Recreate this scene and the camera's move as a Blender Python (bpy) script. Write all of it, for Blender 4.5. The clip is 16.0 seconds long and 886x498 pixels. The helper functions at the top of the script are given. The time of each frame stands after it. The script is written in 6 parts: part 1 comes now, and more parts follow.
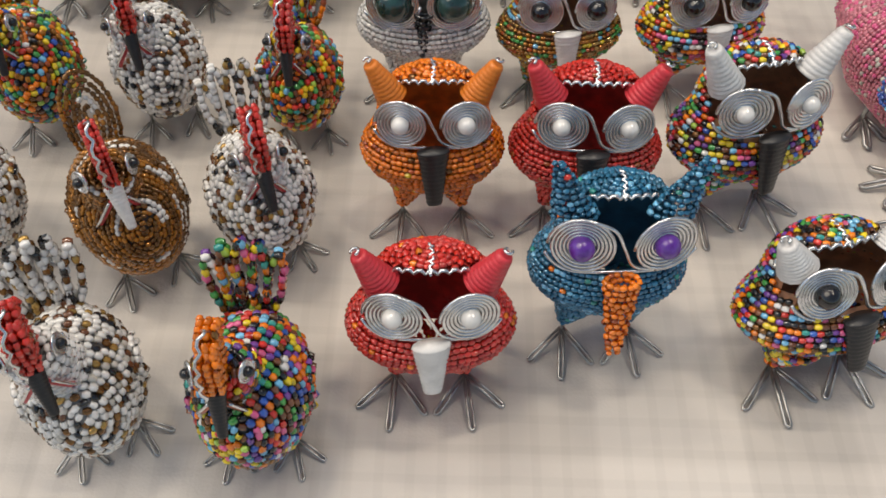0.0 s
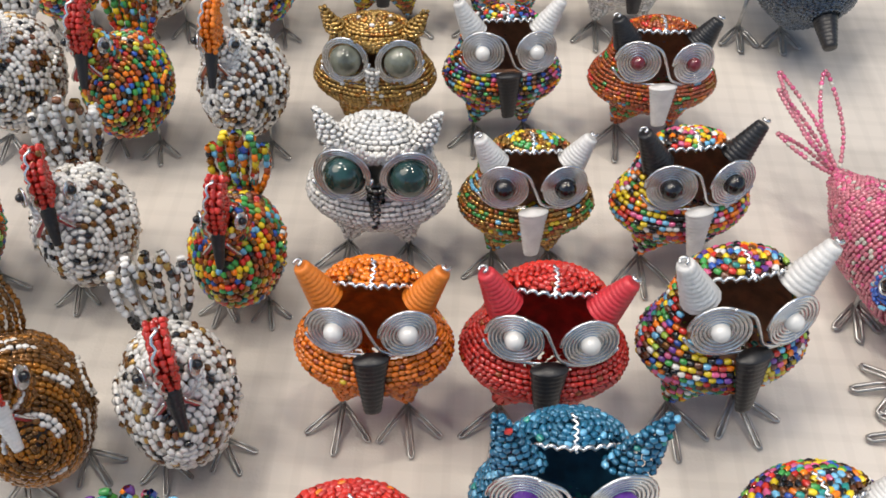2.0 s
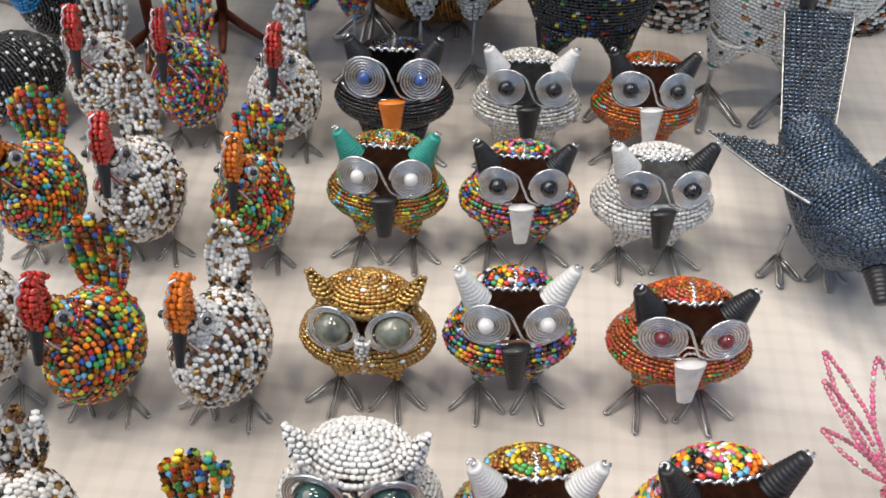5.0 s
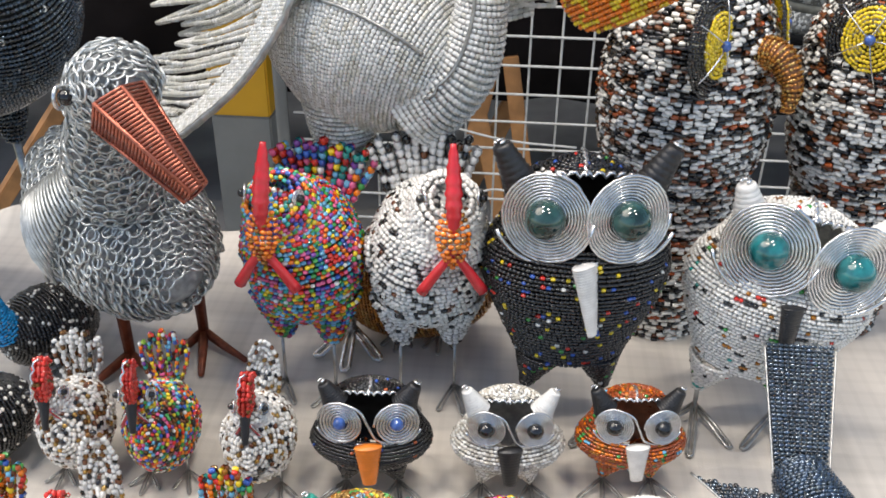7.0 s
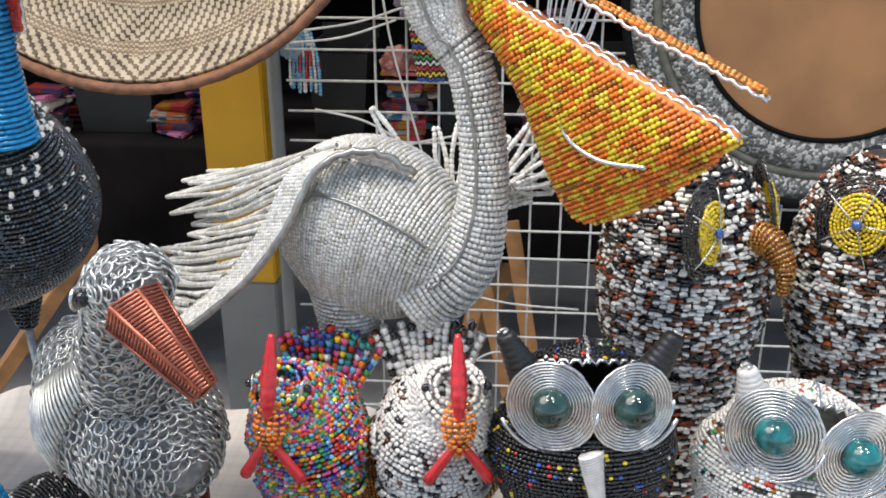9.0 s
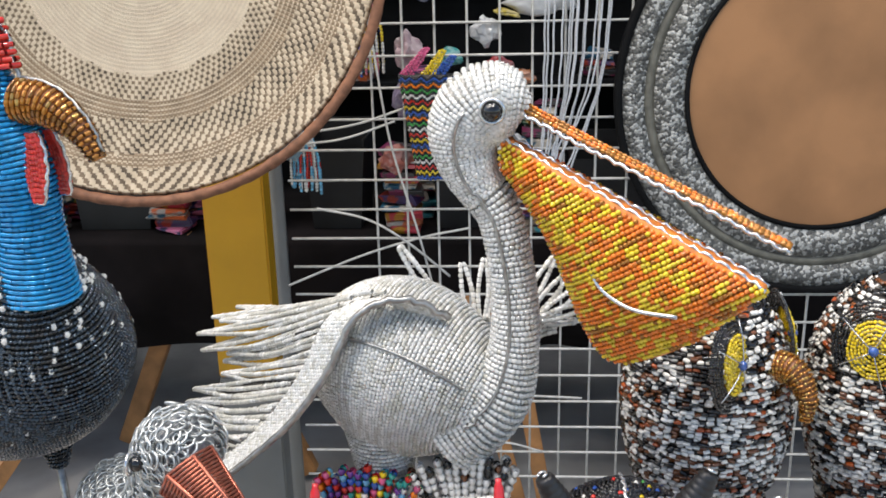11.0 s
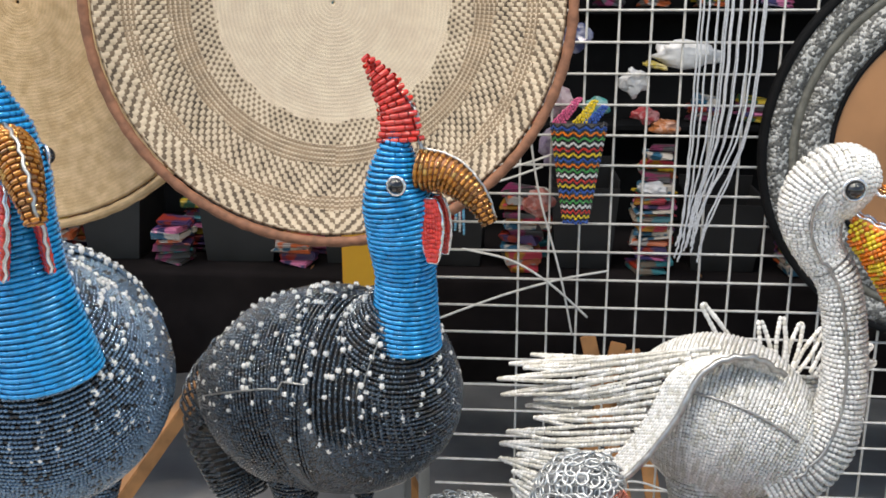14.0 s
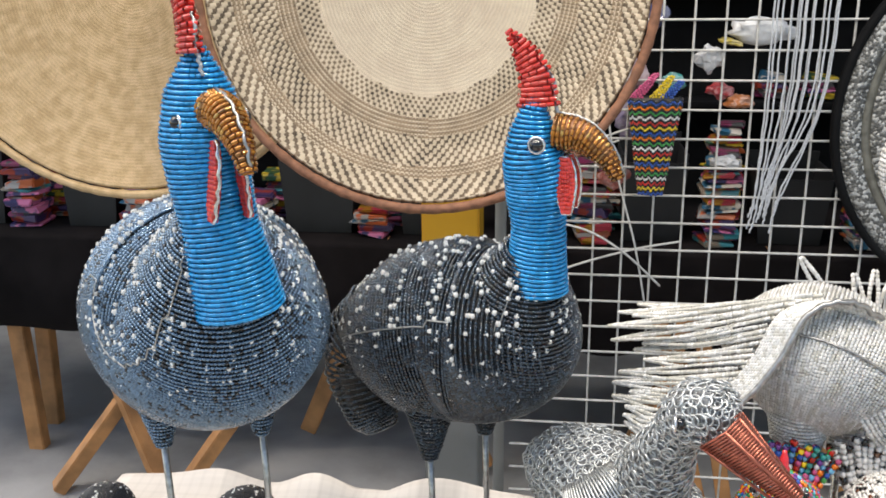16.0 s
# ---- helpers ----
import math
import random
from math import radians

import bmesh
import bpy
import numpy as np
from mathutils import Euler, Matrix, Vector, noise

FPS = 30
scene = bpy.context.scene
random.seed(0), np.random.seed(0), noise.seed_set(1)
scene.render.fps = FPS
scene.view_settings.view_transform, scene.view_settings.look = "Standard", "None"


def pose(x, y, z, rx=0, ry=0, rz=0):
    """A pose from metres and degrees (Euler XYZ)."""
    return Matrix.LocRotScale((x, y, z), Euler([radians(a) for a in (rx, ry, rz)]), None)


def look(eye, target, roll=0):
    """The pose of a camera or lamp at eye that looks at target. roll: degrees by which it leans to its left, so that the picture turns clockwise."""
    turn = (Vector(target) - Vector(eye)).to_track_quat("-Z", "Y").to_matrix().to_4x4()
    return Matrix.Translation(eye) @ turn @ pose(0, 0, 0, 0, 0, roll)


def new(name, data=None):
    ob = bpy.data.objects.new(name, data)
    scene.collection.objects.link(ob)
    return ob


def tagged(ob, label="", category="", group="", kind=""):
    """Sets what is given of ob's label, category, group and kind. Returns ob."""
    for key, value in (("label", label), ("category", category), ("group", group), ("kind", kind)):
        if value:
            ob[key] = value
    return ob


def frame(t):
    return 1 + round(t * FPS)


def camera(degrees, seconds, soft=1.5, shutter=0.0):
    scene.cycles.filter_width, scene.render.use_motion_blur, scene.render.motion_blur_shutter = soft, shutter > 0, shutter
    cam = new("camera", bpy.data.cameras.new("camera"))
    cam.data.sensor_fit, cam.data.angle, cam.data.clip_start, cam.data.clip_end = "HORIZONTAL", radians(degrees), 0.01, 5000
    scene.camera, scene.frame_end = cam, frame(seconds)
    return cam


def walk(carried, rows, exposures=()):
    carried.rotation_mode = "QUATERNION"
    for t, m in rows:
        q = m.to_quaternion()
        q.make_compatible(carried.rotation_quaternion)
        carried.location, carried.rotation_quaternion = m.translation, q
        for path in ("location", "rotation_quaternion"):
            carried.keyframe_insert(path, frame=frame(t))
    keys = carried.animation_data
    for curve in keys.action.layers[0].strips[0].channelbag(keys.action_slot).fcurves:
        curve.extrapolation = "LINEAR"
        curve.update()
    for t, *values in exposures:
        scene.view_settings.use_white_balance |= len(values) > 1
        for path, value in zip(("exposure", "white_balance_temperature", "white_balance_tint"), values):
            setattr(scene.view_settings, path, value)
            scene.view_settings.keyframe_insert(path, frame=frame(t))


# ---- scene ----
cam = camera(51.7, 16, soft=1.65)
PATH = [
    (0, (0.018, 0.02, 1.132), (0.02, 1.26, -0.437), 1.6),
    (0.5, (0.032, 0.047, 1.134), (0.04, 1.326, -0.404), 3.2),
    (1, (0.036, 0.071, 1.136), (0.037, 1.367, -0.387), 3.9),
    (1.5, (0.038, 0.085, 1.141), (0.035, 1.402, -0.364), 3.5),
    (2, (0.041, 0.102, 1.142), (0.034, 1.432, -0.352), 3.4),
    (2.5, (0.045, 0.12, 1.146), (0.018, 1.462, -0.337), 2.9),
    (3, (0.047, 0.14, 1.151), (-0.002, 1.492, -0.322), 2.3),
    (3.5, (0.047, 0.161, 1.158), (-0.023, 1.54, -0.289), 1.8),
    (3.7, (0.048, 0.169, 1.162), (-0.036, 1.559, -0.273), 1.4),
    (5.8, (0.053, 0.264, 1.188), (-0.047, 1.75, -0.147), 2.8),
    (6, (0.054, 0.273, 1.192), (-0.057, 1.791, -0.105), 2.4),
    (6.5, (0.057, 0.29, 1.22), (-0.068, 1.894, 0.031), 1.2),
    (7, (0.059, 0.291, 1.233), (-0.069, 2.003, 0.207), 0.9),
    (7.5, (0.057, 0.297, 1.239), (-0.08, 2.073, 0.329), 0.7),
    (8, (0.058, 0.298, 1.247), (-0.079, 2.096, 0.381), 0.5),
    (8.5, (0.059, 0.294, 1.257), (-0.083, 2.13, 0.475), 0.3),
    (9, (0.058, 0.291, 1.261), (-0.091, 2.147, 0.531), 0.0),
    (9.2, (0.059, 0.291, 1.269), (-0.091, 2.147, 0.538), 0.2),
    (11.3, (0.007, 0.284, 1.325), (-0.099, 2.195, 0.744), -1.5),
    (11.5, (-0.006, 0.282, 1.328), (-0.106, 2.194, 0.749), -1.6),
    (12, (-0.041, 0.276, 1.339), (-0.14, 2.189, 0.767), -1.6),
    (12.5, (-0.088, 0.263, 1.351), (-0.187, 2.182, 0.798), -1.4),
    (13, (-0.137, 0.248, 1.362), (-0.25, 2.173, 0.832), -0.9),
    (13.5, (-0.184, 0.236, 1.36), (-0.32, 2.159, 0.83), -0.4),
    (14, (-0.222, 0.218, 1.363), (-0.379, 2.14, 0.83), -0.1),
    (14.5, (-0.267, 0.199, 1.365), (-0.476, 2.115, 0.829), -0.4),
    (15, (-0.293, 0.17, 1.368), (-0.531, 2.078, 0.817), -0.3),
    (15.5, (-0.312, 0.143, 1.369), (-0.563, 2.046, 0.807), -0.3),
    (16, (-0.288, 0.119, 1.364), (-0.539, 2.019, 0.792), -0.5),
]
walk(cam, [(t, look(eye, target, roll)) for t, eye, target, roll in PATH], [(0, -0.06, 7600, 10), (1.5, 0.17, 7250, 10), (3.5, 0.26, 7150, 10), (6, 0.44, 7050, 10), (7, 0.68, 7050, 10), (9, 0.69, 7000, 10), (12, 0.68, 6950, 10), (14.5, 0.81, 7250, 10), (16, 0.80, 7250, 10)])

# ---- light ----
world = bpy.data.worlds.new("sky")
scene.world = world
world.use_nodes = True
wn = world.node_tree
sky = wn.nodes.new("ShaderNodeTexSky")
sky.sky_type = "NISHITA"
sky.sun_disc = False
sky.sun_elevation, sky.sun_rotation = radians(56), radians(279)
wn.links.new(sky.outputs[0], wn.nodes["Background"].inputs[0])
wn.nodes["Background"].inputs[1].default_value = 0.13
sun_data = bpy.data.lights.new("sun", "SUN")
sun_data.energy, sun_data.angle, sun_data.color = 0.95, radians(42), (1.0, 0.95, 0.88)
sun = new("sun", sun_data)
sun.matrix_world = look((-1.45, -0.25, 2.2), (0, 0, 0))
# roof lamps of the hall, seen as bright spots in the glass eyes
for i, (lx, ly) in enumerate(((-0.5, 0.35), (0.45, 0.75), (-0.35, 1.3), (0.7, 0.1))):
    lamp_data = bpy.data.lights.new("roof_lamp_light", "AREA")
    lamp_data.shape, lamp_data.size, lamp_data.size_y = "RECTANGLE", 0.4, 0.09
    lamp_data.energy, lamp_data.color = 8.0, (1.0, 0.96, 0.9)
    lamp = new("roof_lamp_light", lamp_data)
    lamp.matrix_world = pose(lx, ly, 2.95)

# ---- materials ----
def shader(name, color, rough=0.5, metal=0.0, vary=0.15, scale=40.0, bump=0.0, bscale=300.0, coat=0.0, island=0.0, spec=0.5, second=None, sharp=0.5):
    """A surface with colour changes at two scales, fine relief and, for strung pieces, a tone of its own for each."""
    m = bpy.data.materials.new(name)
    m.use_nodes = True
    nt = m.node_tree
    b = nt.nodes["Principled BSDF"]
    b.inputs["Roughness"].default_value, b.inputs["Metallic"].default_value = rough, metal
    b.inputs["Coat Weight"].default_value, b.inputs["Specular IOR Level"].default_value = coat, spec
    b.inputs["Coat Roughness"].default_value = 0.08
    tc = nt.nodes.new("ShaderNodeTexCoord")
    n1 = nt.nodes.new("ShaderNodeTexNoise")
    n1.inputs["Scale"].default_value, n1.inputs["Detail"].default_value = scale, 6.0
    nt.links.new(tc.outputs["Object"], n1.inputs["Vector"])
    ramp = nt.nodes.new("ShaderNodeMapRange")
    ramp.inputs["From Min"].default_value, ramp.inputs["From Max"].default_value = 0.5 - 0.25 * sharp, 0.5 + 0.25 * sharp
    nt.links.new(n1.outputs["Fac"], ramp.inputs["Value"])
    mix = nt.nodes.new("ShaderNodeMix")
    mix.data_type = "RGBA"
    c2 = second or [min(1, v * (1 + vary)) for v in color]
    mix.inputs["A"].default_value = (*[v * (1 - vary) for v in color], 1)
    mix.inputs["B"].default_value = (*c2, 1)
    nt.links.new(ramp.outputs["Result"], mix.inputs["Factor"])
    last = mix.outputs["Result"]
    if island:
        geo = nt.nodes.new("ShaderNodeNewGeometry")
        mr = nt.nodes.new("ShaderNodeMapRange")
        mr.inputs["To Min"].default_value, mr.inputs["To Max"].default_value = 1 - island, 1 + island
        nt.links.new(geo.outputs["Random Per Island"], mr.inputs["Value"])
        hsv = nt.nodes.new("ShaderNodeHueSaturation")
        nt.links.new(mr.outputs["Result"], hsv.inputs["Value"])
        nt.links.new(last, hsv.inputs["Color"])
        last = hsv.outputs["Color"]
    nt.links.new(last, b.inputs["Base Color"])
    if bump:
        n2 = nt.nodes.new("ShaderNodeTexNoise")
        n2.inputs["Scale"].default_value, n2.inputs["Detail"].default_value = bscale, 4.0
        nt.links.new(tc.outputs["Object"], n2.inputs["Vector"])
        bp = nt.nodes.new("ShaderNodeBump")
        bp.inputs["Strength"].default_value, bp.inputs["Distance"].default_value = bump, 0.002
        nt.links.new(n2.outputs["Fac"], bp.inputs["Height"])
        nt.links.new(bp.outputs["Normal"], b.inputs["Normal"])
    return m


def glass_bead(name, color, rough=0.16, metal=0.0, island=0.22):
    return shader("bead_" + name, color, rough * 0.8, metal, 0.08, 300.0, island=island, coat=0.6, spec=0.6)


BEAD = {
    "red": glass_bead("red", (0.62, 0.034, 0.022)),
    "orange": glass_bead("orange", (0.86, 0.21, 0.012)),
    "amber": glass_bead("amber", (0.46, 0.18, 0.02), 0.13, 0.5),
    "gold": glass_bead("gold", (0.52, 0.31, 0.08), 0.18, 0.55),
    "darkgold": glass_bead("darkgold", (0.22, 0.095, 0.018), 0.12, 0.55),
    "yellow": glass_bead("yellow", (0.82, 0.60, 0.03)),
    "green": glass_bead("green", (0.05, 0.32, 0.07)),
    "lime": glass_bead("lime", (0.35, 0.55, 0.08)),
    "teal": glass_bead("teal", (0.02, 0.28, 0.25)),
    "blue": glass_bead("blue", (0.03, 0.10, 0.42)),
    "sky": glass_bead("sky", (0.16, 0.48, 0.72)),
    "peacock": glass_bead("peacock", (0.02, 0.17, 0.30), 0.13, 0.25),
    "bright_blue": shader("bead_bright_blue", (0.004, 0.30, 0.66), 0.16, 0.2, 0.08, 300.0, island=0.18, coat=0.35, spec=0.5),
    "pink": glass_bead("pink", (0.72, 0.12, 0.27)),
    "rose": glass_bead("rose", (0.62, 0.20, 0.26), 0.2, 0.1),
    "purple": glass_bead("purple", (0.16, 0.05, 0.28)),
    "white": glass_bead("white", (0.80, 0.785, 0.75), 0.22, 0.0, 0.10),
    "pearl": glass_bead("pearl", (0.70, 0.70, 0.68), 0.24, 0.0, 0.10),
    "clear": glass_bead("clear", (0.56, 0.53, 0.47), 0.14, 0.0, 0.18),
    "mist": glass_bead("mist", (0.59, 0.575, 0.52), 0.14, 0.0, 0.10),
    "black": glass_bead("black", (0.012, 0.012, 0.013), 0.1, 0.0, 0.2),
    "gunmetal": glass_bead("gunmetal", (0.050, 0.071, 0.094), 0.14, 0.55, 0.45),
    # gunmetal again, lighter and bluer: daylight sheen put into the bead colour
    "lit_gunmetal": glass_bead("lit_gunmetal", (0.145, 0.225, 0.315), 0.18, 0.65, 0.28),
    "navy": glass_bead("navy", (0.055, 0.085, 0.13), 0.16, 0.6, 0.35),
    "brown": glass_bead("brown", (0.16, 0.055, 0.02)),
    "rust": glass_bead("rust", (0.42, 0.085, 0.02), 0.15, 0.1),
}
# red, orange and brown are brightened, standing in for light through the beads
LINING = {k: shader("lining_" + k, c, 0.6, 0, 0.3, 120) for k, c in (("dark", (0.03, 0.027, 0.025)), ("red", (0.55, 0.04, 0.03)), ("orange", (0.66, 0.20, 0.03)), ("lit_gunmetal", (0.10, 0.12, 0.15)), ("white", (0.70, 0.69, 0.66)), ("silver", (0.30, 0.31, 0.32)), ("blue", (0.025, 0.15, 0.25)), ("brown", (0.36, 0.17, 0.09)), ("pink", (0.45, 0.12, 0.17)), ("grey", (0.34, 0.33, 0.32)))}
WIRE = shader("silver_wire", (0.72, 0.73, 0.74), 0.27, 0.9, 0.12, 200)
GREYWIRE = shader("grey_wire", (0.56, 0.58, 0.58), 0.42, 0.8, 0.2, 150)
DULLWIRE = shader("dull_wire", (0.42, 0.42, 0.41), 0.34, 0.85, 0.2, 150)
COPPER = shader("copper_wire", (0.42, 0.135, 0.09), 0.3, 0.75, 0.2, 200)
RUSTLEG = shader("rust_brown_wire", (0.22, 0.06, 0.03), 0.4, 0.4, 0.2, 200)
WRAP = {k: shader("wrapped_plastic_" + k, c, 0.38, 0, 0.08, 150, 0.15, 900, 0.1) for k, c in (("orange", (0.80, 0.22, 0.03)), ("red", (0.66, 0.045, 0.06)), ("white", (0.72, 0.71, 0.69)), ("black", (0.018, 0.018, 0.02)), ("teal", (0.03, 0.32, 0.25)))}
SMOOTHRED = shader("red_plastic", (0.62, 0.03, 0.04), 0.25, 0, 0.08, 100, 0.0, 300, 0.3)
PUPIL = {
    "pearl": shader("pearl_bead", (0.78, 0.77, 0.74), 0.15, 0.05, 0.05, 100, coat=0.5),
    "black": shader("black_glass_eye", (0.01, 0.01, 0.011), 0.06, 0, 0.1, 100, coat=0.6),
    "purple": shader("purple_glass_eye", (0.11, 0.03, 0.28), 0.08, 0, 0.2, 300, coat=0.6),
    "ruby": shader("dark_red_glass_eye", (0.16, 0.02, 0.03), 0.08, 0, 0.2, 300, coat=0.6),
    "blue": shader("blue_glass_eye", (0.04, 0.10, 0.33), 0.08, 0, 0.3, 300, coat=0.6),
    "marble": shader("green_marble", (0.015, 0.05, 0.045), 0.04, 0, 0.5, 90, coat=0.8),
    "tealmarble": shader("teal_marble", (0.01, 0.13, 0.14), 0.04, 0, 0.5, 90, coat=0.8),
    "greymarble": shader("grey_green_marble", (0.16, 0.17, 0.13), 0.04, 0, 0.5, 90, coat=0.8),
}

# ---- mesh tools ----
def normals_of(T):
    ref = np.where(np.abs(T[:, 2:3]) < 0.9, np.array([[0, 0, 1.0]]), np.array([[1.0, 0, 0]]))
    N = np.cross(T, ref)
    N /= np.linalg.norm(N, axis=1, keepdims=True) + 1e-12
    return N, np.cross(T, N)


def resample(P, step, closed=False):
    """Evenly spaced points and tangents along a dense line."""
    P = np.asarray(P, float)
    if closed:
        P = np.vstack([P, P[:1]])
    d = np.linalg.norm(np.diff(P, axis=0), axis=1)
    s = np.concatenate([[0], np.cumsum(d)])
    n = int(s[-1] / step)
    if n < 1:
        return np.zeros((0, 3)), np.zeros((0, 3))
    q = (np.arange(n) + 0.5) * s[-1] / n
    C = np.stack([np.interp(q, s, P[:, i]) for i in range(3)], 1)
    a = np.stack([np.interp(np.minimum(q + step * 0.3, s[-1]), s, P[:, i]) for i in range(3)], 1)
    b = np.stack([np.interp(np.maximum(q - step * 0.3, 0), s, P[:, i]) for i in range(3)], 1)
    T = a - b
    T /= np.linalg.norm(T, axis=1, keepdims=True) + 1e-12
    return C, T


def link(name, verts, faces, mats, parent, label="", midx=None, smooth=True, kind=""):
    me = bpy.data.meshes.new(name)
    me.from_pydata(np.asarray(verts, float).tolist(), [], faces.tolist() if isinstance(faces, np.ndarray) else faces)
    for m in (mats if isinstance(mats, (list, tuple)) else [mats]):
        me.materials.append(m)
    if midx is not None:
        me.polygons.foreach_set("material_index", np.asarray(midx, np.int32))
    me.polygons.foreach_set("use_smooth", np.full(len(me.polygons), smooth))
    me.update()
    ob = new(name, me)
    if parent:
        ob.parent = parent
    return tagged(ob, label=label, kind=kind)


def part(name, bm, material, parent, label="", smooth=True):
    me = bpy.data.meshes.new(name)
    bm.to_mesh(me)
    bm.free()
    me.materials.append(material)
    me.polygons.foreach_set("use_smooth", np.full(len(me.polygons), smooth))
    ob = new(name, me)
    ob.parent = parent
    return tagged(ob, label=label)


def thing(name, x, y, z, yaw, label, category, group=""):
    ob = new(name)
    ob.empty_display_size = 0.02
    ob.matrix_world = pose(x, y, z, 0, 0, yaw)
    return tagged(ob, label, category, group)


class Beads:
    """Strings of beads gathered into one mesh: each bead a small barrel threaded along its string."""

    def __init__(self, length, radius, palette, run=0.0, sides=5, seed=1, jitter=0.16, end=0.58):
        self.end = end
        self.l, self.r, self.run, self.sides, self.jit = length, radius, run, sides, jitter
        self.names = [p[0] for p in palette]
        w = np.array([p[1] for p in palette], float)
        self.w = w / w.sum()
        self.rng = np.random.RandomState(seed)
        self.C, self.T, self.M, self.S = [], [], [], []

    def line(self, P, closed=False, keep=None, names=None, color=None, big=1.0):
        P = np.asarray(P, float)
        if closed:
            P = np.roll(P, self.rng.randint(len(P)), 0)
        C, T = resample(P, self.l * big, closed)
        if keep is not None and len(C):
            k = keep(C)
            C, T = C[k], T[k]
        n = len(C)
        if not n:
            return
        if color is not None:
            idx = np.full(n, self.names.index(color))
        else:
            idx = self.rng.choice(len(self.names), n, p=self.w)
            if self.run:
                stay = self.rng.rand(n) < self.run
                for i in range(1, n):
                    if stay[i]:
                        idx[i] = idx[i - 1]
        self.C.append(C + self.rng.normal(0, self.r * self.jit, C.shape))
        self.T.append(T + self.rng.normal(0, self.jit * 0.5, T.shape))
        self.M.append(idx)
        self.S.append(np.full(n, big) * (1 + self.rng.normal(0, 0.05, n)))

    def mesh(self, name, parent, label="", kind="stuff"):
        C, T, M, S = np.vstack(self.C), np.vstack(self.T), np.concatenate(self.M), np.concatenate(self.S)
        T /= np.linalg.norm(T, axis=1, keepdims=True)
        N, B = normals_of(T)
        k = 4 if self.sides == 5 and len(C) > 2600 else self.sides
        ang = np.arange(k) * 2 * math.pi / k
        fat = 1.12 if k == 4 else 1.0
        V = np.zeros((len(C), 3 * k, 3))
        reach = 0.505 if self.end > 0.85 else 0.47
        for ri, (ax, rr) in enumerate(((-reach, self.end), (0.0, 1.0), (reach, self.end))):
            for j, a in enumerate(ang):
                V[:, ri * k + j] = C + (T * (ax * self.l) + (N * math.cos(a) + B * math.sin(a)) * (rr * fat * self.r)) * S[:, None]
        quad = []
        for ri in (0, 1):
            for j in range(k):
                quad.append((ri * k + j, ri * k + (j + 1) % k, (ri + 1) * k + (j + 1) % k, (ri + 1) * k + j))
        F = (np.array(quad)[None] + (np.arange(len(C)) * 3 * k)[:, None, None]).reshape(-1, 4)
        return link(name, V.reshape(-1, 3), F, [BEAD[n] for n in self.names], parent, label, np.repeat(M, 2 * k), True, kind)


def tube_data(P, r, sides=6, closed=False):
    P = np.asarray(P, float)
    n = len(P)
    rr = np.full(n, r) if np.isscalar(r) else np.asarray(r, float)
    if closed:
        T = np.roll(P, -1, 0) - np.roll(P, 1, 0)
    else:
        T = np.gradient(P, axis=0)
    T /= np.linalg.norm(T, axis=1, keepdims=True) + 1e-12
    N = np.zeros_like(P)
    v = np.cross(T[0], (0, 0, 1.0) if abs(T[0][2]) < 0.9 else (1.0, 0, 0))
    for i in range(n):
        v = v - T[i] * np.dot(v, T[i])
        v /= np.linalg.norm(v) + 1e-12
        N[i] = v
    B = np.cross(T, N)
    a = np.arange(sides) * 2 * math.pi / sides
    V = (P[:, None] + (N[:, None] * np.cos(a)[None, :, None] + B[:, None] * np.sin(a)[None, :, None]) * rr[:, None, None]).reshape(-1, 3)
    F = []
    for i in range(n if closed else n - 1):
        i2 = (i + 1) % n
        for j in range(sides):
            F.append((i * sides + j, i * sides + (j + 1) % sides, i2 * sides + (j + 1) % sides, i2 * sides + j))
    if not closed:
        F.append(tuple(range(sides))[::-1])
        F.append(tuple((n - 1) * sides + j for j in range(sides)))
    return V, F


def tubes(name, lines, mat, parent, label="", sides=6):
    """Several wires of one part in one mesh: (points, radius) or (points, radius, closed)."""
    V, F, o = [], [], 0
    for ln in lines:
        v, f = tube_data(ln[0], ln[1], sides, len(ln) > 2 and ln[2])
        V.append(v)
        F += [tuple(i + o for i in q) for q in f]
        o += len(v)
    return link(name, np.vstack(V), F, mat, parent, label)


def smooth_line(pts, n=24):
    """A Catmull-Rom line through the points."""
    p = np.asarray(pts, float)
    p = np.vstack([2 * p[0] - p[1], p, 2 * p[-1] - p[-2]])
    out = []
    k = len(p) - 3
    for i in range(k):
        a, b, c, d = p[i:i + 4]
        t = np.linspace(0, 1, max(2, n // k + 1), endpoint=(i == k - 1))[:, None]
        out.append(0.5 * (2 * b + (c - a) * t + (2 * a - 5 * b + 4 * c - d) * t ** 2 + (3 * b - a - 3 * c + d) * t ** 3))
    return np.vstack(out)


def skin(name, rings, mat, parent, label="", keep=None):
    """A closed-round hull through rings that all have the same number of points."""
    R = np.asarray(rings)
    m, n = R.shape[:2]
    V = R.reshape(-1, 3)
    F = []
    for i in range(m - 1):
        for j in range(n):
            q = (i * n + j, i * n + (j + 1) % n, (i + 1) * n + (j + 1) % n, (i + 1) * n + j)
            if keep is None or keep(V[list(q)].mean(0)[None])[0]:
                F.append(q)
    if keep is None:
        F.append(tuple(range(n))[::-1])
        F.append(tuple((m - 1) * n + j for j in range(n)))
    return link(name, V, F, mat, parent, label)


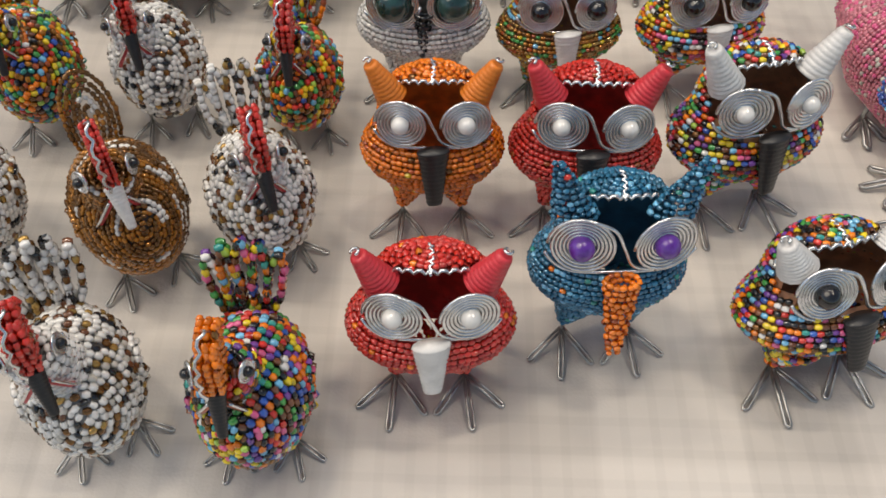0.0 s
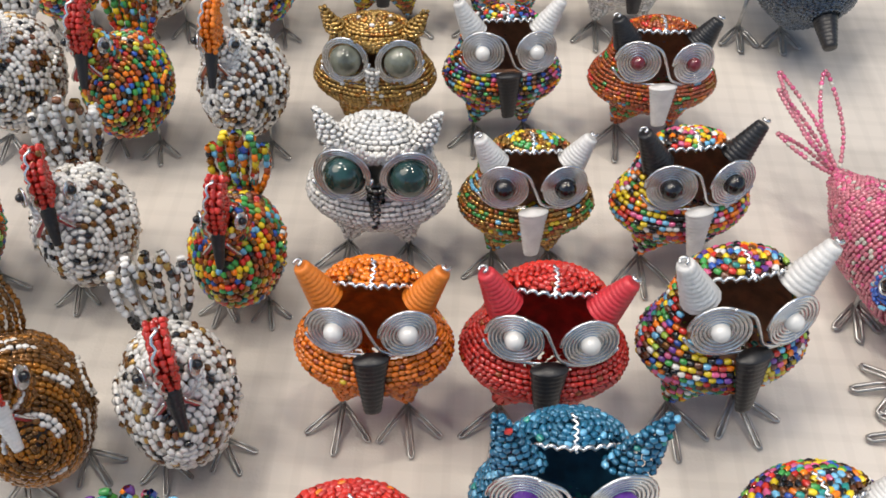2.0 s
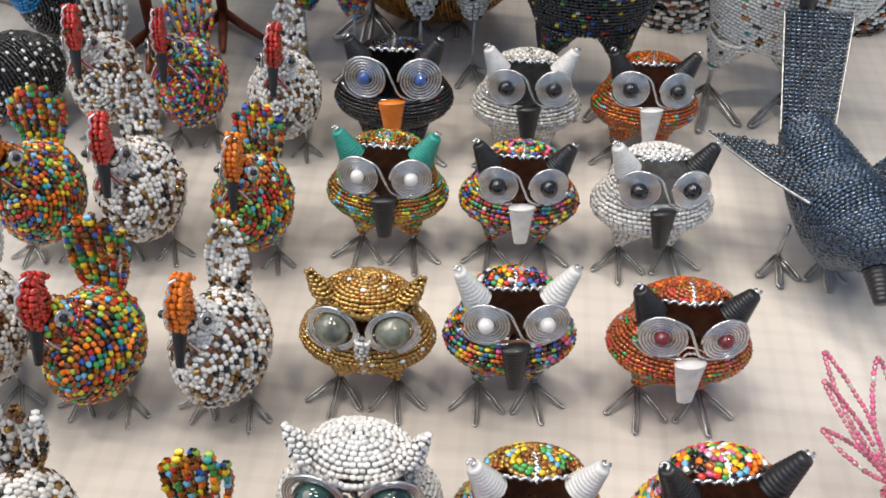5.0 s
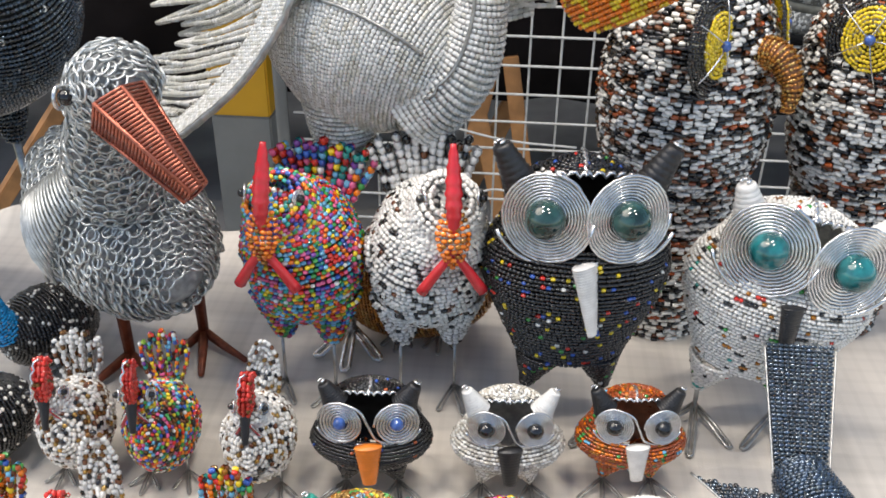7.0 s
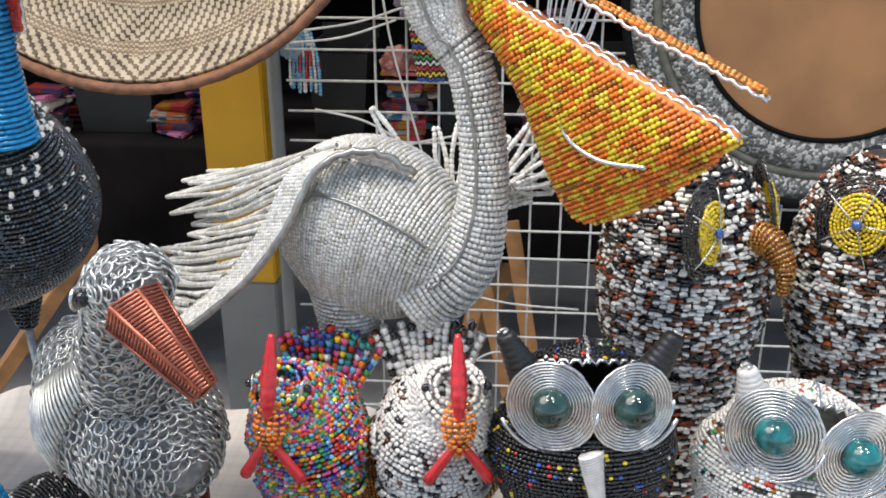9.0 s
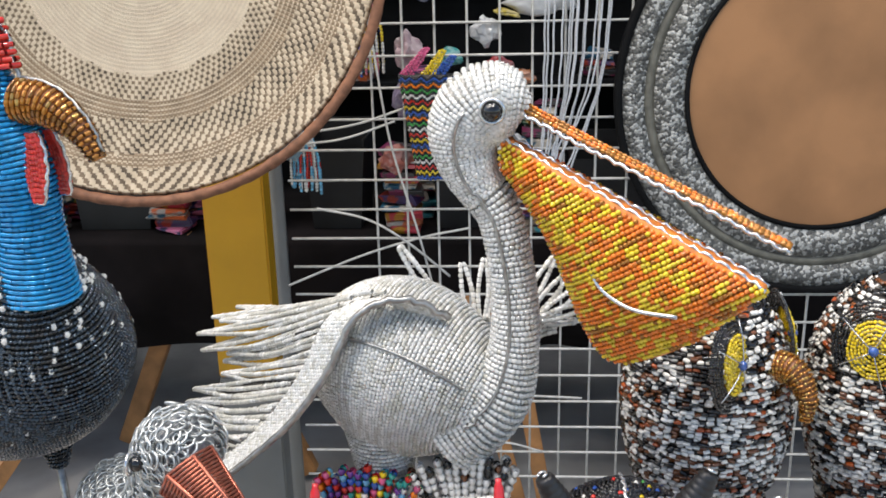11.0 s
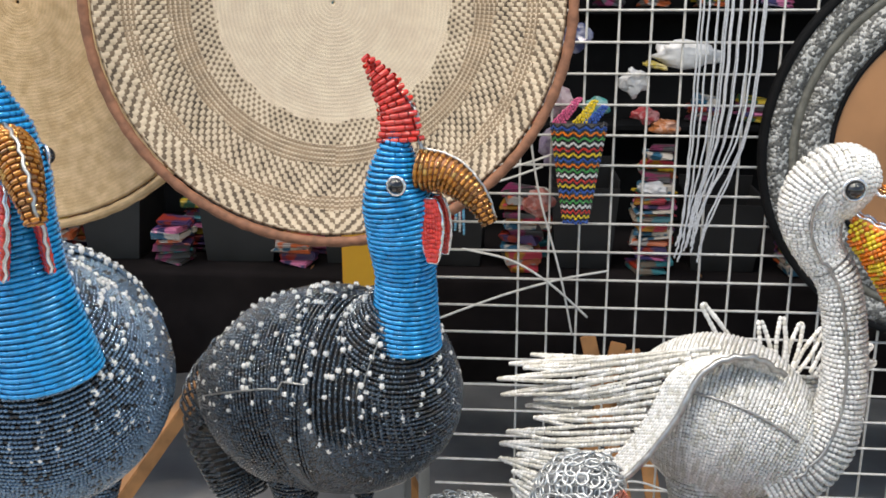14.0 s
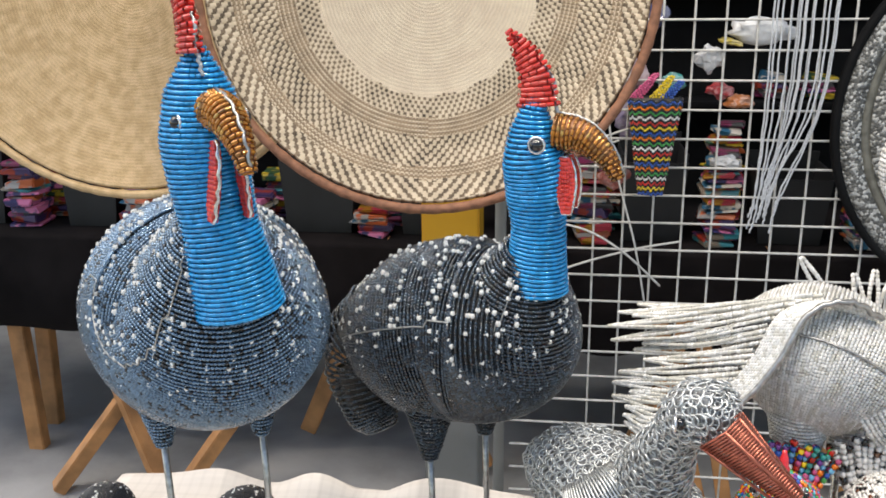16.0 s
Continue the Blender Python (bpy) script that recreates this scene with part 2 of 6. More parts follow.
def sweep(path, ra, rb=None, n=40, up=(0, 0, 1.0)):
    """Rings across a path; ra, rb: half sizes across and along 'up'."""
    P = np.asarray(path, float)
    ra = np.asarray(ra, float)
    rb = ra if rb is None else np.asarray(rb, float)
    T = np.gradient(P, axis=0)
    T /= np.linalg.norm(T, axis=1, keepdims=True) + 1e-12
    a = np.linspace(0, 2 * math.pi, n, endpoint=False)
    out = []
    for i in range(len(P)):
        s = np.cross(T[i], up)
        if np.linalg.norm(s) < 0.15:
            s = np.cross(T[i], (0, 1.0, 0))
        s /= np.linalg.norm(s)
        u = np.cross(s, T[i])
        out.append(P[i] + np.outer(np.cos(a), s) * ra[i] + np.outer(np.sin(a), u) * rb[i])
    return np.array(out)


def inward(rings, d):
    c = rings.mean(1, keepdims=True)
    v = rings - c
    L = np.linalg.norm(v, axis=2, keepdims=True) + 1e-9
    return c + v * np.maximum(0.02, (L - d) / L)


def lathe(profile, sides=12, flat=1.0):
    """Rings of a turned form along +z: (radius, z)."""
    a = np.linspace(0, 2 * math.pi, sides, endpoint=False)
    return np.array([np.stack([np.cos(a) * r, np.sin(a) * r * flat, np.full(sides, z)], 1) for r, z in profile])


def aim(rings, base, direction, spin=0.0):
    """Turn rings built along +z to point along direction from base."""
    q = Vector(direction).to_track_quat("Z", "Y").to_matrix() @ Matrix.Rotation(spin, 3, "Z")
    M = np.array(q)
    return rings @ M.T + np.asarray(base)


def wrapped_cone(name, base, direction, length, r0, r1, mat, parent, label="", flat=1.0, turns=11, spin=0.0):
    """A cone wound with plastic-covered wire: fine ridges all along it."""
    prof = [(0.0005, -0.001)]
    for i in range(turns * 3 + 1):
        f = i / (turns * 3)
        r = r0 + (r1 - r0) * f
        prof.append((r * (1.0 + (0.045 if i % 3 == 1 else -0.03)), f * length))
    prof.append((r1 * 0.6, length * 1.015))
    prof.append((0.0004, length * 1.01))
    return skin(name, aim(lathe(prof, 14, flat), base, direction, spin), mat, parent, label)


def ball(name, c, r, mat, parent, label="", flat=1.0):
    bm = bmesh.new()
    bmesh.ops.create_uvsphere(bm, u_segments=20, v_segments=12, radius=r)
    bmesh.ops.scale(bm, vec=(1, flat, 1), verts=bm.verts)
    bmesh.ops.translate(bm, vec=c, verts=bm.verts)
    return part(name, bm, mat, parent, label)


def toes(name, ax, ay, top, parent, size=0.022, wire=0.0009, mat=None, yaw=0.0, count=3, back=False):
    """A wire leg that splits into hairpin toes on the ground."""
    lines = [(np.array([[ax, ay, top], [ax, ay, size * 0.5], [ax, ay, wire * 2.2]]), wire * 1.3)]
    angs = [(-0.78), 0.0, 0.78][:count]
    if back:
        angs.append(math.pi)
    for a in angs:
        a += yaw
        d = np.array([math.sin(a), -math.cos(a), 0])
        s = np.array([math.cos(a), math.sin(a), 0]) * wire * 1.15
        L = size * (1.0 if abs(a - yaw) < 0.1 else 0.86)
        b = np.array([ax, ay, wire * 2.4 + size * 0.18])
        e = np.array([ax, ay, wire * 1.05]) + d * L
        m = (b + e) / 2 + np.array([0, 0, size * 0.02])
        lines.append((np.array([b + s, m + s * 1.2, e - d * wire * 2 + s * 1.3, e + s * 0.5, e - s * 0.5, e - d * wire * 2 - s * 1.3, m - s * 1.2, b - s]), wire))
    return tubes(name, lines, mat or DULLWIRE, parent)


def spiral_eye(name, c, radius, inner, direction, parent, wire=0.0009, turns=4.5, tail=None):
    """A flat coil of silver wire round the pupil."""
    q = np.array(Vector(direction).to_track_quat("Z", "Y").to_matrix())
    a = np.linspace(0, turns * 2 * math.pi, int(turns * 22))
    r = inner + (radius - inner) * a / a[-1]
    P = np.stack([r * np.cos(a), r * np.sin(a), 0.11 * (r - inner)], 1) @ q.T + np.asarray(c)
    return tubes(name, [(P, wire)], WIRE, parent, "coiled silver wire", 5)

# ---- setting ----
TOP = 0.76
CONCRETE = shader("concrete_floor", (0.35, 0.35, 0.345), 0.75, 0, 0.3, 3.0, 0.3, 60, second=(0.41, 0.405, 0.395))
YELLOW = shader("yellow_paint", (0.66, 0.34, 0.015), 0.45, 0, 0.06, 6, 0.1, 120)
GREYPAINT = shader("grey_paint", (0.20, 0.20, 0.19), 0.55, 0, 0.12, 6, 0.1, 120)
BLACKCLOTH = shader("black_cloth", (0.009, 0.0072, 0.0075), 0.95, 0, 0.3, 8, 0.4, 400, spec=0.12)
BLACKBOARD = shader("black_board", (0.006, 0.0063, 0.007), 0.85, 0, 0.3, 10, spec=0.15)
BINBOARD = shader("black_plastic_board", (0.008, 0.0085, 0.0095), 0.5, 0, 0.3, 10, 0.1, 200)
GRIDPAINT = shader("white_coated_wire", (0.62, 0.61, 0.58), 0.45, 0, 0.12, 60)
PINE = shader("pine_wood", (0.40, 0.19, 0.07), 0.6, 0, 0.25, 14, 0.2, 200)
# for the added, unseen wall and roof that darken the background
SHELLDARK = shader("unseen_dark_shell", (0.10, 0.10, 0.10), 0.8, 0, 0.25, 2.0)


def box_bm(x0, y0, z0, x1, y1, z1, bevel=0.0):
    bm = bmesh.new()
    bmesh.ops.create_cube(bm, size=1.0)
    bmesh.ops.scale(bm, vec=(x1 - x0, y1 - y0, z1 - z0), verts=bm.verts)
    bmesh.ops.translate(bm, vec=((x0 + x1) / 2, (y0 + y1) / 2, (z0 + z1) / 2), verts=bm.verts)
    if bevel:
        bmesh.ops.bevel(bm, geom=bm.edges[:], offset=bevel, segments=2, affect="EDGES")
    return bm


def solid(name, bm, mat, label="", category="", kind="", group=""):
    ob = part(name, bm, mat, None, label, smooth=False)
    return tagged(ob, "", category, group, kind)


solid("floor", box_bm(-9, -6, -0.1, 9, 9, 0), CONCRETE, "grey stained concrete floor of the hall", "floor", "structure")
# unseen wall and roof, added to block light from the background
solid("wall_back", box_bm(-9, 8.9, 0, 9, 9.1, 3.6), SHELLDARK, "unseen dark wall added to keep the background dark", "wall", "structure")
solid("ceiling", box_bm(-9, 3.2, 3.4, 9, 9.1, 3.5), SHELLDARK, "unseen dark roof added to block skylight over the stalls behind", "ceiling", "structure")

# white damask cloth with woven bands, creases and a ruffled far edge
def cloth_material():
    m = shader("white_damask", (0.64, 0.59, 0.535), 0.75, 0, 0.05, 5.0, 0.12, 700, second=(0.68, 0.635, 0.58))
    nt = m.node_tree
    b = nt.nodes["Principled BSDF"]
    tc = nt.nodes["Texture Coordinate"]
    src = b.inputs["Base Color"].links[0].from_socket
    total = None
    for axis, scale, lo in (("X", 2.6, 0.55), ("Y", 2.1, 0.62), ("X", 23.0, 0.72), ("Y", 21.0, 0.75)):
        w = nt.nodes.new("ShaderNodeTexWave")
        w.bands_direction = axis
        w.inputs["Scale"].default_value, w.inputs["Distortion"].default_value, w.inputs["Detail"].default_value = scale, 0.25, 1.0
        nt.links.new(tc.outputs["Object"], w.inputs["Vector"])
        mr = nt.nodes.new("ShaderNodeMapRange")
        mr.inputs["From Min"].default_value, mr.inputs["From Max"].default_value = lo, lo + 0.12
        mr.inputs["To Min"].default_value, mr.inputs["To Max"].default_value = 0.0, 0.11 if scale < 5 else 0.04
        nt.links.new(w.outputs["Fac"], mr.inputs["Value"])
        if total is None:
            total = mr.outputs["Result"]
        else:
            ad = nt.nodes.new("ShaderNodeMath")
            nt.links.new(total, ad.inputs[0])
            nt.links.new(mr.outputs["Result"], ad.inputs[1])
            total = ad.outputs[0]
    sub = nt.nodes.new("ShaderNodeMath")
    sub.operation = "SUBTRACT"
    sub.inputs[0].default_value = 1.03
    nt.links.new(total, sub.inputs[1])
    hsv = nt.nodes.new("ShaderNodeHueSaturation")
    nt.links.new(src, hsv.inputs["Color"])
    nt.links.new(sub.outputs[0], hsv.inputs["Value"])
    nt.links.new(hsv.outputs["Color"], b.inputs["Base Color"])
    return m


CLOTH = cloth_material()
table = thing("trestle_table", -0.01, 0.545, 0, 0, "market table on wooden legs under a white cloth", "table")
part("tabletop", box_bm(-0.81, -0.535, 0.715, 0.81, 0.535, 0.745, 0.003), PINE, table, smooth=False)
for lx in (-0.72, 0.72):
    for ly in (-0.45, 0.45):
        part("leg", box_bm(lx - 0.025, ly - 0.025, 0, lx + 0.025, ly + 0.025, 0.715, 0.003), PINE, table, smooth=False)


def table_cloth():
    nx, ny = 190, 120
    V, F = [], []
    for j in range(ny + 1):
        for i in range(nx + 1):
            u, v = -0.95 + 1.90 * i / nx, -0.68 + 1.36 * j / ny
            x, y, z = u, v, 0.0
            over = abs(u) - 0.825
            if over > 0:
                z -= over * 0.97
                x = math.copysign(0.825 + 0.02 * math.sin(v * 30), u)
            over = abs(v) - 0.55
            if over > 0:
                z -= over * 0.95
                y = math.copysign(0.555 + 0.035 * min(1, over * 9) * (0.4 + math.sin(u * 34 + 1.4 * math.sin(u * 9)) * 0.6), v)
            if z == 0.0:
                z += 0.0008 * noise.noise((u * 7, v * 7, 0))
                z += 0.0012 * math.exp(-((v + 0.315) / 0.004) ** 2)
                z += 0.0010 * math.exp(-((u - 0.06) / 0.004) ** 2)
            rim = math.exp(-((v - 0.545) / 0.018) ** 2)
            z += rim * max(0, 0.010 + 0.010 * math.sin(u * 31 + 2.0 * math.sin(u * 11)) + 0.012 * noise.noise((u * 9, 3, 1)))
            V.append((x - 0.01, y + 0.545, TOP + z))
    for j in range(ny):
        for i in range(nx):
            a = j * (nx + 1) + i
            F.append((a, a + 1, a + nx + 2, a + nx + 1))
    ob = link("tablecloth", V, F, CLOTH, None, "white damask tablecloth with woven bands and a ruffled edge")
    s = ob.modifiers.new("thickness", "SOLIDIFY")
    s.thickness, s.offset = 0.0015, -1
    return tagged(ob, "", "tablecloth")


table_cloth()

# ---- small owls ----
# beside the true dark beads, extra dark ones stand in for shaded gaps
MULTI = [("red", 9), ("orange", 9), ("yellow", 9), ("green", 6), ("lime", 2), ("blue", 5), ("sky", 5), ("pink", 6), ("white", 4), ("black", 13), ("purple", 4), ("teal", 5), ("brown", 9), ("darkgold", 5)]
MULTIGLASS = [("red", 8), ("orange", 12), ("yellow", 9), ("green", 8), ("lime", 4), ("blue", 4), ("sky", 4), ("rust", 8), ("amber", 8), ("teal", 5), ("white", 1), ("brown", 8), ("darkgold", 7), ("black", 4)]
SPECK = [("white", 62), ("clear", 9), ("black", 9), ("darkgold", 10), ("gold", 5), ("brown", 5)]
OWL_LINE = ((0.33, 0.62), (0.37, 0.75), (0.42, 0.89), (0.47, 0.97), (0.52, 1.0), (0.58, 0.96), (0.64, 0.86), (0.70, 0.77), (0.76, 0.73), (0.82, 0.70), (0.88, 0.64), (0.93, 0.52), (0.98, 0.26), (1.0, 0.03))
BIG_LINE = ((0.31, 0.58), (0.40, 0.71), (0.50, 0.86), (0.59, 0.97), (0.65, 1.0), (0.72, 0.95), (0.78, 0.83), (0.83, 0.75), (0.89, 0.69), (0.94, 0.54), (0.98, 0.26), (1.0, 0.03))


def owl_rings(W, H, step, form, deep=0.34):
    zs = np.array([p[0] for p in form]) * H
    ws = np.array([p[1] for p in form]) * W / 2
    s = np.concatenate([[0], np.cumsum(np.hypot(np.diff(zs), np.diff(ws)))])
    q = np.arange(0, s[-1], step)
    z, a = np.interp(q, s, zs), np.interp(q, s, ws)
    th = np.linspace(0, 2 * math.pi, 72, endpoint=False)
    R = []
    for zi, ai in zip(z, a):
        b = ai * deep * 2
        # the head leans back over the face opening
        sh = 0.03 * W * max(0.0, zi / H - 0.55) / 0.45
        R.append(np.stack([ai * np.cos(th), b * np.sin(th) + sh, np.full(72, zi)], 1))
    return np.array(R)


def owl(x, y, yaw, W, H, palette, label, lining="dark", horn="black", beak="black", pupil="black", run=0.0, bead=0.0030, eye=0.0125, horn_size=1.0,
        style="spiral", tilt=0.0, seed=1, group="small beaded owls", inner=None, brow=None, eye_turns=4.5, pupil_r=0.0042, beak_len=None, back=5.0, eye_at=0.80, form=OWL_LINE, gap=(0.80, 0.165), roll=0.0):
    H *= 0.95
    small = W < 0.1
    if small and pupil == "black":
        pupil_r = 0.0054
    root = thing("beaded_owl", x, y - (0.010 if small else 0.0), TOP + 0.001, yaw, label, "owl figurine", group)
    rings = owl_rings(W, H, bead * 0.98, form)
    kids = []
    # everything but the legs leans back by this much, so the face looks up
    cb, sb = math.cos(radians(back)), math.sin(radians(back))

    def outside(P, g=0.0):
        z = P[:, 2] / H
        lim = 0.69 * W / 2 * np.sqrt(np.clip(1 - ((z - gap[0]) / gap[1]) ** 4, 0, 1)) if style == "spiral" else 0.66 * W / 2 * np.sqrt(np.clip(1 - ((z - 0.77) / 0.105) ** 2, 0, 1))
        return ~((P[:, 1] < 0.01 * W) & (np.abs(P[:, 0]) < lim - g))

    bd = Beads(bead, bead * 0.53, palette, run, 5, seed, 0.10, 0.66)
    for i, r in enumerate(rings):
        bd.line(r, True, outside)
    leg_y = -0.03 * W if small else -0.01 * W
    bt = Beads(bead, bead * 0.53, palette, run, 5, seed + 77, 0.10, 0.66)
    # two tapering trouser legs that part under an arch
    split, ankle = form[0][0] * H, (0.13 if small else 0.16) * H
    half = form[0][1] * W / 4
    for sx in (-1, 1):
        for z in np.arange(ankle, split + bead, bead * 0.93):
            f = min(1.0, (z - ankle) / (split - ankle))
            ra, rb = 0.035 * W + (half - 0.035 * W) * f ** 1.1, 0.035 * W + (1.25 * half - 0.035 * W) * f
            a = np.linspace(0, 2 * math.pi, 24, endpoint=False)
            bt.line(np.stack([sx * (0.215 * W + (half - 0.215 * W) * f) + ra * np.cos(a), leg_y * (1 - f) + rb * np.sin(a), np.full(24, z)], 1), True)
    for sx in (-1, 1):
        toes("foot", sx * 0.22 * W, leg_y - 0.01 * W, ankle + 0.03 * H, root, W * 0.36, W * 0.0104, None, sx * 0.12)
    bt.mesh("trousers", root, "beaded legs", "stuff")
    still = set(o.name for o in root.children)
    if style == "brow":
        # beaded ears and a brow of looped strings
        for sx in (-1, 1):
            for k in range(7):
                f = k / 6.0
                c = np.array([sx * (0.30 + 0.10 * f) * W, -0.05 * W, (0.92 + 0.16 * f) * H])
                rr = 0.085 * W * (1 - 0.8 * f)
                a = np.linspace(0, 2 * math.pi, 14, endpoint=False)
                bd.line(np.stack([c[0] + rr * np.cos(a), c[1] + rr * np.sin(a), np.full(14, c[2])], 1), True, color=brow)
        for k in range(4):
            a = np.linspace(math.pi * 0.05, math.pi * 0.95, 24)
            rr = (0.10 + 0.055 * k) * W
            bd.line(np.stack([rr * np.cos(a), -0.30 * W + 0.03 * W * k + 0 * a, 0.98 * H - 0.75 * rr * np.sin(a) + 0.02 * H], 1), color=brow)
    bd.mesh("beadwork", root, "", "stuff")
    skin("lining", inward(rings[::2][:, ::2], bead * 0.62), LINING[lining], root, "", lambda P: outside(P, 0.002))
    if style == "spiral":
        # twisted wire seam along the brow and over the crown
        a = np.linspace(0.02, math.pi - 0.02, 50)
        za = gap[0] * H + gap[1] * H * np.sin(a) ** 0.7
        xa = 0.69 * W / 2 * np.cos(a)
        wl = np.interp(za / H, [p[0] for p in form], [p[1] for p in form]) * W / 2
        ya = -0.68 * np.sqrt(np.clip(wl ** 2 - xa ** 2, 0, None)) + 0.03 * W * np.clip(za / H - 0.55, 0, 1) / 0.45
        zig = 0.0010 * np.sign(np.sin(np.arange(50) * 2.1)) * W / 0.075
        brow_line = np.stack([xa, ya - 0.001, za + zig], 1)
        b2 = np.linspace(0, 1, 16)
        crown = np.stack([0 * b2 + 0.0008 * np.sign(np.sin(b2 * 60)), -0.13 * W + 0.20 * W * b2, H * (0.968 + 0.042 * np.sin(b2 * math.pi / 2))], 1)
        tubes("wire_seam", [(brow_line, W * 0.013), (crown, W * 0.011)], WIRE, root, "twisted silver wire", 5)
        base_y = -0.285 * W
        lean = Vector((0, -1.0, 0.10 + tilt)).normalized()
        ez = eye_at * H
    else:
        base_y = -0.30 * W
        lean = Vector((0, -1.0, 0.05 + tilt)).normalized()
        ez = 0.78 * H
    ex = eye * (1.22 if small else 0.83) if style == "spiral" else eye * 1.08
    for sx in (-1, 1):
        d = (lean + Vector((sx * (0.22 if small else 0.34), 0, 0))).normalized()
        c = Vector((sx * ex, base_y + 0.04 * W, ez))
        if style == "spiral":
            coil = spiral_eye("eye_coil", c, eye, pupil_r * 0.9, d, root, W * (0.0118 if small else 0.0084), eye_turns + (1.0 if small else 4))
        else:
            coil = spiral_eye("eye_coil", c, eye, eye * 0.74, d, root, W * 0.0125, 3.0)
        ball("pupil", c + d * (pupil_r * (0.45 if style == "spiral" else 0.1)), pupil_r, PUPIL[pupil], coil, pupil + " pupil")
    # wire that joins the two coils under the brow
    wide = ex + 1.10 * eye
    span = np.linspace(-0.97, 0.97, 40) * wide
    bridge = np.stack([span, base_y + 0.035 * W - 0.02 * W * np.cos(span / wide * 1.5) + 0.05 * W * (np.abs(span) / wide) ** 3, ez - eye * 1.07 * np.sqrt(np.clip(1 - (np.clip(np.abs(span) - ex, 0, None) / (1.12 * eye)) ** 2, 0, 1))], 1)
    wires = [(bridge, W * 0.0115)]
    if style == "spiral":
        # the end of one coil sweeps down over the beak into the other
        wires.append((smooth_line([(-ex * 0.85, base_y + 0.02 * W, ez + eye * 1.02), (-ex * 0.3, base_y, ez + eye * 0.72), (0, base_y - 0.01 * W, ez), (ex * 0.3, base_y, ez - eye * 0.75), (ex * 0.9, base_y + 0.02 * W, ez - eye * 1.04)], 24), W * 0.0118))
    tubes("bridge_wire", wires, WIRE, root, "", 5)
    bl = (beak_len or 0.34 * H) * 0.92
    if style == "spiral":
        wrapped_cone("beak", (0, base_y - 0.035 * W, ez - eye * 0.95), (0.03 if small else 0.16, -0.16, -1), bl, (0.112 if small else 0.088) * W, (0.055 if small else 0.032) * W, WRAP[beak], root, beak + " wrapped beak", 0.55, 12 if small else 26)
        for sx in (-1, 1):
            hm = horn[0 if sx < 0 else 1] if isinstance(horn, tuple) else horn
            hb = Vector((sx * 0.27 * W, -0.09 * W, 0.87 * H))
            hd = Vector((sx * 0.46, 0.0, 0.88)).normalized()
            hl = 0.218 * H * horn_size
            cone = wrapped_cone("horn", hb, hd, hl, 0.110 * W, 0.050 * W, WRAP[hm], root, hm + " wrapped horn", 1.0, 10)
            e = hb + hd * (hl + 0.002)
            a = np.linspace(0, 1.6 * math.pi, 10)
            q = np.array(hd.to_track_quat("Z", "Y").to_matrix())
            knot = np.stack([0.022 * W * np.cos(a), 0.022 * W * np.sin(a), a * 0.0002], 1) @ q.T + np.array(e)
            tubes("wire_tip", [(knot, W * 0.010)], WIRE, cone, "", 5)
    else:
        bk = Beads(bead * 0.9, bead * 0.5, [(beak, 1)], 0, 5, seed + 5)
        for k in range(9):
            f = k / 8.0
            rr = 0.055 * W * (1 - 0.65 * f)
            a = np.linspace(0, 2 * math.pi, 12, endpoint=False)
            bk.line(np.stack([rr * np.cos(a), base_y - 0.02 * W + rr * 0.6 * np.sin(a), np.full(12, ez - eye * 0.35 - f * 0.28 * H)], 1), True)
        bk.mesh("beak", root, beak + " beaded beak")
    M = Matrix.Translation((0, 0, 0.30 * H)) @ Matrix.Rotation(radians(roll), 4, "Y") @ Matrix.Rotation(-radians(back), 4, "X") @ Matrix.Translation((0, 0, -0.30 * H))
    for ob in [c for c in root.children if c.name not in still]:
        for o in [ob] + list(ob.children):
            o.data.transform(M)
    return root


owl(0.012, 0.347, 2, 0.069, 0.101, [("orange", 92), ("rust", 5), ("darkgold", 2), ("yellow", 1)], "bright orange beaded wire owl with orange wrapped horns and black beak", "orange", "orange", "black", "pearl", 0, 0.0029, 0.0122, 1.0, seed=11)
owl(0.087, 0.350, 0, 0.074, 0.100, [("red", 97), ("rust", 3)], "red beaded wire owl with red wrapped horns and black beak", "red", "red", "black", "pearl", 0, 0.0029, 0.0125, 1.0, seed=12)
owl(0.168, 0.362, 14, 0.078, 0.105, MULTI, "multicoloured beaded owl with long white horns and black beak", "brown", "white", "black", "pearl", 0, 0.0033, 0.0132, 1.15, seed=13)
owl(0.014, 0.248, 2, 0.072, 0.090, [("red", 96), ("orange", 3), ("yellow", 1)], "red beaded wire owl with red horns and white beak", "red", "red", "white", "pearl", 0, 0.0029, 0.0125, 1.05, seed=14)
owl(0.188, 0.262, 16, 0.080, 0.086, MULTI, "multicoloured beaded owl with white horns turned aside", "brown", "white", "black", "black", 0, 0.0031, 0.0125, 0.9, seed=16, back=16.0)
owl(0.081, 0.450, 6, 0.070, 0.086, [("gold", 30), ("amber", 18), ("yellow", 10), ("green", 10), ("rust", 10), ("sky", 8), ("darkgold", 20)], "gold and green beaded owl with white horns and white beak", "brown", "white", "white", "black", 0.3, 0.0027, 0.0122, 1.0, seed=17)
owl(0.162, 0.456, 12, 0.073, 0.090, [("yellow", 18), ("orange", 14), ("white", 8), ("red", 8), ("black", 12), ("pink", 12), ("sky", 6), ("green", 5)], "multicoloured beaded owl with black horns and white beak", "brown", "black", "white", "black", 0, 0.0033, 0.0130, 1.2, seed=18)
owl(0.068, 0.556, 8, 0.070, 0.089, MULTI, "multicoloured beaded owl with white horns and black beak", "brown", "white", "black", "pearl", 0, 0.0030, 0.0125, 1.2, seed=20)
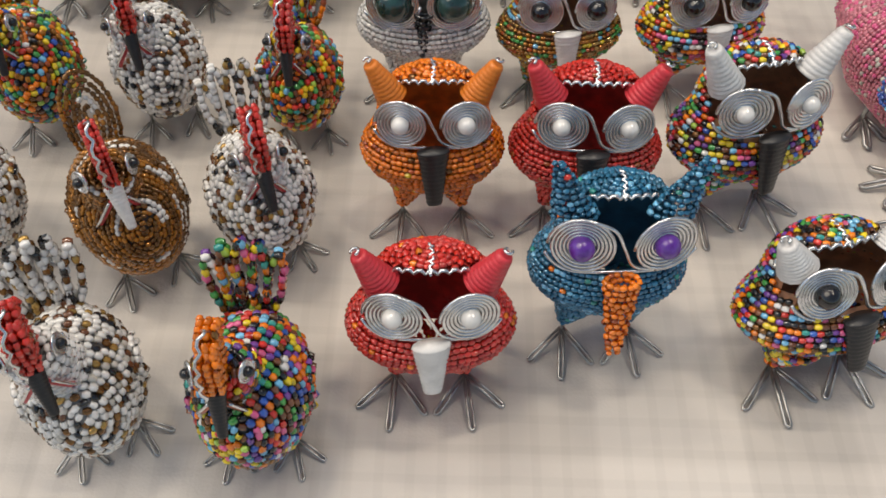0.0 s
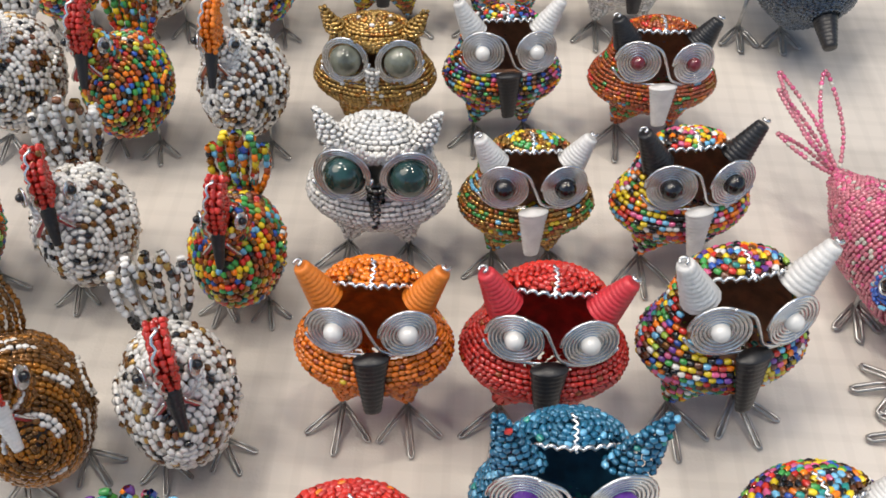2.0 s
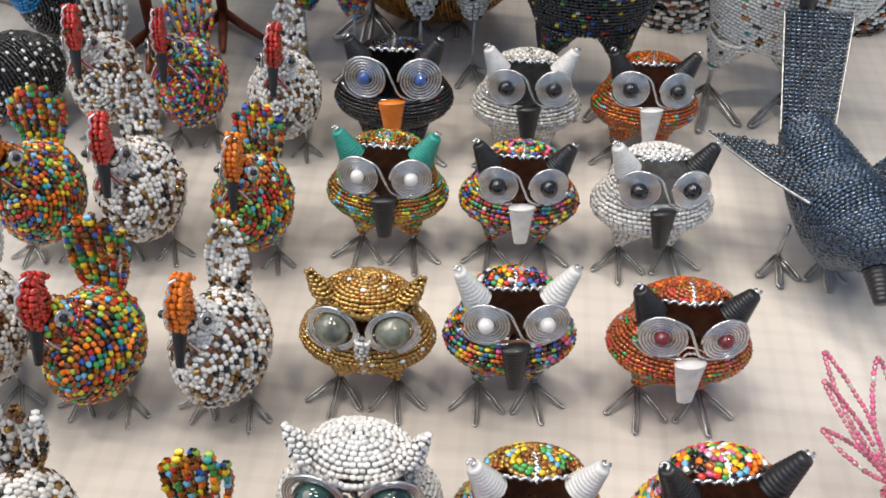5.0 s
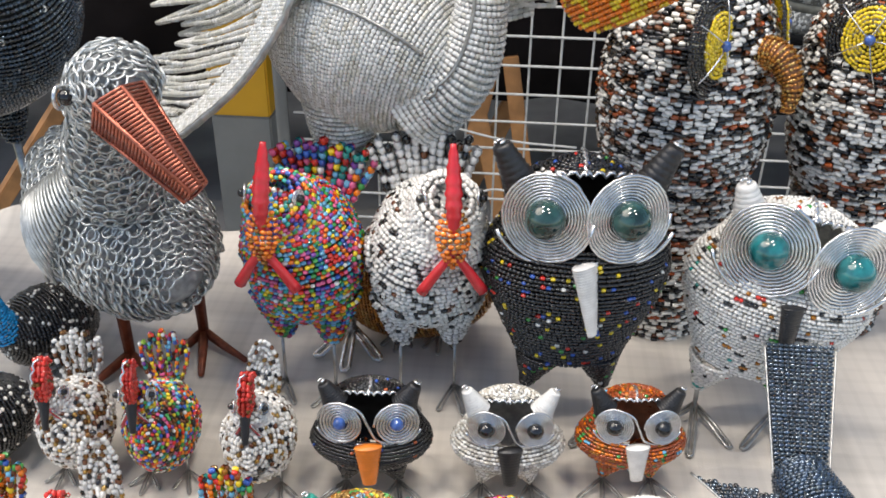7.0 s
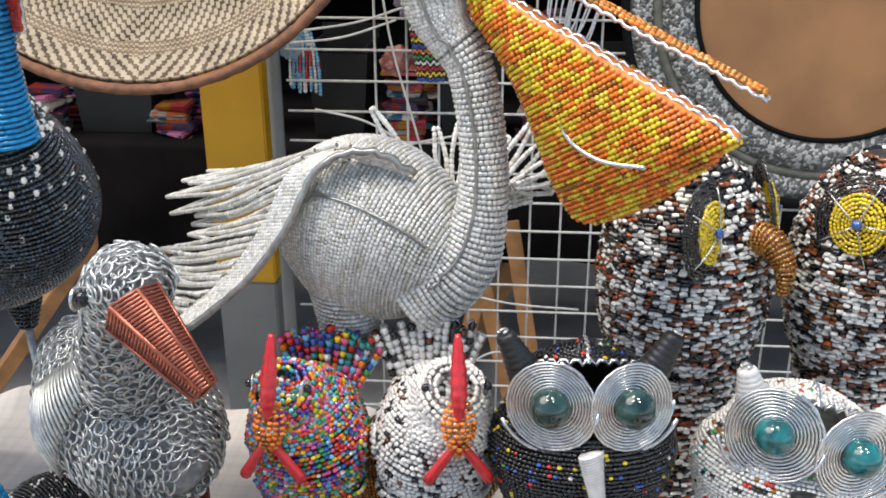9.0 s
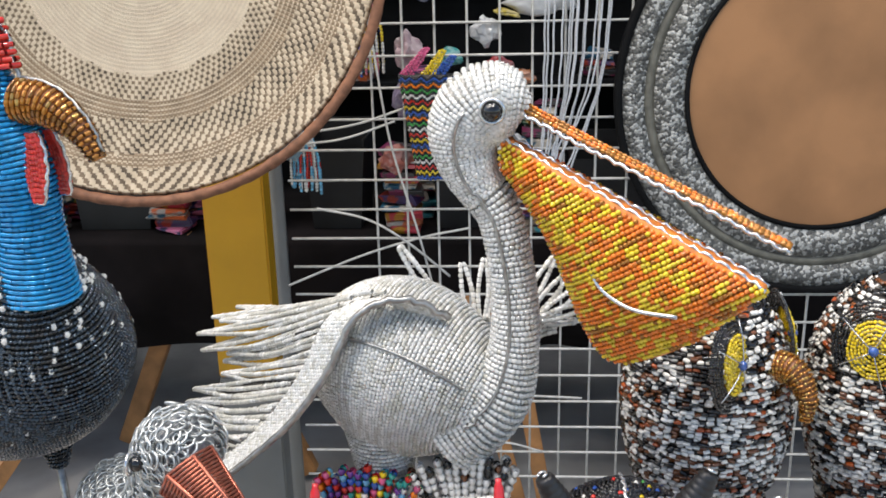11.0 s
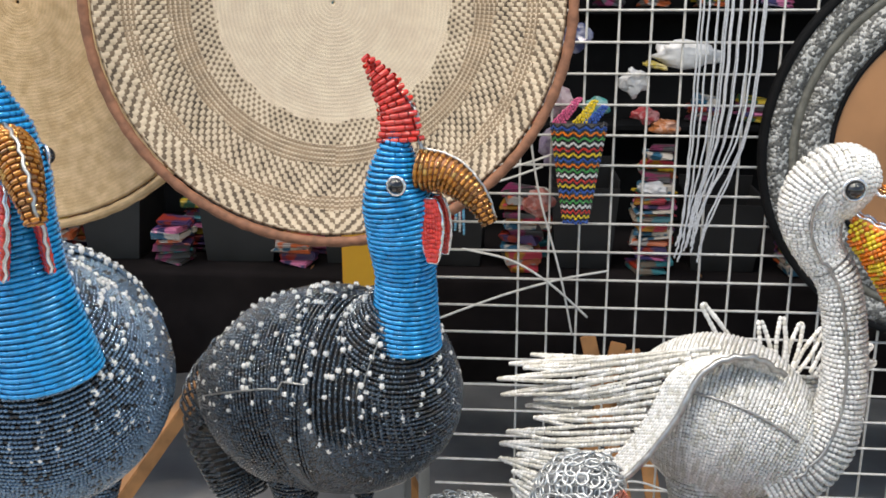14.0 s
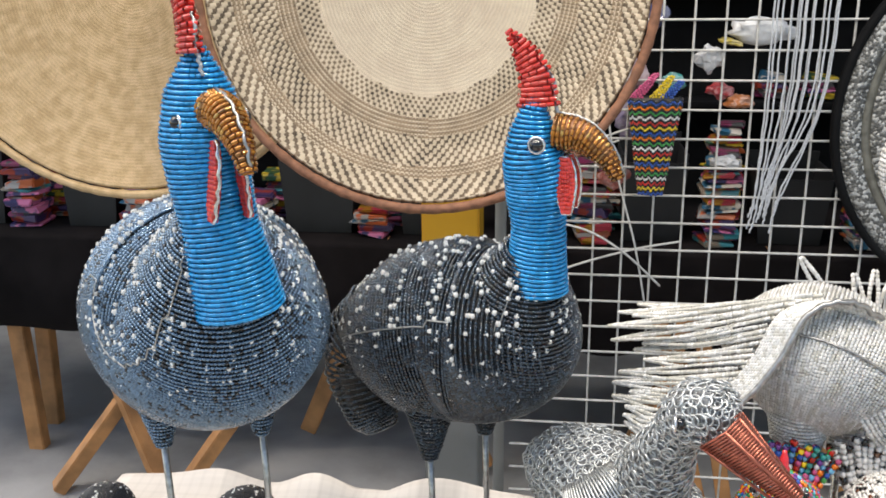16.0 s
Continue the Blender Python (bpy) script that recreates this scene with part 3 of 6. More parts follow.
owl(0.159, 0.563, 4, 0.077, 0.083, [("rust", 60), ("orange", 12), ("amber", 12), ("green", 5), ("sky", 3), ("red", 8)], "rust red glass beaded owl with black horns and white beak", "brown", "black", "white", "ruby", 0.3, 0.0026, 0.0130, 1.0, seed=21)
owl(-0.013, 0.664, 2, 0.075, 0.087, [("gold", 30), ("amber", 18), ("yellow", 10), ("green", 14), ("rust", 8), ("sky", 8), ("darkgold", 20)], "green and gold beaded owl with teal horns", "brown", "teal", "black", "pearl", 0.4, 0.0026, 0.0128, 1.05, seed=22)
owl(0.069, 0.670, 4, 0.074, 0.083, MULTI, "multicoloured beaded owl with black horns and short white beak", "brown", "black", "white", "black", 0, 0.0030, 0.0122, 1.0, seed=23)
owl(0.152, 0.676, 8, 0.076, 0.085, [("white", 80), ("pearl", 15), ("clear", 12)], "white beaded owl with one white and one black horn", "white", ("white", "black"), "black", "black", 0, 0.0030, 0.0128, 1.1, seed=24)
owl(-0.022, 0.762, 4, 0.082, 0.092, [("black", 97), ("blue", 1), ("rust", 2)], "black beaded owl with blue eyes and orange beak", "dark", "black", "orange", "blue", 0, 0.0026, 0.0150, 0.9, seed=25)
owl(0.070, 0.768, 4, 0.076, 0.087, [("clear", 55), ("white", 35), ("pearl", 10)], "white and clear beaded owl with white horns and black beak", "grey", "white", "black", "black", 0, 0.0028, 0.0128, 1.0, seed=26)
owl(0.154, 0.782, 4, 0.075, 0.083, [("rust", 60), ("orange", 14), ("green", 5), ("sky", 4), ("amber", 12)], "rust red beaded owl with black horns and white beak", "brown", "black", "white", "black", 0.2, 0.0026, 0.0128, 1.0, seed=27)
# owls with beaded brows and glass marble eyes
owl(0.004, 0.450, 2, 0.074, 0.092, [("pearl", 60), ("white", 40)], "white beaded owl with green marble eyes and black beak", "white", pupil="marble", beak="black", bead=0.0031, eye=0.0150, style="brow", seed=30, brow="white", pupil_r=0.0098)
owl(-0.008, 0.550, 2, 0.072, 0.083, [("gold", 78), ("amber", 18), ("white", 4)], "gold beaded owl with grey marble eyes and white beak", "brown", pupil="greymarble", beak="white", bead=0.0027, eye=0.0140, style="brow", seed=31, brow="gold", pupil_r=0.0092)
# blue owl with beaded horns
def blue_owl():
    root = owl(0.091, 0.276, 4, 0.069, 0.106, [("peacock", 88), ("sky", 6), ("teal", 4), ("orange", 2)], "peacock blue beaded owl with beaded ears and orange beak", "blue", "black", "orange", "purple", 0, 0.0028, 0.0140, 1.0, seed=15, pupil_r=0.0055)
    for ob in list(root.children):
        if ob.name.startswith(("horn", "beak")):
            for o in list(ob.children) + [ob]:
                bpy.data.objects.remove(o)
    W, H = 0.074, 0.106 * 0.95
    still = set(o.name for o in root.children)
    for sx in (-1, 1):
        bd = Beads(0.0028, 0.0015, [("peacock", 85), ("sky", 12), ("teal", 4), ("red", 2)], 0, 5, 40 + sx)
        for k in range(10):
            f = k / 9.0
            c = (sx * (0.27 + 0.12 * f) * W, -0.008, (0.90 + 0.26 * f) * H)
            rr = 0.125 * W * (1 - 0.82 * f)
            a = np.linspace(0, 2 * math.pi, 16, endpoint=False)
            bd.line(np.stack([c[0] + rr * np.cos(a), c[1] + rr * 0.6 * np.sin(a), np.full(16, c[2])], 1), True)
        bd.mesh("ear", root, "blue beaded ear")
    bd = Beads(0.0028, 0.0015, [("orange", 90), ("rust", 10)], 0, 5, 44)
    for k in range(13):
        f = k / 12.0
        rr = 0.10 * W * (1 - 0.62 * f)
        a = np.linspace(0, 2 * math.pi, 14, endpoint=False)
        bd.line(np.stack([rr * np.cos(a), -0.335 * W - 0.008 * f + rr * 0.55 * np.sin(a), np.full(14, (0.66 - 0.36 * f) * H)], 1), True)
    bd.mesh("beak", root, "orange beaded beak")
    M = Matrix.Translation((0, 0, 0.30 * H)) @ Matrix.Rotation(-radians(5), 4, "X") @ Matrix.Translation((0, 0, -0.30 * H))
    for ob in [c for c in root.children if c.name not in still]:
        for o in [ob] + list(ob.children):
            o.data.transform(M)


blue_owl()
# ---- large owls at the back ----
owl(0.111, 0.838, 4, 0.131, 0.228, [("black", 93), ("yellow", 2), ("blue", 2), ("red", 1), ("white", 1), ("green", 1)], "large black beaded owl with wide coiled eyes and white beak", "dark", "black", "white", "marble", 0, 0.0033, 0.0308, 0.95, seed=50, group="large beaded owls", back=3.0, eye_at=0.865, form=BIG_LINE, gap=(0.865, 0.10), eye_turns=5.0, pupil_r=0.0135, beak_len=0.055)
owl(0.242, 0.848, -4, 0.132, 0.198, [("white", 90), ("black", 3), ("amber", 3), ("green", 1), ("teal", 1), ("red", 1)], "large white beaded owl with wide coiled eyes and black beak", "white", "white", "black", "tealmarble", 0.2, 0.0033, 0.0325, 0.85, seed=51, group="large beaded owls", back=3.0, eye_at=0.865, form=BIG_LINE, gap=(0.865, 0.10), eye_turns=5.0, pupil_r=0.0130, beak_len=0.05, roll=11)

# ---- hens ----
def hen(x, y, yaw, W, palette, label, comb="red", beakc="black", lining="dark", seed=1, bead=0.0033, tail="loops", head_side=-0.12, run=0.0, group="small beaded hens", big=False, headcol=None, tail_h=1.0, wattle=True, rise=0.0):
    W = W * (0.95 if not big else 1.0)
    root = thing("beaded_hen", x, y - (0.010 if not big else 0.0), TOP + 0.001, yaw, label, "hen figurine", group)
    k = W / 0.058
    hx0 = head_side * W * 0.5
    # plump body whose strings run in circles round a tilted axis
    ax = np.array([0, -math.cos(radians(25)), math.sin(radians(25))])
    cen = np.array([0, 0.004 * k, 0.046 * k if not big else 1.45 * W])
    L = 0.62 * W if not big else 0.66 * W
    n = max(8, int(math.pi * 0.56 * W / (bead * 0.98)))
    rings = []
    path, rad = [], []
    for i in range(n + 1):
        t = -1 + 2 * i / n
        ph = t * math.pi / 2 * 0.97
        path.append(cen + ax * L * math.sin(ph))
        rad.append(0.5 * W * math.cos(ph))
    if big:
        n = int(2.0 * W / (bead * 0.98))
        ph = np.linspace(-math.pi / 2 * 0.96, math.pi / 2 * 0.96, n)
        path = [cen + np.array([hx0 * max(0, math.sin(q)), -0.06 * W * math.sin(q), 0.64 * W * math.sin(q)]) for q in ph]
        rad = [0.5 * W * math.cos(q) ** 0.8 for q in ph]
        rings = sweep(path, rad, np.array(rad) * 1.05, 56, up=(0, 1.0, 0))
    else:
        rings = sweep(path, np.array(rad) * 0.87, np.array(rad) * 1.12, 56)
    bd = Beads(bead, bead * 0.53, palette, run, 5, seed, 0.16, 0.66)
    for r in rings:
        bd.line(r, True)
    # neck and head
    hx = head_side * W * 0.9
    nb = cen + np.array([hx * 0.5, -0.16 * W, 0.28 * W if not big else 0.24 * W])
    ht = cen + np.array([hx, -0.32 * W if not big else -0.36 * W, (0.74 + rise) * W if not big else 0.70 * W])
    npath = smooth_line([nb, (nb + ht) / 2 + np.array([0, 0.05 * W, 0.02 * W]), ht], 8)
    seg = int(np.linalg.norm(ht - nb) / bead) + 5
    npath = resample(np.vstack([npath, npath[-1] + (npath[-1] - npath[-2]) * 0.6]), np.linalg.norm(ht - nb) / seg)[0]
    f = np.linspace(0, 1, len(npath))
    nr = W * ((0.25 - 0.08 * f) if not big else (0.40 - 0.16 * f)) * np.sqrt(np.clip(1 - np.clip((f - 0.75) / 0.25, 0, 1) ** 2, 0.03, 1))
    hrings = sweep(npath, nr, nr, 24)
    for r in hrings:
        bd.line(r, True, color=headcol)
    if tail == "loops":
        for i, s in enumerate(np.linspace(-1, 1, 5)):
            b = cen + np.array([s * 0.15 * W, 0.42 * W, 0.30 * W])
            tp = cen + np.array([s * 0.26 * W, 0.56 * W, (1.02 - 0.16 * s * s) * W * tail_h])
            a = np.linspace(0, math.pi, 14)
            lp = [b + (tp - b) * q + np.array([0.055 * W * math.sin(q * math.pi) * 1.0, 0, 0]) for q in np.linspace(0, 1, 10)]
            lp += [b + (tp - b) * q - np.array([0.055 * W * math.sin(q * math.pi) + 0.02 * W * q, 0, 0]) for q in np.linspace(1, 0, 10)]
            bd.line(lp, big=1.12)
            bd.line(np.array(lp) + np.array([0.0, bead * 1.05, -0.02 * W]), big=1.12)
    elif tail == "fan":
        lean = 0.10 if head_side < 0 else -0.02
        for i, s in enumerate(np.linspace(-1, 1, 13)):
            b = cen + np.array([s * 0.24 * W + lean * 0.5 * W, 0.24 * W, 0.25 * W])
            tp = cen + np.array([s * 0.46 * W + lean * W, 0.34 * W, (0.96 - 0.12 * s * s + 0.05 * math.sin(i * 2.4)) * W * tail_h])
            for o in (0, 1, 2):
                bd.line(smooth_line([b + np.array([0, o * bead * 1.3, 0]), (b + tp) / 2 + np.array([0, 0.05 * W + o * bead * 1.3, 0]), tp + np.array([0, o * bead * 1.3, -0.012 * W * o])], 10), big=1.45)
    elif tail == "leaf":
        for q in np.linspace(0.15, 1.0, 5):
            a = np.linspace(-0.35 * math.pi, 1.35 * math.pi, 30)
            c = cen + np.array([0, 0.42 * W, 0.62 * W])
            bd.line(np.stack([c[0] + 0.20 * W * q * np.cos(a), c[1] + 0.10 * W * np.sin(a), c[2] + 0.42 * W * q * np.sin(a) * tail_h], 1))
    # small wing of curved strings on either side
    for sx in (-1, 1):
        for q in (0.5, 0.8):
            a = np.linspace(0.1 * math.pi, 1.3 * math.pi, 20)
            P = np.stack([np.full(20, sx * 0.50 * W), 0.24 * W * q * np.cos(a), 0.05 * W + 0.2 * W * q * np.sin(a)], 1)
            P[:, 0] = sx * (0.5 if big else 0.435) * W * np.sqrt(np.clip(1 - (P[:, 1] / (0.62 * W)) ** 2 - (P[:, 2] / (0.56 * W)) ** 2, 0.1, 1)) + sx * bead * 0.5
            bd.line(P + cen)
    if big:
        for sx in (-1, 1):
            for z in np.arange(0.60 * W, 1.08 * W, bead):
                rr = W * (0.07 + 0.40 * (z / W - 0.58))
                a = np.linspace(0, 2 * math.pi, 16, endpoint=False)
                bd.line(np.stack([sx * 0.22 * W + rr * np.cos(a), 0.02 * W + rr * np.sin(a), np.full(16, z)], 1), True)
    bd.mesh("beadwork", root, "", "stuff")
    skin("lining", inward(rings[::2][:, ::2], bead * 0.6), LINING[lining], root)
    for sx in (-1, 1):
        toes("foot", sx * 0.24 * W, -0.02 * W, cen[2] - (0.38 if not big else 0.9) * W, root, W * 0.34, W * 0.0115, None, sx * 0.2)
    # comb: flat crest of strings, or a red plastic one on the large birds
    hd = npath[-1]
    if big:
        prof = smooth_line([hd + np.array([0, -0.24 * W, -0.22 * W]), hd + np.array([0, -0.22 * W, 0.0]), hd + np.array([0, -0.13 * W, 0.24 * W]), hd + np.array([0, -0.05 * W, 0.47 * W])], 22)
        rr = W * 0.066 * np.sin(np.linspace(0.35, math.pi - 0.35, len(prof))) * (1 + 0.12 * np.sin(np.arange(len(prof)) * 2.2))
        tubes("comb", [(prof, rr)], SMOOTHRED, root, "red moulded comb", 10)
    else:
        cb = Beads(bead * 0.9, bead * 0.5, [(comb, 95), ("darkgold", 5)], 0, 5, seed + 3)
        for j in range(6):
            o = j * bead * 0.85
            pts = smooth_line([hd + np.array([0, -0.16 * W + o, -0.02 * W]), hd + np.array([0, -0.14 * W + o, 0.26 * W + 0.012 * W * j]), hd + np.array([0, -0.02 * W + o, 0.46 * W - 0.02 * W * (j - 2) ** 2])], 10)
            cb.line(pts)
            cb.line(pts - np.array([bead * 0.9, 0, 0]))
            cb.line(pts + np.array([bead * 0.9, 0, 0]))
        crest = cb.mesh("comb", root, comb + " beaded comb")
        edge = smooth_line([hd + np.array([-bead * 0.7, -0.22 * W, 0]), hd + np.array([-bead * 0.8, -0.19 * W, 0.3 * W]), hd + np.array([0, 0.0, 0.5 * W]), hd + np.array([0, 0.12 * W, 0.12 * W])], 20)
        edge[:, 0] += 0.0008 * np.sign(np.sin(np.arange(len(edge)) * 2.0))
        tubes("comb_wire", [(edge, W * 0.013)], WIRE, crest, "twisted silver wire", 5)
    if big:
        bk = Beads(bead, bead * 0.5, [("orange", 80), ("amber", 20)], 0, 5, seed + 7)
        for j in range(11):
            q = j / 10.0
            c = hd + np.array([0, -0.16 * W - 0.10 * W * math.sin(q * 2), -0.06 * W - 0.42 * W * q])
            rr = W * 0.125 * math.sin(0.75 + q * 2.2)
            a = np.linspace(math.pi, 2 * math.pi, 10)
            bk.line(np.stack([c[0] + rr * np.cos(a), c[1] + rr * 0.5 * np.sin(a), np.full(10, c[2])], 1))
        bk.mesh("beak", root, "orange beaded beak edged with wire")
        for sx in (-1, 1):
            p = np.array([hd + np.array([0, -0.26 * W, -0.34 * W]), hd + np.array([sx * 0.12 * W, -0.25 * W, -0.52 * W]), hd + np.array([sx * 0.24 * W, -0.22 * W, -0.72 * W])])
            tubes("wattle", [(smooth_line(p, 8), W * np.linspace(0.03, 0.05, len(smooth_line(p, 8))))], SMOOTHRED, root, "red plastic wattle", 8)
    else:
        wrapped_cone("beak", hd + np.array([0, -0.13 * W, -0.03 * W]), (0.05, -0.55, -1), 0.35 * W, 0.072 * W, 0.036 * W, WRAP["black"] if beakc == "black" else WRAP["white"], root, beakc + " wrapped beak", 0.8, 12)
        if wattle:
            wl = []
            for sx in (-1, 1):
                p = smooth_line([hd + np.array([sx * 0.04 * W, -0.14 * W, -0.16 * W]), hd + np.array([sx * 0.14 * W, -0.10 * W, -0.34 * W]), hd + np.array([sx * 0.18 * W, -0.03 * W, -0.46 * W])], 10)
                wl += [(p, W * 0.02), (p + np.array([sx * 0.03 * W, -0.01 * W, 0.0]), W * 0.012)]
            flap = tubes("wattle", wl[::2], WRAP["red"] if comb == "red" else COPPER, root, "red wattle wires", 5)
            tubes("wattle_wire", wl[1::2], WIRE, flap, "", 5)
    for sx in (-1, 1):
        c = hd + np.array([sx * (0.20 if not big else 0.24) * W, 0.02 * W, -0.02 * W])
        if not big:
            coil = spiral_eye("eye_coil", c - np.array([sx * 0.015 * W, 0, 0]), 0.085 * W, 0.035 * W, (sx, -0.45, 0.25), root, W * 0.013, 3.0)
            ball("pupil", c + np.array([sx * 0.010 * W, -0.012 * W, 0.005 * W]), 0.040 * W, PUPIL["black"], coil, "black glass eye")
        else:
            coil = spiral_eye("eye_coil", c - np.array([sx * 0.02 * W, 0, 0]), 0.075 * W, 0.03 * W, (sx, -0.4, 0.1), root, W * 0.011, 3.0)
            ball("pupil", c + np.array([sx * 0.005 * W, -0.01 * W, 0]), 0.034 * W, PUPIL["black"], coil)
    return root


GOLDHEN = [("darkgold", 55), ("amber", 36), ("white", 8)]
W5 = "white speckled beaded hen, looped tail and "
hen(-0.126, 0.214, 26, 0.056, SPECK, W5 + "red comb", seed=61, rise=0.18, head_side=-0.16, lining="grey", headcol="white")
hen(-0.057, 0.212, 4, 0.057, MULTI, "multicoloured beaded hen with orange comb", "orange", seed=62, head_side=-0.12, tail="loops")
hen(-0.127, 0.305, 32, 0.060, GOLDHEN, "brown and gold beaded hen with red comb and white beak", "red", "white", seed=63, head_side=-0.10, tail="leaf", run=0.75, bead=0.0026, tail_h=1.0)
hen(-0.068, 0.318, 22, 0.057, SPECK, W5 + "red comb and black beak", seed=64, head_side=0.0, lining="grey", headcol="white", tail_h=1.0)
hen(-0.206, 0.308, 20, 0.060, SPECK, W5 + "red comb", seed=65, lining="grey", headcol="white")
hen(-0.203, 0.405, 22, 0.057, MULTIGLASS, "orange and green glass beaded hen with red comb", seed=66, head_side=-0.2)
hen(-0.137, 0.412, 18, 0.056, SPECK, W5 + "red comb", seed=67, head_side=-0.180, lining="grey", headcol="white")
hen(-0.061, 0.405, 2, 0.052, MULTIGLASS, "multicoloured glass beaded hen with red comb", seed=68, head_side=-0.04)
hen(-0.211, 0.520, 9, 0.062, SPECK, W5 + "red comb", seed=69, lining="grey", headcol="white")
hen(-0.148, 0.522, -1, 0.056, MULTIGLASS, "multicoloured glass beaded hen with curled tail and red comb", seed=70, head_side=-0.210, tail_h=1.15)
hen(-0.082, 0.528, -4, 0.057, SPECK, "white speckled beaded hen with orange comb and wattles", "orange", seed=71, head_side=-0.140, lining="grey", headcol="white", tail="leaf", tail_h=1.3)
hen(-0.222, 0.632, 7, 0.058, MULTIGLASS, "orange glass beaded hen with orange comb", "orange", seed=72, head_side=-0.180)
hen(-0.162, 0.642, 7, 0.059, SPECK, W5 + "tall tail and red comb", seed=73, head_side=-0.170, lining="grey", headcol="white", tail="leaf", tail_h=1.5)
hen(-0.093, 0.643, 0, 0.054, MULTIGLASS, "orange glass beaded hen with orange comb", "orange", seed=74, head_side=-0.06)
hen(-0.226, 0.756, 9, 0.057, SPECK, W5 + "red comb", seed=75, head_side=-0.150, lining="grey", headcol="white")
hen(-0.166, 0.758, 7, 0.058, MULTI, "multicoloured beaded hen with fanned tail and red comb", seed=76, head_side=-0.180, bead=0.0027)
hen(-0.098, 0.755, 0, 0.056, SPECK, W5 + "red comb", seed=77, head_side=0.0, lining="grey", headcol="white", tail="leaf", tail_h=1.2)
# two large roosters
hen(-0.086, 0.852, -6, 0.086, [("red", 10), ("orange", 10), ("yellow", 8), ("green", 10), ("sky", 14), ("pink", 12), ("blue", 6), ("white", 3), ("teal", 8), ("purple", 4)], "large multicoloured beaded rooster with red comb and fanned tail", seed=80, bead=0.0037, tail="fan", tail_h=0.90, big=True, group="large beaded roosters", head_side=-0.12)
hen(0.006, 0.856, 8, 0.087, [("white", 84), ("black", 13), ("brown", 3)], "large white and black beaded rooster with red comb", seed=81, bead=0.0040, tail_h=0.97, tail="fan", big=True, group="large beaded roosters", head_side=0.18, lining="grey", headcol="white")


# ---- small guinea fowl chicks ----
def dotted(n):
    return [("black", 100 - n), ("white", n)]


def chick(x, y, yaw, W, label, seed, bowed=False):
    root = thing("beaded_guinea_chick", x, y, TOP + 0.001, yaw, label, "bird figurine", "small beaded guinea fowl")
    n = int(math.pi * 0.55 * W / 0.0027)
    path, rad = [], []
    for i in range(n + 1):
        ph = (-1 + 2 * i / n) * math.pi / 2 * 0.97
        path.append((0, -0.62 * W * math.sin(ph), 0.62 * W + 0.08 * W * math.sin(ph)))
        rad.append(0.5 * W * math.cos(ph))
    rings = sweep(path, rad, None, 48)
    bd = Beads(0.0027, 0.00145, dotted(9), 0, 5, seed)
    for r in rings:
        bd.line(r, True)
    bd.mesh("beadwork", root, "", "stuff")
    skin("lining", inward(rings[::2][:, ::2], 0.0016), LINING["dark"], root)
    bl = Beads(0.0027, 0.00145, [("bright_blue", 1)], 0, 5, seed + 1)
    hy, hz = (-0.92 * W, 0.74 * W) if bowed else (-0.66 * W, 1.38 * W)
    np_ = smooth_line([(0, -0.5 * W, 0.8 * W), (0, (hy - 0.58 * W) / 2, (hz + 0.82 * W) / 2), (0, hy, hz)], 12)
    for r in sweep(np_, W * np.linspace(0.2, 0.13, len(np_)), None, 20):
        bl.line(r, True)
    bl.mesh("neck", root, "bright blue beaded neck")
    wrapped_cone("beak", (0, hy - 0.06 * W, hz), (0, -1, -0.5), 0.25 * W, 0.08 * W, 0.02 * W, COPPER, root)
    wrapped_cone("casque", (0, hy + 0.02 * W, hz + 0.04 * W), (0, 0.3, 1), (0.12 if bowed else 0.28) * W, 0.08 * W, 0.015 * W, WRAP["red"], root, "red casque")
    for sx in (-1, 1):
        toes("foot", sx * 0.2 * W, 0, 0.25 * W, root, W * 0.3, W * 0.014)
    return root


CH = "small black beaded guinea fowl with white dots"
chick(-0.300, 0.862, -30, 0.064, CH, 90)
chick(-0.296, 0.752, -20, 0.060, CH, 91)
chick(-0.620, 0.955, -20, 0.064, CH, 92, True)
chick(-0.775, 0.945, 10, 0.064, CH, 93, True)


# amber bird lying behind the large roosters
def amber_bird():
    root = thing("amber_beaded_bird", -0.008, 0.932, TOP + 0.001, 0, "amber glass beaded bird tucked behind the large roosters", "bird figurine")
    u = np.linspace(-1, 1, 44)
    path = np.stack([0.062 * u, 0 * u, 0.047 + 0.010 * u], 1)
    r = 0.036 * np.clip(1 - u ** 2, 0.01, 1) ** 0.42
    rings = sweep(path, r, r * 1.15, 44)
    bd = Beads(0.0030, 0.0016, [("amber", 65), ("gold", 25), ("darkgold", 10)], 0.4, 5, 94, 0.08, 0.66)
    for q in rings:
        bd.line(q, True)
    bd.mesh("beadwork", root, "", "stuff")
    skin("lining", inward(rings[::2][:, ::2], 0.0018), LINING["brown"], root)
    for sx in (-1, 1):
        toes("foot", sx * 0.018, -0.006, 0.016, root, 0.022, 0.0011)


amber_bird()


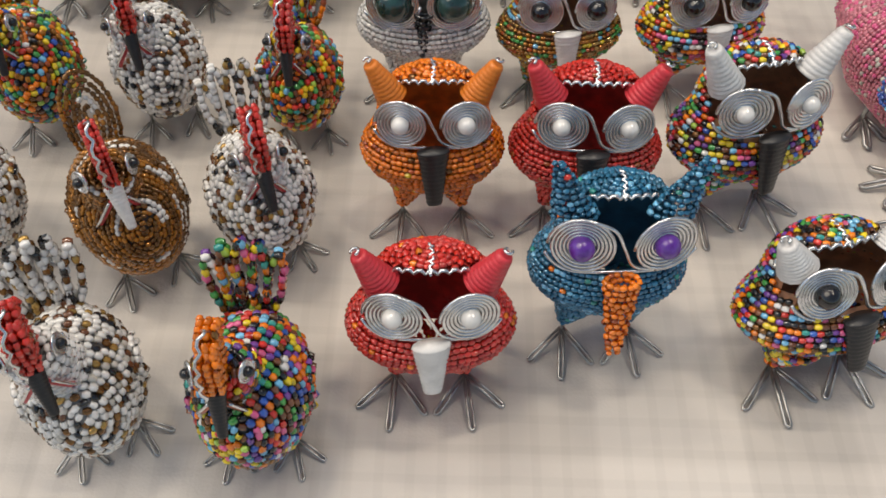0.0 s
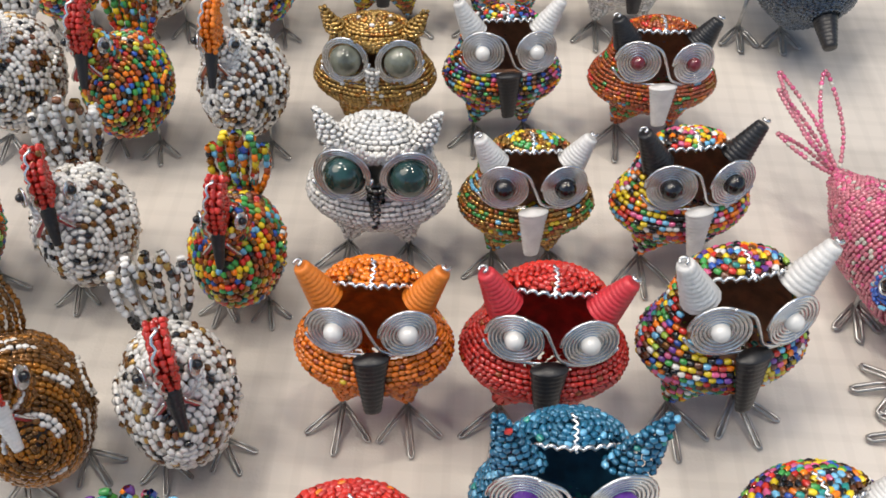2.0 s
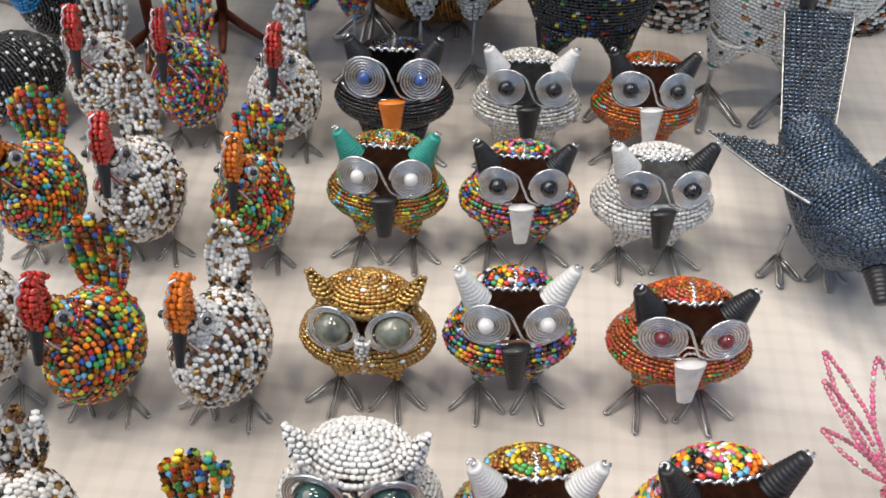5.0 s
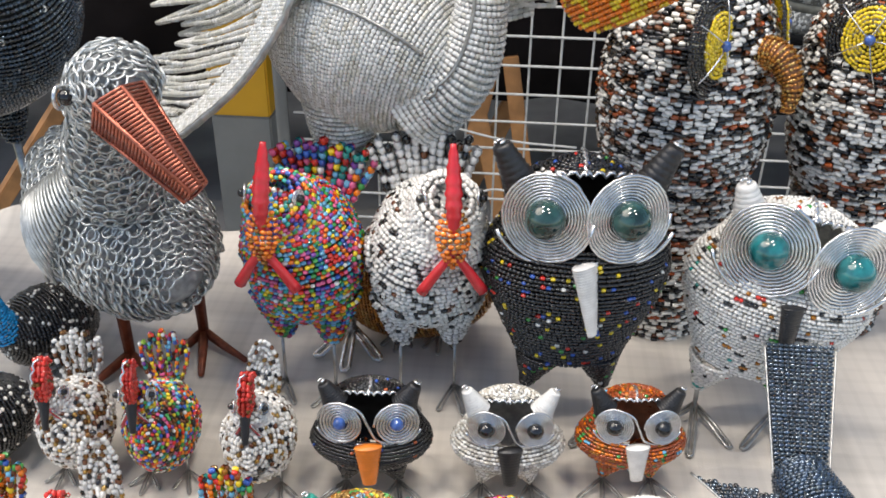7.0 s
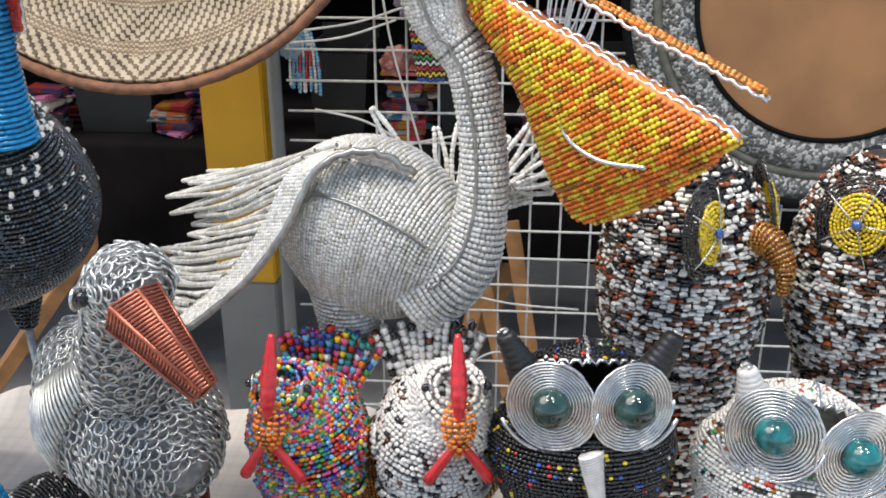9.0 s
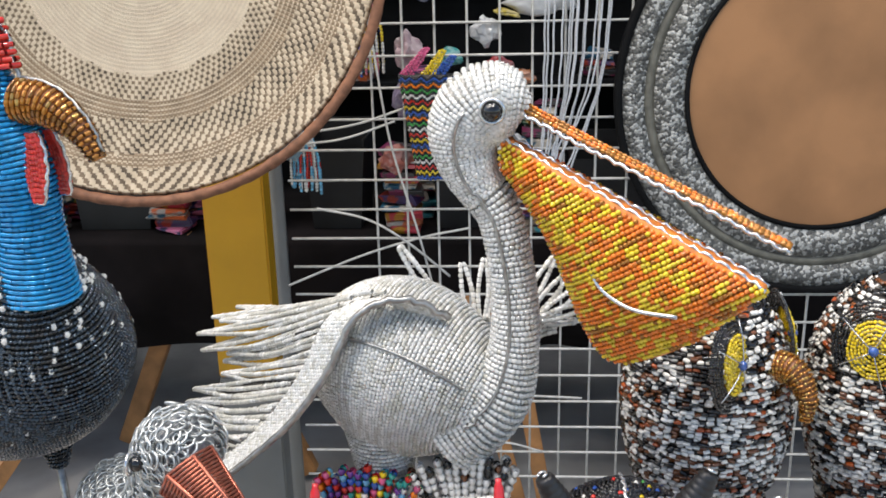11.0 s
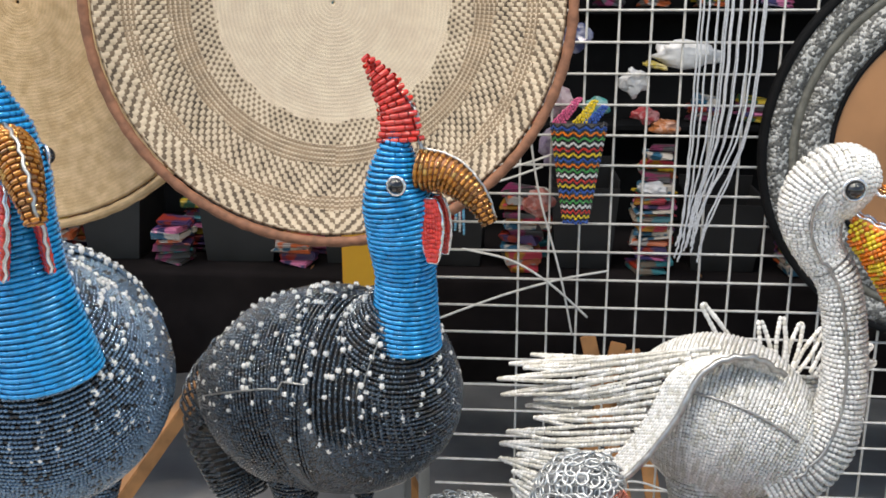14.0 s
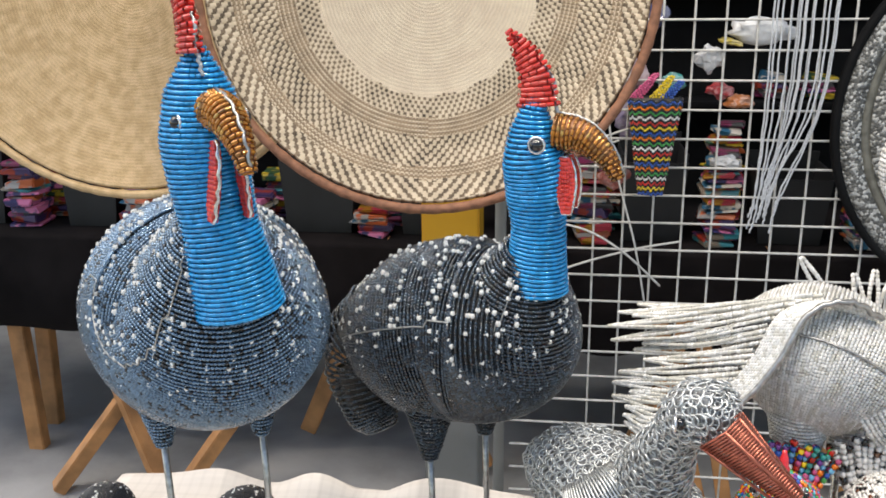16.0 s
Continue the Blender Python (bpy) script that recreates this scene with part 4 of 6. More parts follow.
# ---- tall speckled owls ----
def tall_owl(x, y, yaw, label, seed, gaze, fold=0.0, spread=0.52):
    root = thing("tall_beaded_owl", x, y, TOP + 0.001, yaw, label, "owl figurine", "tall speckled owls")
    prof = ((0.0, 0.040), (0.04, 0.046), (0.10, 0.046), (0.135, 0.052), (0.17, 0.064), (0.205, 0.068), (0.235, 0.067), (0.265, 0.061), (0.29, 0.048), (0.306, 0.030), (0.313, 0.006))
    z = np.arange(0, 0.313, 0.0033)
    r = np.interp(z, [p[0] for p in prof], [p[1] for p in prof])
    r = np.convolve(np.pad(r, 3, mode="edge"), np.ones(7) / 7, "valid")
    rings = sweep(np.stack([0 * z, 0 * z, z], 1), r, r * 0.92, 60, up=(0, 1.0, 0))
    bd = Beads(0.0056, 0.0021, [("white", 47), ("black", 30), ("rust", 5), ("brown", 18)], 0.22, 5, seed, 0.32, 0.8)
    for q in rings:
        bd.line(q, True)
    bd.mesh("beadwork", root, "", "stuff")
    skin("lining", inward(rings[::2][:, ::2], 0.002), LINING["dark"], root)
    ga = radians(gaze)
    for sx in (-1, 1):
        a0 = ga + sx * spread
        d = np.array([math.sin(a0), -math.cos(a0), 0.12])
        d /= np.linalg.norm(d)
        c = np.array([0, 0, 0.262]) + d * 0.062
        a1 = a0 + (fold if sx < 0 else 0.0)
        d = np.array([math.sin(a1), -math.cos(a1), 0.12])
        d /= np.linalg.norm(d)
        q = np.array(Vector(d).to_track_quat("Z", "Y").to_matrix())
        for nm, r0, r1, colr, lift in (("eye_ring", 0.022, 0.036, "black", 0.0), ("eye_disc", 0.003, 0.0205, "yellow", 0.002)):
            eb = Beads(0.0028, 0.0016, [(colr, 1)], 0, 5, seed + 3)
            for rr in np.arange(r0, r1, 0.0029):
                a = np.linspace(0, 2 * math.pi, 40, endpoint=False)
                P = np.stack([rr * np.cos(a), rr * np.sin(a) * 1.1, lift - 5.5 * rr * rr + 0 * a], 1) @ q.T + c
                eb.line(P, True)
            eb.mesh(nm, root, colr + " beaded disc")
        ball("pupil", tuple(c + d * 0.004), 0.004, PUPIL["blue"], root)
        spokes = [(np.stack([np.linspace(0.003, 0.034, 5) * math.cos(a), np.linspace(0.003, 0.034, 5) * math.sin(a), 0.0048 - 5.5 * np.linspace(0.003, 0.034, 5) ** 2], 1) @ q.T + c, 0.0006) for a in np.arange(5) * 1.256]
        tubes("eye_wire", spokes, WIRE, root, "", 4)
    bk = Beads(0.0027, 0.0015, [("amber", 70), ("gold", 30)], 0, 5, seed + 9)
    d = np.array([math.sin(ga), -math.cos(ga), 0])
    bp = smooth_line([np.array([0, 0, 0.258]) + d * 0.052, np.array([0, 0, 0.258]) + d * 0.070, np.array([0, 0, 0.242]) + d * 0.083, np.array([0, 0, 0.222]) + d * 0.084], 18)
    br = np.interp(np.linspace(0, 1, len(bp)), [0, 0.4, 1], [0.013, 0.0105, 0.004])
    for q in sweep(bp, br, br, 18):
        bk.line(q, True)
    bk.mesh("beak", root, "curved amber beaded beak")
    skin("beak_core", sweep(bp, br * 0.85, br * 0.85, 12), LINING["brown"], root)
    return root


tall_owl(0.197, 0.985, 0, "tall brown and white speckled beaded owl looking aside", 95, 48, 0.85, 0.74)
tall_owl(0.352, 1.000, 0, "tall brown and white speckled beaded owl facing forward", 96, -8)


# ---- large guinea fowl ----
def guinea(x, y, neck_yaw, body, neck, head, dot_rate, label, seed, drop=0.030, tone="gunmetal", tilt=0.30, reach=0.40, chin=(0.0, 0.0, 0.0)):
    """body: centre, half sizes, heading; neck: points and radii; all from the bird's foot point."""
    root = thing("beaded_guinea_fowl", x, y, TOP + 0.001, 0, label, "bird figurine", "large beaded guinea fowl")
    cen, (la, wa, ha), yaw = np.array(body[0]), body[1], radians(body[2])
    fw = np.array([math.cos(yaw), math.sin(yaw), 0.0])
    # hoops round a line that bends up from the back into the neck
    up = np.array([0, 0, 1.0])
    n0 = np.array([np.interp(cen[2] + 1.10 * ha, [p[2] for p, r in neck], [p[i] for p, r in neck]) for i in range(3)])
    axis = smooth_line([cen - fw * la - up * (tilt * la + 0.06 * ha), cen - fw * la * 0.86 - up * tilt * la * 0.8, cen - fw * la * 0.45 - up * tilt * la * 0.4, cen, cen + fw * la * reach + up * 0.14 * ha, n0 - fw * 0.006], 600)
    L = np.concatenate([[0], np.cumsum(np.linalg.norm(np.diff(axis, axis=0), axis=1))])
    mark = [L[np.argmin(np.linalg.norm(axis - p, axis=1))] for p in (axis[0], cen - fw * la * 0.86 - up * tilt * la * 0.8, cen - fw * la * 0.45 - up * tilt * la * 0.4, cen, cen + fw * la * reach + up * 0.14 * ha, axis[-1])]
    size = smooth_line([(m, v, 0) for m, v in zip(mark, (0.06, 0.52, 0.90, 1.0, 0.90, neck[0][1] * 0.78 / ha))], 600)
    r_at = np.interp(L, size[:, 0], size[:, 1])
    T = np.gradient(axis, axis=0)
    T /= np.linalg.norm(T, axis=1, keepdims=True)
    bend = np.concatenate([[0], np.linalg.norm(np.diff(T, axis=0), axis=1)])
    S = np.cumsum(np.concatenate([[0], np.hypot(np.diff(L), np.diff(r_at) * ha)]) + bend * r_at * ha)
    pick = np.interp(np.arange(0.001, S[-1], 0.0041), S, np.arange(len(S)))
    line = lambda A: np.stack([np.interp(pick, np.arange(len(A)), A[:, i]) for i in range(A.shape[1])], 1)
    rk = np.interp(pick, np.arange(len(r_at)), r_at)
    Tk, Pk = line(T), line(axis)
    a = np.linspace(0, 2 * math.pi, 90, endpoint=False)
    rings = []
    for p, t, r in zip(Pk, Tk, rk):
        sd = np.cross(t, up)
        sd /= np.linalg.norm(sd)
        rings.append(p + np.outer(np.cos(a), sd) * (wa * r) + np.outer(np.sin(a), np.cross(sd, t)) * (ha * r))
    rings = np.array(rings)
    # upright hoops that close the back behind the neck
    u = np.linspace(-0.12, 0.86, int(0.98 * la / 0.0041))
    hump = sweep(cen + np.outer(u, fw * la) + np.outer(u, up * tilt * la * 0.35), wa * 0.985 * np.sqrt(1 - u ** 2) ** 0.9, ha * 0.985 * np.sqrt(1 - u ** 2) ** 0.9, 90)
    bd = Beads(0.0030, 0.0018, [(tone, 90 if tone == "lit_gunmetal" else 72), ("black", 10 if tone == "lit_gunmetal" else 28)], 0, 5, seed, 0.06, 0.62)
    for r in rings:
        bd.line(r, True)
    for r in hump:
        bd.line(r, True)
    skin("back_core", inward(hump[::3][:, ::2], 0.0022), LINING["dark"], root)
    # drooping tail
    low = np.array([0, 0, -0.6 * tilt * la])
    tp = smooth_line([cen - fw * la * 0.72 + low + np.array([0, 0, 0.01]), cen - fw * la * 1.0 + np.array([0, 0, -0.045]), cen - fw * la * 0.90 + np.array([0, 0, -0.10]), cen - fw * la * 0.78 + np.array([0, 0, -0.128])], 26)
    for r in sweep(tp, np.interp(np.linspace(0, 1, len(tp)), [0, 0.5, 0.85, 1], [0.030, 0.034, 0.028, 0.012]), np.interp(np.linspace(0, 1, len(tp)), [0, 0.5, 1], [0.05, 0.036, 0.02]), 40):
        bd.line(r, True)
    side = np.array([-fw[1], fw[0], 0])
    legs = []
    for sx, fb in ((-1, -0.12), (1, 0.10)):
        t0 = cen + side * sx * wa * 0.42 + fw * la * fb + np.array([0, 0, -ha * 0.72])
        t1 = t0 + np.array([0, 0, -0.062])
        tt = np.linspace(0, 1, 16)[:, None]
        for r in sweep(t0 + (t1 - t0) * tt, np.linspace(0.026, 0.007, 16), None, 24):
            bd.line(r, True)
        legs.append((t1, sx))
    bd.mesh("beadwork", root, "black glass beads in close rows", "stuff")
    skin("lining", inward(rings[::3][:, ::2], 0.0022), LINING["dark"], root)
    skin("tail_core", sweep(tp[::3], np.linspace(0.024, 0.012, len(tp[::3])), np.linspace(0.04, 0.015, len(tp[::3])), 16), LINING["dark"], root)
    flank = np.array([r[np.argmax(r @ np.array([-0.1, -0.92, 0.38]))] for r in rings[4:-4]]) + np.array([0, -0.0016, 0.0006])
    tubes("wire_seam", [(flank, 0.0008)], DULLWIRE, root, "thin grey wire seam", 4)
    # larger white beads sewn on as dots
    rng = np.random.RandomState(seed + 1)
    dots = Beads(0.0050, 0.0027, [("white", 1)], 0, 6, seed + 2)
    for r in list(rings[2:-2]) + list(hump[:-4]):
        for j in range(rng.poisson(dot_rate)):
            i = rng.randint(len(r))
            v = r[i] - r.mean(0)
            p = r[i] - v / np.linalg.norm(v) * 0.0010
            dots.line(np.array([p, p + np.array([0, 0, 0.0053])]))
            if rng.rand() < 0.35:
                p = r[(i + 3) % len(r)] - v / np.linalg.norm(v) * 0.0010
                dots.line(np.array([p, p + np.array([0, 0, 0.0053])]))
    dots.mesh("white_dots", root, "white bead dots", "stuff")
    for t1, sx in legs:
        ft = np.array([t1[0], t1[1], 0.0])
        shank = tubes("leg", [(np.array([t1 + np.array([0, 0, 0.012]), t1 * 0.5 + ft * 0.5 + np.array([0.002, 0.001, 0]), ft + np.array([0, 0, 0.006])]), 0.0034)], DULLWIRE, root, "bare wire leg")
        o = toes("foot", 0, 0, 0.03, shank, 0.042, 0.0022, None, neck_yaw)
        o.location = (t1[0], t1[1], 0)
    # blue neck and head
    npath = smooth_line([p for p, r in neck], 60)
    npath = resample(npath, 0.0037)[0]
    nr = np.interp(np.linspace(0, 1, len(npath)), np.linspace(0, 1, len(neck)), [r for p, r in neck])
    nrings = sweep(npath, nr, nr * 0.95, 48, up=(0, 1.0, 0))
    bl = Beads(0.0042, 0.00175, [("bright_blue", 1)], 0, 6, seed + 4, 0.05, 0.88)
    for r in nrings:
        bl.line(r, True)
    bl.mesh("neck", root, "bright blue neck wound with rows of glass beads")
    skin("neck_core", inward(nrings[:, ::2], 0.0018), LINING["blue"], root)
    hd = np.array(head)
    f = np.array([math.sin(neck_yaw), -math.cos(neck_yaw), 0.0])
    s = np.array([math.cos(neck_yaw), math.sin(neck_yaw), 0.0])
    # red casque, curved back, a flat crest of wound rows
    hp = smooth_line([hd + up * 0.024 + f * 0.004, hd + up * 0.048 + f * 0.001, hd + up * 0.068 - f * 0.009, hd + up * 0.086 - f * 0.024], 18)
    hq = resample(hp, 0.0042)[0]
    u = np.linspace(0, 1, len(hq))
    hb = Beads(0.0060, 0.0021, [("red", 1)], 0, 6, seed + 6, 0.02, 0.94)
    hrings = sweep(hq, np.interp(u, [0, 0.6, 1], [0.0075, 0.0050, 0.0012]), np.interp(u, [0, 0.6, 1], [0.0165, 0.0105, 0.0020]), 24, up=tuple(f))
    for r in hrings:
        hb.line(r, True)
    crest = hb.mesh("casque", root, "red beaded casque edged with wire")
    skin("casque_core", inward(hrings, 0.0012), LINING["red"], root)
    twist = lambda P: P + s * 0.0007 * np.sign(np.sin(np.arange(len(P)) * 2.2))[:, None]
    ridge = smooth_line([hd + f * 0.025 + up * 0.010, hd + f * 0.019 + up * 0.024, hd + f * 0.017 + up * 0.034] + [p + f * w for p, w in zip(hp[6::4], np.interp(np.linspace(0.33, 1, len(hp[6::4])), [0.3, 1], [0.0155, 0.003]))], 40)
    tubes("casque_wire", [(twist(ridge), 0.0016)], DULLWIRE, crest, "twisted silver wire", 5)
    # hooked beak in wound golden rows with a wire along its ridge
    hd = hd + np.array(chin)
    bp = smooth_line([hd + f * 0.018 + up * 0.004, hd + f * 0.040 + up * 0.001, hd + f * 0.061 - up * 0.014, hd + f * 0.073 - up * 0.034], 24)
    bq = resample(bp, 0.0036)[0]
    u = np.linspace(0, 1, len(bq))
    bb = Beads(0.0046, 0.0018, [("amber", 75), ("darkgold", 15), ("gold", 10)], 0, 6, seed + 7, 0.03, 0.8)
    brings = sweep(bq, np.interp(u, [0, 0.4, 1], [0.0155, 0.0125, 0.0055]), np.interp(u, [0, 0.4, 1], [0.0150, 0.0125, 0.0050]), 24)
    for r in brings:
        bb.line(r, True)
    bill = bb.mesh("upper_beak", root, "golden brown beaded beak")
    skin("beak_core", inward(brings, 0.0012), LINING["brown"], root)
    top = np.array([r[np.argmax(r @ (up + 0.6 * f))] for r in brings]) + (up + 0.4 * f) * 0.0012
    tubes("beak_wire", [(twist(top), 0.0013)], DULLWIRE, bill, "twisted silver wire", 5)
    # hanging wattles: solid red drops with a wire edge
    for sx in (-1, 1):
        w0 = hd + f * 0.029 + s * sx * 0.007 - up * 0.016
        w1 = w0 - up * drop * 1.55 + s * sx * 0.007 + f * 0.004
        t = np.linspace(0, 1, 14)
        wd = drop * 0.23 * np.sin(math.pi * np.clip(0.10 + 0.82 * t ** 0.8, 0, 1)) ** 0.8
        wb = Beads(0.0034, 0.0018, [("red", 1)], 0, 6, seed + 9, 0.03, 0.8)
        for o in np.linspace(-1, 1, 7):
            for z in (-0.0012, 0.0012):
                wb.line(w0 + (w1 - w0) * t[:, None] + f * (wd * o)[:, None] + s * z)
        flap = wb.mesh("wattle", root, "red beaded wattle")
        loop = np.vstack([w0 + (w1 - w0) * t[:, None] + f * (wd * 1.12 + 0.001)[:, None], (w0 + (w1 - w0) * t[:, None] - f * (wd * 1.12 + 0.001)[:, None])[::-1]])
        tubes("wattle_wire", [(twist(loop), 0.0015, True)], WIRE, flap, "white wire edge", 5)
        e = hd + s * sx * 0.0255 + f * 0.009 - np.array([0, 0, 0.004])
        a = np.linspace(0, 2 * math.pi, 20, endpoint=False)
        ring = tubes("eye_ring", [(np.stack([e[0] + f[0] * 0.0065 * np.cos(a), e[1] + f[1] * 0.0065 * np.cos(a), e[2] + 0.0065 * np.sin(a)], 1), 0.0014, True)], WIRE, root, "", 5)
        ball("eye", tuple(e), 0.0058, PUPIL["black"], ring, "black glass eye")
    return root


guinea(-0.36, 0.93, radians(78), ((-0.022, 0.015, 0.274), (0.118, 0.086, 0.088), -20),
       [((0.052, -0.035, 0.335), 0.0285), ((0.054, -0.038, 0.385), 0.0245), ((0.052, -0.040, 0.43), 0.0225), ((0.048, -0.042, 0.462), 0.0265), ((0.048, -0.042, 0.488), 0.0265), ((0.050, -0.042, 0.505), 0.018), ((0.05, -0.042, 0.511), 0.004)],
       (0.048, -0.042, 0.474), 4.4, "black beaded guinea fowl with white dots, blue neck, in profile", 100, 0.030)
# same dark beads as the other bird, coloured lighter for the sky's sheen
guinea(-0.60, 0.86, radians(42), ((-0.014, 0.020, 0.312), (0.118, 0.106, 0.103), -52),
       [((0.062, -0.085, 0.352), 0.036), ((0.056, -0.088, 0.40), 0.0325), ((0.047, -0.088, 0.46), 0.029), ((0.045, -0.088, 0.500), 0.0305), ((0.045, -0.088, 0.530), 0.0325), ((0.045, -0.088, 0.554), 0.025), ((0.045, -0.088, 0.560), 0.004)],
       (0.039, -0.088, 0.526), 6.5, "black beaded guinea fowl with white dots, daylight sheen put into its bead colour, blue neck, facing forward", 120, 0.038, "lit_gunmetal", 0.15, 0.48, (0.010, 0.0, -0.019))


# ---- white pelican ----
def white_pelican():
    ox, oy = -0.05, 0.95
    root = thing("white_beaded_pelican", ox, oy, TOP + 0.001, 0, "large white beaded pelican with open orange bill and spread wings", "bird figurine")
    W = lambda p: np.array([p[0] - ox, p[1] - oy, p[2] - TOP])
    bd = Beads(0.0031, 0.0019, [("pearl", 50), ("white", 15), ("mist", 35)], 0.5, 5, 130, 0.05, 0.72)
    nk = Beads(0.0036, 0.0022, [("pearl", 62), ("white", 30), ("mist", 8)], 0, 6, 131, 0.04, 0.74)
    path, ra, rb = [], [], []
    c0, c1 = W((-0.125, 0.965, 1.020)), W((0.012, 0.915, 1.000))
    n = 56
    for i in range(n + 1):
        t = i / n
        path.append(c0 + (c1 - c0) * t + np.array([0, 0, 0.012 * math.sin(math.pi * t)]))
        v = math.sin(math.pi * (0.04 + 0.96 * min(1, t * 0.86)))
        ra.append(0.062 * v ** 0.7)
        rb.append(0.070 * v ** 0.7)
    rings = sweep(path, ra, rb, 64)
    for r in rings:
        bd.line(r, True)
    npts = [((-0.012, 0.915, 0.985), 0.040), ((0.022, 0.905, 1.010), 0.025), ((0.036, 0.905, 1.05), 0.0170), ((0.036, 0.908, 1.10), 0.0150), ((0.026, 0.911, 1.15), 0.0145), ((0.009, 0.913, 1.175), 0.0160), ((0.002, 0.913, 1.195), 0.0205), ((0.003, 0.913, 1.211), 0.0250), ((0.010, 0.912, 1.223), 0.0275), ((0.019, 0.912, 1.228), 0.0280), ((0.030, 0.912, 1.229), 0.0262), ((0.040, 0.911, 1.228), 0.0205), ((0.047, 0.911, 1.226), 0.007)]
    npath = smooth_line([W(p) for p, r in npts], 90)
    q = resample(npath, 0.0039)[0]
    bend = int(len(q) * 0.66)
    q = np.vstack([q[:bend], resample(q[bend:], 0.0023)[0]])
    L = np.concatenate([[0], np.cumsum(np.linalg.norm(np.diff(q, axis=0), axis=1))])
    L = L / L[-1]
    seg = np.concatenate([[0], np.cumsum([np.linalg.norm(np.subtract(npts[i + 1][0], npts[i][0])) for i in range(len(npts) - 1)])])
    nr = np.interp(L, seg / seg[-1], [r for p, r in npts])
    nrings = sweep(q, nr, np.where(nr > 0.0175, np.maximum(0.0175, nr * 0.86), nr), 48, up=(0, 1.0, 0))
    for r in nrings:
        nk.line(r, True)
    nk.mesh("neck", root, "slender curved neck and head of white bead rows", "stuff")
    # thighs
    for tx, ty in ((-0.064, 0.918), (-0.005, 0.978)):
        for k in range(22):
            f = k / 21.0
            a = np.linspace(0, 2 * math.pi, 24, endpoint=False)
            rr = 0.031 - 0.017 * f
            p = W((tx, ty, 0.990 - 0.080 * f))
            bd.line(np.stack([p[0] + rr * np.cos(a), p[1] + rr * np.sin(a), np.full(24, p[2])], 1), True)
        p = W((tx, ty, 0.91))
        shank = tubes("leg", [(np.array([[p[0], p[1], p[2] + 0.01], [p[0], p[1], p[2] / 2], [p[0], p[1], 0.005]]), 0.004)], WIRE, root, "wire leg")
        o = toes("foot", 0, 0, 0.02, shank, 0.045, 0.0022, WIRE)
        o.location = (p[0], p[1], 0)
    bd.mesh("beadwork", root, "", "stuff")
    skin("lining", inward(rings[::2][:, ::2], 0.0024), LINING["white"], root)
    skin("neck_core", inward(nrings[::2][:, ::2], 0.0022), LINING["white"], root)
    # seams of twisted wire
    i0 = len(rings)
    near = lambda R, d, o: np.array([r[np.argmax(r @ np.array(d))] for r in R]) + np.array(d) * o
    seam1 = near(rings[3:53], (0.0, -0.9, 0.43), 0.0022)
    seam3 = near(nrings[6:-16], (-0.25, -0.97, 0.0), 0.0022)
    seams = [(seam1, 0.0013), (seam3, 0.0013)]
    for k in (10, 21, 32):
        seams.append((rings[k][28:44] * 1.0 + np.array([0, -0.0025, 0]), 0.0010))
    tubes("wire_seam", seams, DULLWIRE, root, "grey wire seams", 5)
    # wings: a beaded band with long fringes of strings
    def wing(name, arc, tips, seedw):
        band = smooth_line([W(p) for p in arc], 40)
        T = np.gradient(band, axis=0)
        T /= np.linalg.norm(T, axis=1, keepdims=True)
        wb = Beads(0.0030, 0.0017, [("white", 40), ("pearl", 35), ("mist", 25)], 0, 5, seedw, 0.05, 0.75)
        out = np.array([W(tips[0]) - band[0], W(tips[-1]) - band[-1]]).mean(0)
        out /= np.linalg.norm(out)
        for k in range(10):
            wb.line(band + out * 0.0027 * k + np.array([0, -0.0007 * k, 0]))
        plate = wb.mesh(name, root, "white beaded wing band")
        fr = Beads(0.0032, 0.0022, [("white", 25), ("pearl", 30), ("mist", 45)], 0.6, 5, seedw + 1, 0.05, 0.8)
        bf = Beads(0.0032, 0.0020, [("black", 1)], 0, 5, seedw + 2, 0.05, 0.8)
        line_t = np.array(tips)
        u = np.linspace(0, len(tips) - 1, 17)
        tips = np.stack([np.interp(u, np.arange(len(tips)), line_t[:, i]) for i in range(3)], 1)
        m = len(tips)
        for i, tp in enumerate(tips):
            b = band[int((i + 0.5) * len(band) / m)] + out * 0.022
            e = W(tp) + (b - W(tp)) * (0.0, 0.16, 0.06, 0.22, 0.10)[i % 5]
            if i in (6, 9, 13, 15):
                g = e * 0.8 + b * 0.2 - np.array([0, -0.004, 0.007])
                for o in (-1, 1):
                    bf.line(smooth_line([b, (b + g) / 2 + np.array([0, 0.002, 0.003 * o]), g], 14))
            for o in (-1, 1):
                sag = np.array([0, 0.004 * o, 0.0035 * o])
                fr.line(smooth_line([b + sag, (b + e) / 2 + sag * 1.2 + np.array([0, 0, -0.004]), e], 16))
            fr.line(smooth_line([b, (b + e) / 2 + np.array([0, 0, -0.003]), e * 0.96 + b * 0.04], 16))
        fr.mesh("wing_fringe", plate, "fringe of white bead strings")
        bf.mesh("black_fringe", plate, "short black bead strings under the wing")
        tubes("wing_wire", [(band - out * 0.003 + 0.0008 * np.sign(np.sin(np.arange(len(band)) * 2.3))[:, None], 0.0028)], DULLWIRE, plate, "twisted grey wire edge", 5)

